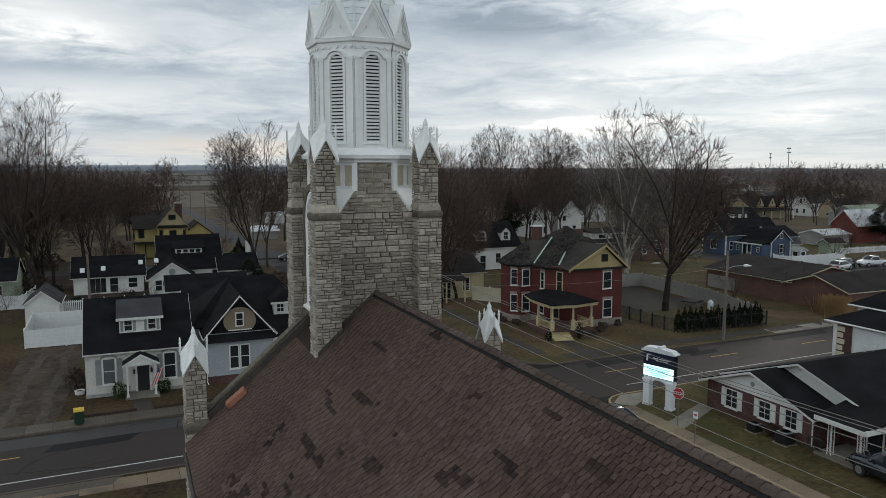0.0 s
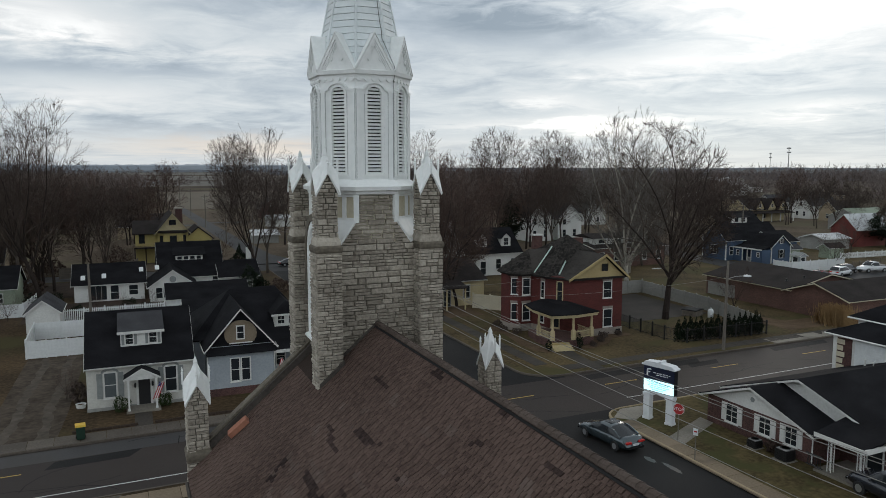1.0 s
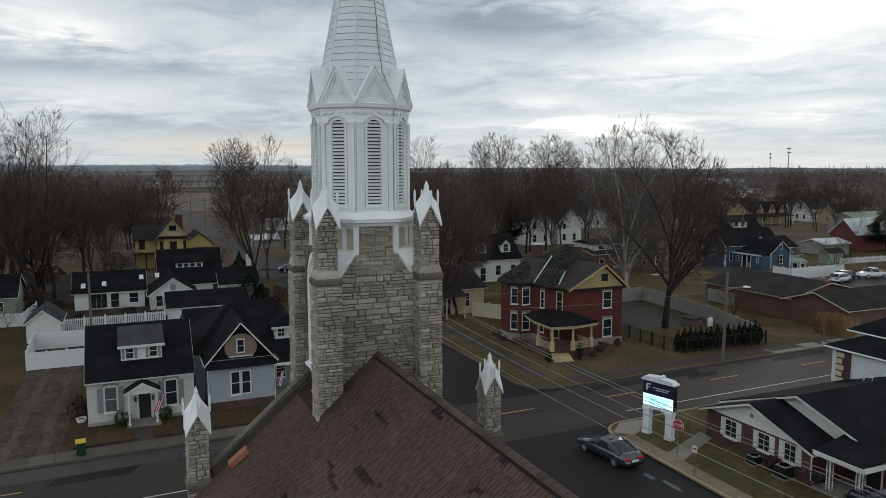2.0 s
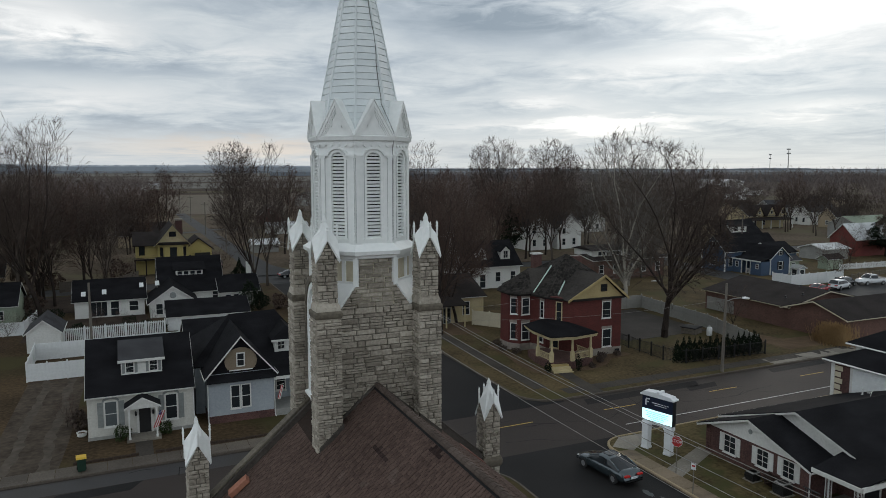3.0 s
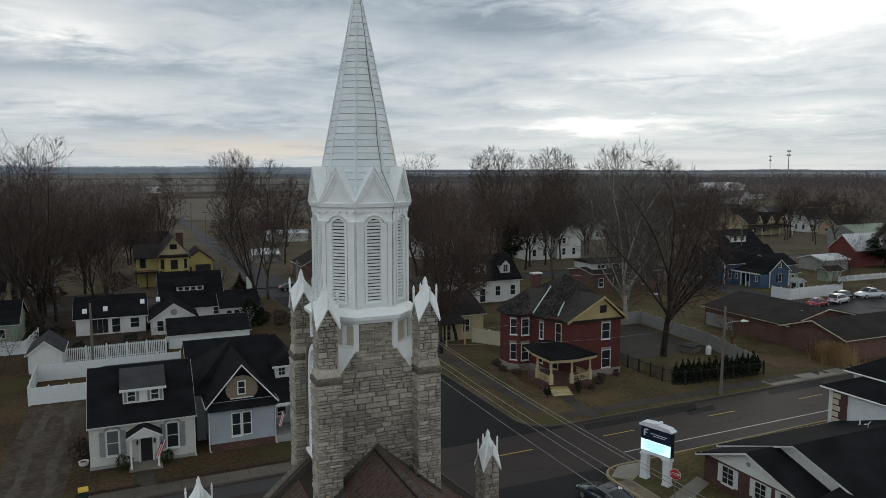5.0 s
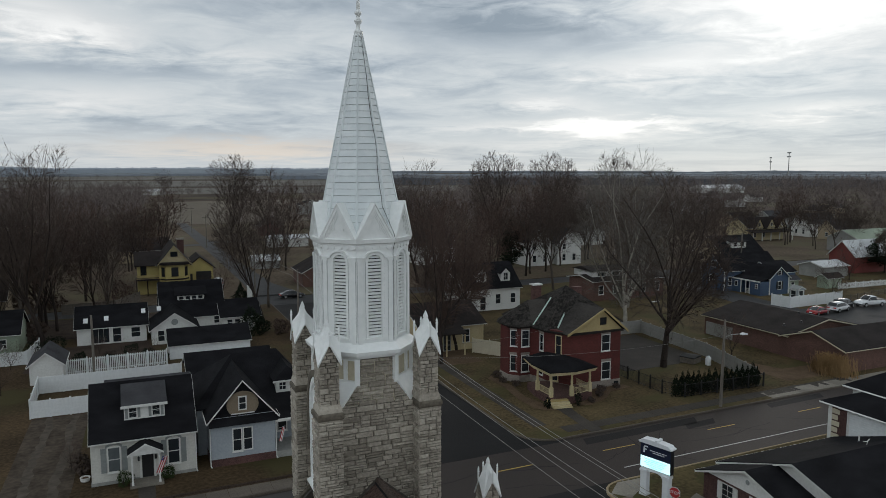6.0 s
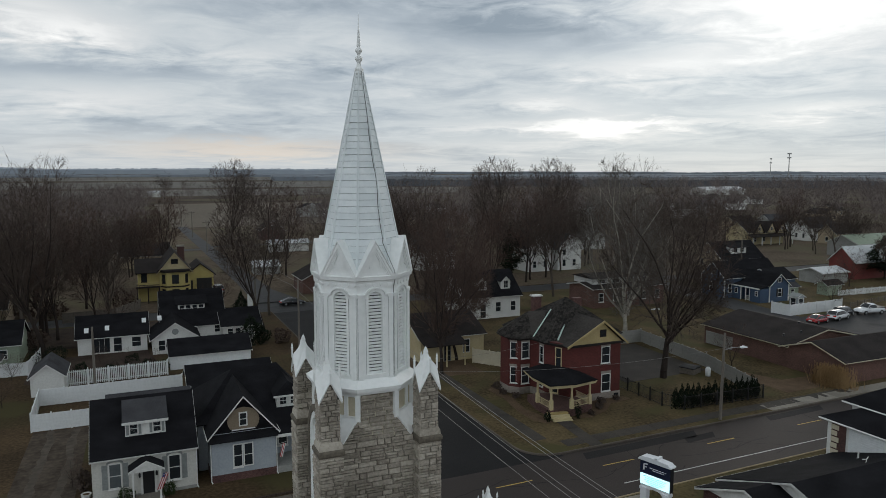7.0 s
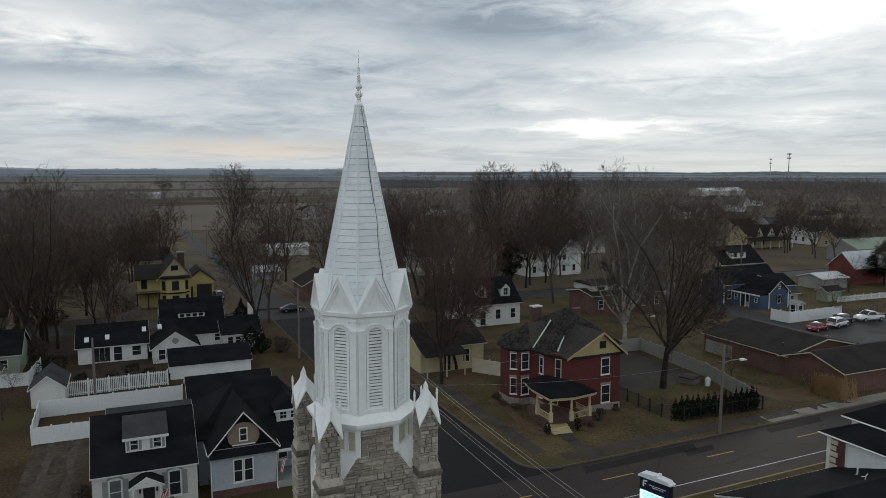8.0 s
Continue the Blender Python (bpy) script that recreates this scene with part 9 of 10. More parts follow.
# ------------------------------------------------ fences
def panel_fence(pts, h, label, mt, kind="solid", bay=2.4, name="fence"):
    f = thing(name, label, "fence")
    for a, b in zip(pts, pts[1:]):
        a, b = Vector((*a, 0)), Vector((*b, 0))
        n = max(1, round((b - a).length / bay))
        d = (b - a) / n
        rot = math.degrees(math.atan2(d.y, d.x))
        L_ = d.length
        for i in range(n + 1):
            p = a + d * i
            bm = bmesh.new()
            add_box(bm, -0.065, 0.065, -0.065, 0.065, -0.05, h + 0.08)
            add_lathe(bm, [(0.11, h + 0.08), (0.02, h + 0.18)], 4, turn=radians(45))
            part("post", bm, mt, f, m=pose(p.x, p.y, 0, 0, 0, rot))
            if i == n:
                break
            bm = bmesh.new()
            if kind == "solid":
                add_box(bm, 0.06, L_ - 0.06, -0.02, 0.02, 0.08, h - 0.06)
                add_box(bm, 0.06, L_ - 0.06, -0.035, 0.035, h - 0.10, h)
                add_box(bm, 0.06, L_ - 0.06, -0.035, 0.035, 0.05, 0.17)
            elif kind == "picket":
                add_box(bm, 0.06, L_ - 0.06, 0.0, 0.04, -0.045, 0.045)
                levels = (0.295, h - 0.205)
                pk = bmesh.new()
                add_prism(pk, [(-0.06, 0.05), (0.06, 0.05), (0.06, h - 0.06), (0, h + 0.02), (-0.06, h - 0.06)], -0.02, 0.0)
                bars, m = mesh_of(pk, "picket", mt), int(L_ / 0.2)
                xs = [0.1 + (L_ - 0.2) * k / max(1, m - 1) for k in range(m)]
            else:
                add_box(bm, 0.0, L_, -0.015, 0.015, -0.02, 0.02)
                levels = (0.17, h - 0.10)
                m = int(L_ / 0.14)
                pk = bmesh.new()
                add_box(pk, -0.009, 0.009, -0.009, 0.009, 0.05, h)
                bars, xs = mesh_of(pk, "bar", mt), [(k + 0.5) * L_ / m for k in range(m)]
            at = pose(a.x + d.x * i, a.y + d.y * i, 0, 0, 0, rot)
            if kind == "solid":
                part("panel", bm, mt, f, m=at)
                continue
            rail = mesh_of(bm, "rail", mt)
            for z in levels:
                part("rail", rail, None, f, m=at @ Matrix.Translation((0, 0, z)))
            for x in xs:
                part("picket" if kind == "picket" else "bar", bars, None, f, m=at @ Matrix.Translation((x, 0, 0)))
    return f


panel_fence([(-12.75, 82.5), (-7.5, 82.5)], 1.75, "white vinyl gate panels across the driveway", M["white_vinyl"], bay=1.8)
panel_fence([(-12.75, 82.5), (-12.9, 91.0), (1.6, 91.2)], 1.85, "solid white vinyl fence round the back yard", M["white_vinyl"])
panel_fence([(-10.7, 98.0), (0.4, 98.6)], 1.85, "white picket-topped fence behind the yard", M["white_vinyl"], "picket")
panel_fence([(-20.0, 105.0), (-15.5, 105.0), (-14.8, 112.0)], 1.7, "white vinyl fence beside the green shed", M["white_vinyl"])
panel_fence([(48.6, 72.3), (48.7, 64.6), (50.0, 62.6), (60.8, 62.2), (60.9, 63.4)], 1.45, "black metal fence round the side yard", M["black_metal"], "bars", 2.0)
panel_fence([(61.0, 63.4), (64.2, 74.5), (65.4, 89.0)], 1.8, "greyish vinyl fence along the side yard", M["grey_vinyl"])
panel_fence([(65.4, 89.0), (50.0, 89.4)], 1.9, "pale board fence behind the patio", M["grey_vinyl"])
panel_fence([(101.0, 97.5), (101.4, 93.9), (114.9, 94.4)], 2.0, "solid white vinyl fence beside the lane", M["white_vinyl"])
panel_fence([(127.0, 104.5), (146.0, 104.0)], 1.2, "white picket fence behind the parking lot", M["white_vinyl"], "picket")
panel_fence([(118.0, 95.0), (138.0, 98.5)], 1.0, "low pale rail fence by the lot", M["fence_wood"], "bars")
panel_fence([(-14.0, 137.0), (-6.0, 138.0), (-2.0, 146.0)], 1.8, "weathered board fence in the yards", M["fence_wood"])
panel_fence([(37.6, 88.5), (40.5, 84.5)], 1.9, "cream board gate between the houses", M["cream"])

def lawn_edging(x0, x1, off):
    root = thing("lawn_edging", "low dark mossy stone edging along the front lawn", "edging")
    rnd = random.Random(12)
    x = x0
    while x < x1:
        l = rnd.uniform(0.5, 0.9)
        bm = bmesh.new()
        add_box(bm, 0.01, l - 0.01, -0.09, 0.09, -0.04, rnd.uniform(0.13, 0.19))
        bmesh.ops.bevel(bm, geom=bm.edges[:], offset=0.02, segments=1, affect="EDGES")
        part("stone", bm, M["mulch"], root, m=pose(x, street_y(x, off) + rnd.uniform(-0.03, 0.03), 0, 0, 0, rnd.uniform(-2, 4)))
        x += l


lawn_edging(-7.4, -3.5, FAR + 2.15)
lawn_edging(-2.1, 16.0, FAR + 2.15)
# arborvitae hedge
hedge_rnd = random.Random(9)
cone = leaf_clump((0, 0, 1.0), 0.46, 0.46, 0.95, 900, 0.09, 71)
vv = np.empty(len(cone.vertices) * 3)
cone.vertices.foreach_get("co", vv)
vv = vv.reshape(-1, 3)
k_ = np.clip(1.25 - vv[:, 2] / 2.0, 0.08, 1.1)
vv[:, 0] *= k_
vv[:, 1] *= k_
vv[:, 2] = vv[:, 2] * 1.1
cone.vertices.foreach_set("co", vv.ravel())
cone.materials.append(M["evergreen"])
for i in range(16):
    x = 49.3 + i * 0.74
    s = hedge_rnd.uniform(1.0, 1.28)
    a = thing("arborvitae", "narrow dark green arborvitae in a hedge row", "shrub", pose(x, 63.2 - 0.03 * i + hedge_rnd.uniform(-0.1, 0.1), 0, 0, 0, hedge_rnd.uniform(0, 360)) @ Matrix.Scale(s, 4), group="hedge row")
    bm = bmesh.new()
    add_tube(bm, [(0, 0, -0.05), (0, 0, 1.0)], [0.05, 0.02], 5)
    part("stem", bm, M["bark_dark"], a)
    part("foliage", cone, None, a, "dense dark green sprays")


def conifer(x, y, h, r, seed, label):
    c = thing("conifer", label, "conifer", pose(x, y, 0))
    bm = bmesh.new()
    add_tube(bm, [(0, 0, -0.1), (0, 0, h * 0.95)], [h * 0.02, 0.03], 6)
    part("trunk", bm, M["bark_dark"], c)
    me = leaf_clump((0, 0, 0), 1, 1, 1, 7000, 0.05, seed)
    v = np.empty(len(me.vertices) * 3)
    me.vertices.foreach_get("co", v)
    v = v.reshape(-1, 3)
    z = (v[:, 2] + 1.2) / 2.4
    k = np.clip(1.15 - z, 0.05, 1) * (1 + 0.25 * np.sin(z * 40 + np.arctan2(v[:, 1], v[:, 0]) * 3))
    out = np.stack([v[:, 0] * k * r, v[:, 1] * k * r, h * (0.06 + 0.94 * z)], 1)
    me.vertices.foreach_set("co", out.ravel())
    me.materials.append(M["evergreen"])
    part("foliage", me, None, c, "dark drooping needles")


conifer(79.5, 154.0, 13.0, 3.4, 3, "dark green spruce behind the white house")
conifer(157.0, 116.0, 11.0, 5.0, 6, "broad dark evergreen near the red barn")
bramble_rnd = random.Random(9)
for k in range(22):
    x, y = bramble_rnd.uniform(-46, -12), bramble_rnd.uniform(118.5, 132)
    if k >= 14:
        x, y = bramble_rnd.uniform(-34, -5), bramble_rnd.uniform(143.5, 150)
    shrub(x, y, bramble_rnd.uniform(1.4, 2.6), bramble_rnd.uniform(2.0, 4.2), 200 + k, "brown leafless bramble thicket under the trees", M["thicket"], 520, 0.22)
for x, y, h, r in ((-9.5, 103.5, 1.3, 0.8), (-6.2, 102.4, 1.0, 0.7), (-3.6, 104.8, 1.5, 0.9), (-12.0, 104.0, 1.8, 1.0), (-1.6, 103.0, 1.2, 0.8), (-15.0, 108.5, 2.2, 1.2)):
    shrub(x, y, r, h, int(x * 3 + 60), "rounded dark evergreen bush in the garden bed", M["evergreen"], 600, 0.10)
conifer(12.6, 121.5, 6.5, 2.2, 8, "dark ivy-covered evergreen at the yard's corner")
shrub(-13.0, 112.0, 1.4, 1.8, 61, "dark evergreen bush in the back yard", M["evergreen"], 900, 0.10)
shrub(-6.0, 104.0, 0.9, 1.0, 62, "brown winter bush in the back yard", M["twig"], 500, 0.12)
shrub(-3.5, 103.0, 0.9, 0.9, 63, "brown winter bush in the back yard", M["twig"], 500, 0.12)
shrub(12.5, 110.6, 1.6, 3.9, 71, "tall dark evergreen bush beside the white house", M["evergreen"], 1500, 0.16)
shrub(13.9, 110.2, 1.1, 2.4, 72, "dark evergreen bush beside the white house", M["evergreen"], 900, 0.14)
shrub(16.6, 109.4, 1.2, 2.2, 73, "brown leafless bush at the street corner", M["thicket"], 700, 0.16)
shrub(0.0, 100.6, 0.9, 1.2, 64, "dark evergreen bush beside the garage", M["evergreen"], 700, 0.10)


# tall dry grass beside the brick building
def dry_grass():
    rnd = np.random.RandomState(12)
    n = 1500
    bx = rnd.normal(72.3, 0.7, n)
    by = rnd.normal(62.6, 1.0, n)
    h = rnd.uniform(0.9, 2.5, n)
    dx, dy = rnd.normal(0, 0.3, n), rnd.normal(0, 0.3, n)
    w = 0.03
    q = np.stack([np.stack([bx - w, by, bx * 0 - 0.02], 1), np.stack([bx + w, by, bx * 0 - 0.02], 1), np.stack([bx + dx + w * 0.5, by + dy, h], 1), np.stack([bx + dx - w * 0.5, by + dy, h], 1)], 1).reshape(-1, 3)
    me = bpy.data.meshes.new("dry_grass")
    me.from_pydata(q.tolist(), [], np.arange(4 * n).reshape(-1, 4).tolist())
    me.materials.append(M["dry_grass"])
    tagged(part("tall_grass", me, None, None, "clump of tall dry ornamental grass"), "", "grass", "", "stuff")


dry_grass()


# ------------------------------------------------ cars
def car(x, y, turn, paint, label, length=4.9, width=1.85, height=1.45, style="sedan", base=0.0):
    c = thing("car", label, "car", pose(x, y, base, 0, 0, turn))
    L2, W2, H = length / 2, width / 2, height
    belt = H * 0.62
    if style == "sedan":
        prof = [(-L2, 0.42), (-L2 + 0.05, 0.28), (L2 - 0.05, 0.26), (L2, 0.45), (L2 - 0.14, 0.76), (L2 * 0.48, belt * 1.04), (-L2 * 0.58, belt * 1.10), (-L2 + 0.05, belt * 1.10)]
        roof = [(L2 * 0.46, belt * 1.02), (L2 * 0.08, H), (-L2 * 0.34, H - 0.02), (-L2 * 0.76, belt * 1.05)]
    elif style == "pickup":
        prof = [(-L2, 0.5), (-L2, 0.42), (L2 - 0.05, 0.38), (L2, 0.6), (L2 - 0.04, 0.98), (L2 * 0.42, belt * 1.02), (-L2 + 0.02, belt * 1.0)]
        roof = [(L2 * 0.42, belt), (L2 * 0.2, H), (-L2 * 0.18, H), (-L2 * 0.24, belt)]
    else:
        prof = [(-L2, 0.5), (-L2 + 0.05, 0.32), (L2 - 0.05, 0.32), (L2, 0.5), (L2 - 0.05, 0.92), (L2 * 0.48, belt * 1.03), (-L2 + 0.04, belt * 1.04)]
        roof = [(L2 * 0.46, belt), (L2 * 0.15, H), (-L2 * 0.75, H - 0.03), (-L2 * 0.94, belt)]
    # body: rounded sections along its length, narrowing at both ends
    tops = sorted(p for p in prof if p[1] > 0.55 or abs(p[0]) > L2 - 0.02)
    low_z = min(p[1] for p in prof)

    def top_at(q):
        pts = [p for p in tops if p[1] >= 0.42]
        for (xa, za), (xb, zb) in zip(pts, pts[1:]):
            if xa <= q <= xb and xb > xa:
                return za + (zb - za) * (q - xa) / (xb - xa)
        return pts[0][1] if q < 0 else pts[-1][1]
    bm = bmesh.new()
    prev = None
    n = 18
    for i in range(n + 1):
        u = -1 + 2 * i / n
        q = L2 * u
        end = abs(u) ** 5
        w_ = W2 * (1 - 0.20 * end)
        lo_ = low_z + 0.10 * end
        hi_ = top_at(q) - (0.07 * end if u > 0 else 0.02 * end)
        sec = [(-w_ * 0.90, lo_), (-w_, lo_ + 0.14), (-w_, lo_ + (hi_ - lo_) * 0.55), (-w_ * 0.955, hi_ - 0.10), (-w_ * 0.84, hi_ - 0.015), (-w_ * 0.4, hi_ + 0.015)]
        sec = sec + [(-y_, z_) for y_, z_ in reversed(sec)]
        row = [bm.verts.new((q, y_, z_)) for y_, z_ in sec]
        if prev:
            for k in range(len(row)):
                bm.faces.new((prev[k], row[k], row[(k + 1) % len(row)], prev[(k + 1) % len(row)]))
        else:
            bm.faces.new(row)
        prev = row
    bm.faces.new(prev[::-1])
    bmesh.ops.recalc_face_normals(bm, faces=bm.faces)
    body = part("body", bm, paint, c, "", smooth=True)
    ti = W2 * 0.78
    # cabin: a loft of rounded sections, glass between the pillars and a painted roof
    x_a, x_b, x_c, x_d = roof[0][0], roof[1][0], roof[2][0], roof[3][0]
    stations = [x_a, x_a + (x_b - x_a) * 0.5, x_b, x_b + (x_c - x_b) * 0.36, x_b + (x_c - x_b) * 0.72, x_c, x_c + (x_d - x_c) * 0.5, x_d]
    heights = [0.10, 0.62, 0.94, 1.0, 0.985, 0.92, 0.60, 0.16]
    rows = []
    for q, hq in zip(stations, heights):
        zt = belt + (H - belt) * hq
        wb = W2 * 0.93
        wt = wb + (ti - wb) * hq
        rows.append([Vector((q, -wb, belt - 0.02)), Vector((q, -(wb + (wt - wb) * 0.85), belt + (zt - belt) * 0.80)), Vector((q, -wt * 0.86, zt - 0.02 * hq)), Vector((q, 0, zt + 0.03 * hq)),
                     Vector((q, wt * 0.86, zt - 0.02 * hq)), Vector((q, wb + (wt - wb) * 0.85, belt + (zt - belt) * 0.80)), Vector((q, wb, belt - 0.02))])
    glass_bm, paint_bm = bmesh.new(), bmesh.new()
    for a in range(7):
        for b in range(6):
            is_roof = 2 <= a <= 4 and b in (1, 2, 3, 4)
            tgt = paint_bm if is_roof else glass_bm
            f4 = (rows[a][b], rows[a][b + 1], rows[a + 1][b + 1], rows[a + 1][b])
            tgt.faces.new([tgt.verts.new(p) for p in f4])
    for q in (glass_bm, paint_bm):
        bmesh.ops.remove_doubles(q, verts=q.verts, dist=0.0008)
        bmesh.ops.recalc_face_normals(q, faces=q.faces)
    part("glasshouse", glass_bm, M["glass"], body, "dark tinted windows", smooth=True)
    part("roof", paint_bm, paint, body, smooth=True)
    for a0, a1 in ((0, 2), (7, 5)):
        for b in (1, 5):
            bm = bmesh.new()
            mids = [rows[k][b].lerp(rows[k][2 if b == 1 else 4], 0.5) for k in range(min(a0, a1), max(a0, a1) + 1)]
            add_tube(bm, mids, 0.05, 5)
            part("pillar", bm, paint, body)
    if style != "pickup":
        for k in (3, 4) if style == "suv" else (4,):
            for b, c_ in ((0, 1), (6, 5)):
                bm = bmesh.new()
                add_tube(bm, [rows[k][b], rows[k][c_]], 0.03, 5)
                part("pillar", bm, M["black_metal"], body)
    if style == "sedan":
        bm = bmesh.new()
        add_slab(bm, [(x_b - 0.12, -0.42, H + 0.018), (x_b - 0.12, 0.42, H + 0.018), (x_b - 0.75, 0.42, H + 0.034), (x_b - 0.75, -0.42, H + 0.034)], 0.02)
        part("sunroof", bm, M["glass"], body, "dark glass sunroof")
        for k in (x_b - 0.35, -L2 * 0.05 - 0.9):
            for s in (-1, 1):
                box_part("door_handle", (k - 0.1, k + 0.1, s * (W2 + 0.004) - 0.012, s * (W2 + 0.004) + 0.012, belt - 0.12, belt - 0.09), M["rim"], body, "chrome door handle")
    for px in (L2 * 0.60, -L2 * 0.60):
        for s in (-1, 1):
            r_ = 0.34 if style == "sedan" else 0.39
            bm = bmesh.new()
            add_lathe(bm, [(r_ * 0.62, -0.11), (r_, -0.1), (r_, 0.1), (r_ * 0.62, 0.11)], 18)
            w = part("wheel", shift(bm, pose(0, 0, 0, 90, 0, 0)), M["tyre"], c, "black tyre", pose(px, s * (W2 - 0.08), r_))
            bm = bmesh.new()
            add_lathe(bm, [(r_ * 0.6, -0.115), (r_ * 0.3, -0.12), (r_ * 0.25, 0.12), (r_ * 0.6, 0.115)], 10)
            part("rim", shift(bm, pose(0, 0, 0, 90, 0, 0)), M["rim"], w, "alloy rim")
    for s in (-1, 1):
        box_part("headlight", (L2 - 0.22, L2 - 0.012, s * W2 * 0.56 - 0.17, s * W2 * 0.56 + 0.17, 0.50, 0.60), M["lamp_clear"], body, "clear headlight", 0.02)
        box_part("tail_light", (-L2 - 0.012, -L2 + 0.16, s * W2 * 0.58 - 0.22, s * W2 * 0.58 + 0.22, belt * 0.76, belt * 0.90), M["lamp_red"], body, "red tail light", 0.02)
        bm = bmesh.new()
        add_lathe(bm, [(0.05, -0.1), (0.1, -0.05), (0.1, 0.05), (0.05, 0.1)], 8)
        part("mirror", shift(bm, pose(roof[0][0] - 0.25, s * (W2 + 0.06), belt + 0.06, 90, 0, 0)), paint, body)
    box_part("number_plate", (-L2 - 0.015, -L2 + 0.02, -0.26, 0.26, 0.55, 0.68), M["sign_white"], body, "blank number plate")
    box_part("bumper", (-L2 - 0.02, -L2 + 0.1, -W2 * 0.78, W2 * 0.78, 0.36, 0.46), M["black_metal"], body, "dark lower bumper")
    if style == "pickup":
        box_part("cargo_bed", (-L2 + 0.1, -L2 * 0.28, -W2 + 0.12, W2 - 0.12, belt * 0.9, belt * 1.02), M["black_metal"], body, "dark truck bed")
    return c


car(26.05, 43.5, 95, M["car_slate"], "slate grey sedan waiting at the street corner", 4.95, 1.86, 1.47, base=Z_ROAD + 0.004)
car(34.6, 29.3, 84, M["car_navy"], "dark navy pickup parked beside the office entrance", 5.5, 1.95, 1.85, "pickup")
car(101.0, 88.0, 10, M["car_red"], "red sedan parked in the lot", 4.6, 1.8, 1.42, base=0.03)
car(106.6, 88.6, 12, M["car_white"], "white estate car parked in the lot", 4.9, 1.9, 1.72, "suv", base=0.03)
car(110.2, 90.4, 12, M["car_black"], "black estate car parked in the lot", 4.9, 1.9, 1.7, "suv", base=0.03)
car(116.0, 89.8, 172, M["car_white"], "white pickup truck parked in the lot", 5.7, 2.0, 1.9, "pickup", base=0.03)
car(24.4, 139.6, 4, M["car_black"], "dark blue car on the back street", 4.7, 1.8, 1.45, base=Z_ROAD + 0.01)
car(13.0, 158.5, 95, M["car_silver"], "silver estate car in the yellow house's drive", 4.7, 1.9, 1.8, "suv")


def covered_spa(x, y):
    t = thing("hot_tub", "low square hot tub under a dull black cover on the patio", "hot tub", pose(x, y, 0.0, 0, 0, 22))
    box_part("tub", (-1.0, 1.0, -0.95, 0.95, -0.02, 0.72), M["fence_wood"], t, "dark stained wooden side panels", 0.06)
    bm = bmesh.new()
    add_prism(bm, [(-1.06, 0.70), (1.06, 0.70), (1.06, 0.82), (0.0, 0.96), (-1.06, 0.82)], -1.0, 1.0)
    bmesh.ops.bevel(bm, geom=bm.edges[:], offset=0.03, segments=2, affect="EDGES")
    part("cover", bm, M["tyre"], t, "dull black padded cover")


covered_spa(60.6, 73.4)
jug = thing("water_tank", "small upright white plastic tank beside the vinyl fence", "tank", pose(61.6, 71.4, 0.0))
bm = bmesh.new()
add_lathe(bm, [(0.30, -0.02), (0.34, 0.05), (0.34, 0.85), (0.26, 1.02), (0.12, 1.08), (0.12, 1.16), (0.10, 1.17)], 14)
part("body", bm, M["white_vinyl"], jug, smooth=True)
bm = bmesh.new()
add_lathe(bm, [(0.14, 1.15), (0.14, 1.22), (0.05, 1.24)], 12)
part("cap", bm, M["grey_shutter"], jug, "grey screw cap")
car(132.0, 130.5, 0, M["car_black"], "dark pickup parked on the far street", 5.6, 2.0, 1.9, "pickup")

# rain puddles on the side street
for (x, y, a, b) in ((26.5, 39.9, 0.22, 0.6), (26.9, 38.3, 0.2, 0.9)):
    bm = bmesh.new()
    n = 29
    pts = [(x + a * math.cos(2 * math.pi * i / n) * random.uniform(0.75, 1.15), y + b * math.sin(2 * math.pi * i / n) * random.uniform(0.75, 1.15)) for i in range(n)]
    add_prism(bm, pts, Z_ROAD - 0.02, Z_ROAD + 0.010, "z")
    single("puddle", bm, M["puddle"], "shallow rain puddle on dark asphalt", "puddle", kind="structure")

# spots of old snow and white litter
for (x, y, a, b) in ((96.5, 89.5, 1.2, 2.6), (98.0, 84.0, 0.9, 2.4), (88.0, 82.0, 1.2, 0.8), (84.0, 108.0, 0.9, 0.5), (132.0, 134.5, 3.0, 0.9)):
    bm = bmesh.new()
    n = 11
    pts = [(x + a * math.cos(2 * math.pi * i / n) * random.uniform(0.7, 1.2), y + b * math.sin(2 * math.pi * i / n) * random.uniform(0.7, 1.2)) for i in range(n)]
    add_prism(bm, pts, -0.05, 0.10, "z")
    single("snow_patch", bm, M["snow"], "thin patch of melting old snow", "snow", kind="structure")


# mobile-phone masts on the horizon
def mast(x, y, h, w, label):
    t = thing("radio_mast", label, "mast", pose(x, y, 0))
    bm = bmesh.new()
    add_tube(bm, [(0, 0, -1), (0, 0, h)], [w, w * 0.5], 6)
    part("pole", bm, M["ac_metal"], t, "thin grey mast")
    for z in (h - 2, h - 12):
        bm = bmesh.new()
        add_lathe(bm, [(w * 3.2, z - 1.5), (w * 3.4, z), (w * 3.2, z + 1.5)], 6)
        part("antenna_ring", bm, M["ac_metal"], t, "ring of pale antennas")


mast(1495, 1310, 66, 1.5, "tall grey phone mast on the horizon")
mast(1500, 1370, 54, 0.9, "thin grey radio mast on the horizon")
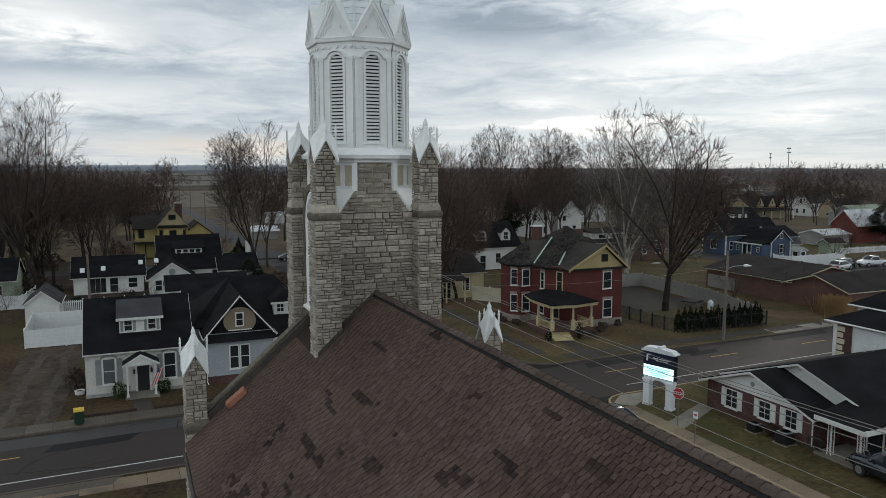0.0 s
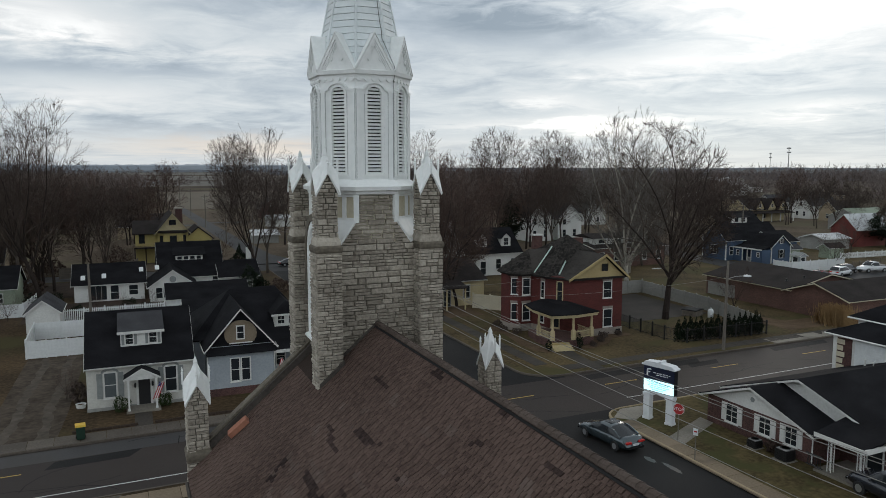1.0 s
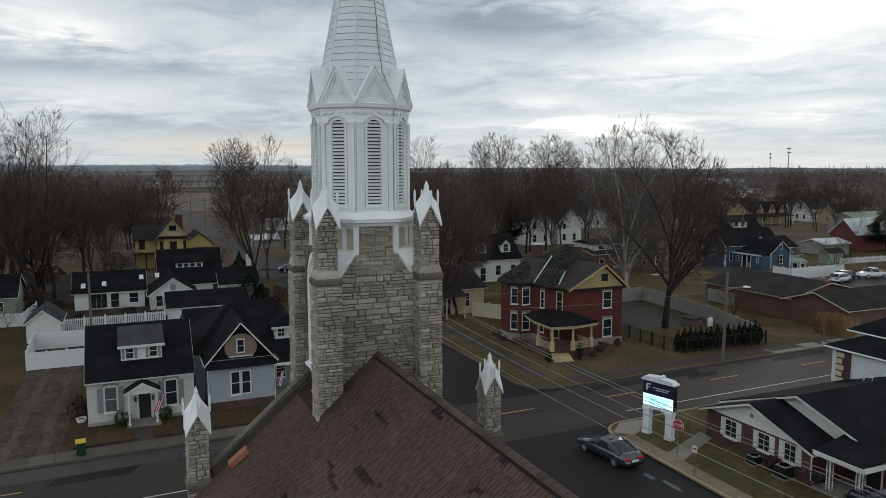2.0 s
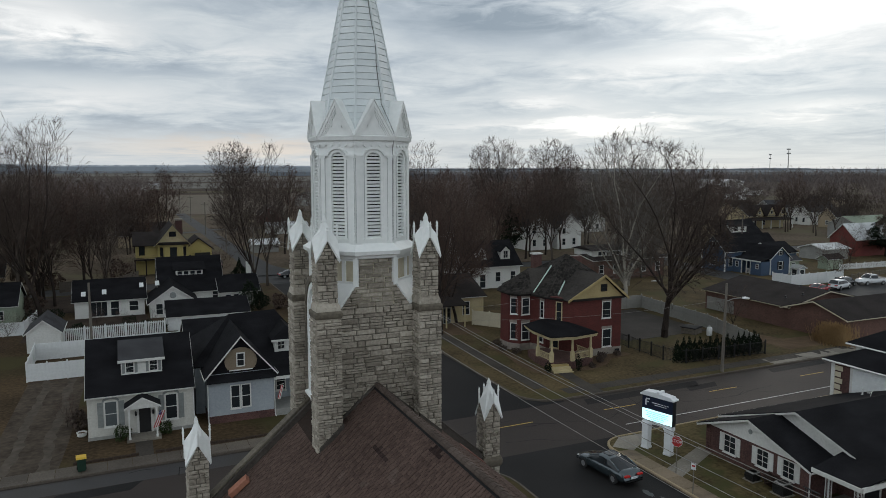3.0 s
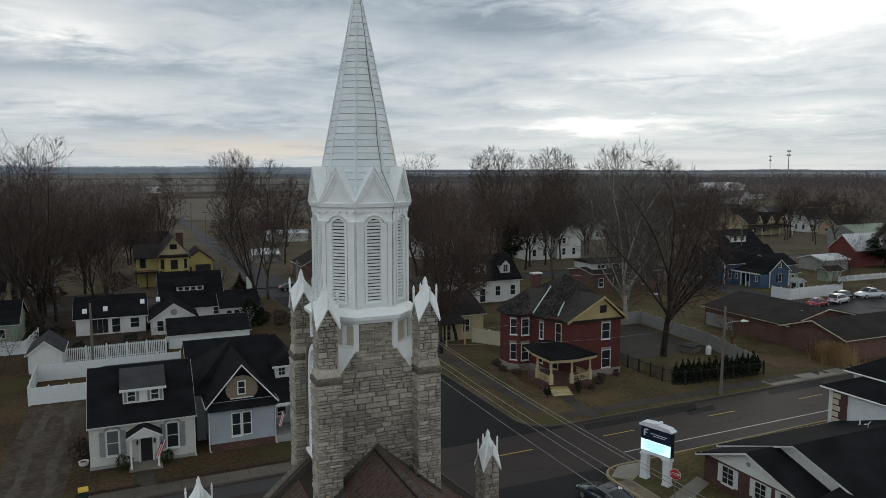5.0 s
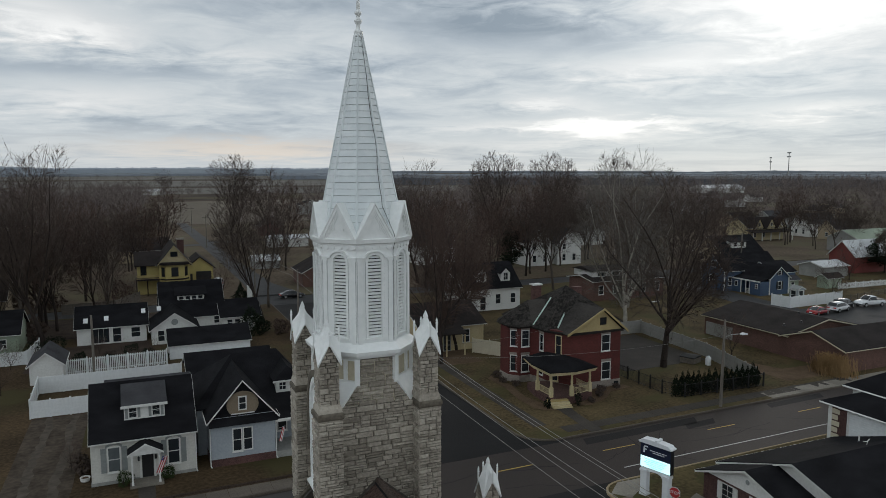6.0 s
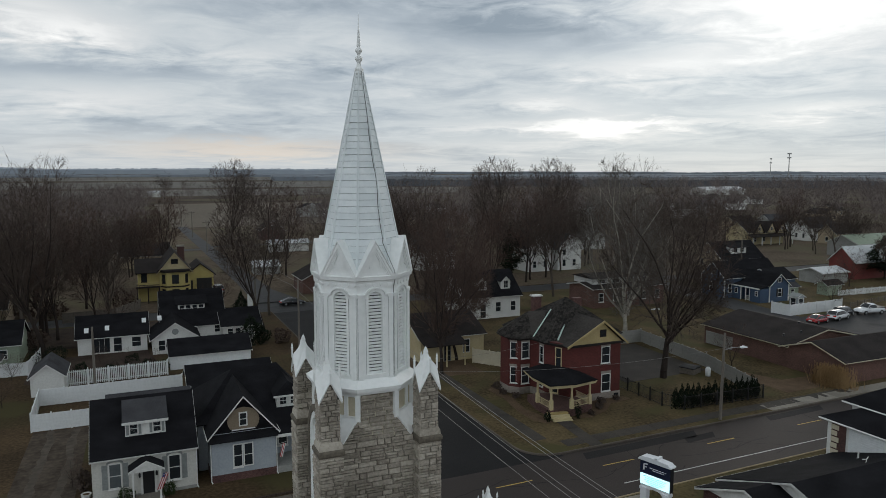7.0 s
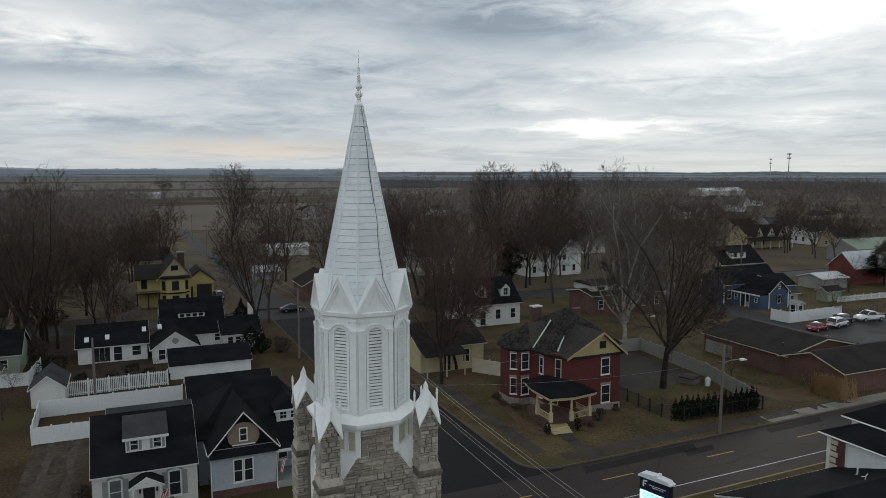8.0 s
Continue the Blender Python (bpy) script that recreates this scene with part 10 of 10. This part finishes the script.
# ---------------------------------------------------------------- stones of the tower and shingles of the roof
def unit_stone(seed):
    """A rough-faced block: 1 wide, 1 high, its face 1 in front of the wall."""
    rnd = random.Random(seed)
    bm = bmesh.new()
    back = [bm.verts.new((x, 0.0, z)) for x, z in ((-0.5, -0.5), (0.5, -0.5), (0.5, 0.5), (-0.5, 0.5))]
    rim = [bm.verts.new((x + rnd.uniform(-0.012, 0.012), -0.62, z + rnd.uniform(-0.03, 0.03))) for x, z in ((-0.49, -0.48), (0.49, -0.48), (0.49, 0.48), (-0.49, 0.48))]
    face = [bm.verts.new((x * rnd.uniform(0.86, 0.98), -rnd.uniform(0.8, 1.15), z * rnd.uniform(0.72, 0.92))) for x, z in ((-0.46, -0.42), (0.46, -0.42), (0.46, 0.42), (-0.46, 0.42))]
    for i in range(4):
        j = (i + 1) % 4
        bm.faces.new((back[i], back[j], rim[j], rim[i]))
        bm.faces.new((rim[i], rim[j], face[j], face[i]))
    bm.faces.new(face)
    bmesh.ops.recalc_face_normals(bm, faces=bm.faces)
    return mesh_of(bm, "stone", M["stone"])


STONES = [unit_stone(k) for k in range(6)]


def ashlar(parent, u0, u1, z0, z1, m, seed, inside=None, hmin=0.09, hmax=0.25, lmin=0.22, lmax=0.85, depth=0.06):
    """Coursed rubble on a face: m takes (u along the wall, outwards -y, z up) to the parent's frame."""
    rnd = random.Random(seed)
    z = z0
    count = 0
    while z < z1 - 0.05:
        h = min(rnd.uniform(hmin, hmax), z1 - z)
        u = u0
        while u < u1 - 0.03:
            l = rnd.uniform(lmin, lmax)
            if u1 - u - l < lmin * 0.6:
                l = u1 - u
            rows = 2 if (h > 0.16 and rnd.random() < 0.5) else 1
            for r_ in range(rows):
                hh = h / rows
                cu, cz = u + l / 2, z + hh * (r_ + 0.5)
                w, hq = l - 0.022, hh - 0.02
                if inside:
                    cl = inside(cz)
                    a, b = max(u + 0.015, cl[0]), min(u + l - 0.015, cl[1])
                    if b - a < 0.06:
                        continue
                    cu, w = (a + b) / 2, b - a
                part("stone", STONES[rnd.randrange(6)], None, parent, m=m @ Matrix.Translation((cu, 0, cz)) @ Matrix.Diagonal((w * rnd.choice((1, -1)), depth * rnd.uniform(0.8, 1.3), hq, 1)))
                count += 1
            u += l
        z += h
    return count


def tower_clip(z):
    t = 1.40
    if z > 15.70:
        t = max(0.60, 1.30 - (z - 15.70) * 0.72)
    if z > 16.5:
        t = 0.60
    return (-t, t)


ashlar(tower_wall, -1.40, 1.40, 11.55, 17.36, pose(TX, TY - HALF + 0.04, 0), 1, tower_clip)
side = pose(TX - HALF + 0.04, TY, 0, 0, 0, -90)
ashlar(tower_wall, -1.40, -1.0, 11.0, 16.4, side, 2, None, lmin=0.18, lmax=0.35)
ashlar(tower_wall, 1.12, 1.40, 11.0, 16.4, side, 3, None, lmin=0.18, lmax=0.3)
for sh in [o for o in bpy.data.objects if o.name.split(".")[0] == "shaft" and o.parent]:
    b = sh.parent
    kind = b.name.split(".")[0]
    c = b.matrix_basis.translation
    if kind == "buttress":
        faces = [("-y", 0), ("-x", -90)]
        if c.x > TX and c.y > TY:
            faces = [("-y", 0)]
        for i, (f, rot) in enumerate(faces):
            g = LOWER - 0.035
            m = pose(0, 0, 0, 0, 0, rot) @ pose(0, -g, 0)
            ashlar(sh, -LOWER, LOWER, 9.6 if c.y < TY else 11.0, 15.42, m, int(c.x * 7 + c.y * 3) + i, lmin=0.2, lmax=0.55)
            g = UPPER - 0.035
            m = pose(0, 0, 0, 0, 0, rot) @ pose(0, -g, 0)
            ashlar(sh, -UPPER, UPPER, 15.98, 18.05, m, int(c.x * 9 + c.y * 2) + i, lambda z: (-UPPER, UPPER) if z < 17.5 else (-UPPER * (18.12 - z) / 0.62, UPPER * (18.12 - z) / 0.62), lmin=0.15, lmax=0.42)
    elif kind == "nave_pinnacle":
        for i, (f, rot) in enumerate((("-y", 0), ("-x", -90))):
            m = pose(0, 0, 0, 0, 0, rot) @ pose(0, -0.35, 0)
            ashlar(sh, -0.37, 0.37, 4.0, 10.5, m, int(c.x * 5) + i, lambda z: (-0.37, 0.37) if z < 10.0 else (-0.37 * (10.58 - z) / 0.58, 0.37 * (10.58 - z) / 0.58), lmin=0.16, lmax=0.42)
nave_wall = [o for o in church.children if o.name.startswith("wall")][0]
ashlar(nave_wall, -31.2, -24.0, 2.5, 7.2, pose(EAVE_L + 0.46, 0, 0, 0, 0, -90), 9, lmin=0.3, lmax=0.8)


def shingles():
    """Laminated tabs over both slopes: 300 as pieces, the rest joined."""
    nrm = math.sqrt(1 + SLOPE ** 2)
    rnd = np.random.RandomState(5)
    expo = 0.125
    for s in (-1, 1):
        edge = EAVE_L if s < 0 else EAVE_R
        vdir = np.array([-s, 0, SLOPE]) / nrm
        nv = np.array([s * SLOPE, 0, 1]) / nrm
        o = np.array([edge, 0, roof_z(edge)])
        length = abs(RIDGE_X - edge) * nrm
        y_lo, y_hi = -0.25, FRONT_Y - 0.26
        V, F, mats, off, singles = [], [], [], 0, []
        rows = int(length / expo)
        slots = [M["shingle"], M["shingle_worn"], M["shingle_pale"]]
        tab = 0.155
        for r_ in range(rows):
            v0 = r_ * expo
            y = y_lo - (r_ % 2) * tab * 0.5 - rnd.uniform(0, 0.03)
            low_part = 1.0 - r_ / rows
            tabs = 0
            while y < y_hi:
                y1 = min(y + tab * rnd.choice([1.0, 1.0, 0.94, 1.08]), y_hi)
                lift = (0.026 if (tabs + r_ // 2) % 2 else 0.011) * rnd.uniform(0.8, 1.2)
                tabs += 1
                tilt = rnd.uniform(-0.004, 0.004)
                ov = rnd.uniform(-0.004, 0.004)
                # clear of the tower
                x_here = edge + vdir[0] * (v0 + expo / 2)
                inside_t = abs(x_here - TX) < 2.28 and y1 > TY - 2.28 and not (abs(x_here - TX) < 1.38 and y1 < TY - HALF)
                # streaks of worn tabs along the courses, and pale clumps between them
                worn = noise.noise(Vector((y * 0.55, r_ * 0.264, 3.1))) + 0.35 * noise.noise(Vector((y * 1.9, r_ * 0.70, 7.7))) + 0.55 * low_part - 0.36
                pale = noise.noise(Vector((y * 1.3, r_ * 0.31, 21.0))) + 0.45 * low_part - 0.52
                mi = 0
                if s < 0 and worn > 0.24 and y < 26:
                    mi = 1
                if s < 0 and pale > 0.06 and y < 26:
                    mi = 2
                if not inside_t and y1 - y > 0.04:
                    g = 0.014 if s < 0 else 0.008
                    uv = ((y + g, v0 + ov, lift), (y1 - g, v0 + ov, lift + tilt), (y1 - g, v0 + expo * 1.25, 0.004), (y + g, v0 + expo * 1.25, 0.004))
                    top = [o + np.array([0, a, 0]) + vdir * b + nv * c for a, b, c in uv]
                    low = [o + np.array([0, a, 0]) + vdir * b for a, b, c in uv[:2]]
                    P = top + low
                    fs = [(0, 1, 2, 3), (4, 5, 1, 0), (4, 0, 3), (1, 5, 2)]
                    if s < 0 and 10.5 < y < 14.3 and 1.2 < x_here < 2.75 and len(singles) < 300:
                        singles.append((P, fs, mi))
                    else:
                        V += P
                        F += [tuple(i + off for i in f) for f in fs]
                        mats += [mi] * 4
                        off += 6
                y = y1
        me = bpy.data.meshes.new("shingles")
        me.from_pydata([tuple(p) for p in V], [], F)
        for q in slots:
            me.materials.append(q)
        me.polygons.foreach_set("material_index", mats)
        tagged(part("shingles", me, None, nave_roof, "overlapping brown shingle tabs"), kind="stuff")
        for P, fs, mi in singles:
            me = bpy.data.meshes.new("shingle")
            me.from_pydata([tuple(p) for p in P], [], fs)
            me.materials.append(slots[mi])
            part("shingle", me, None, nave_roof)


shingles()
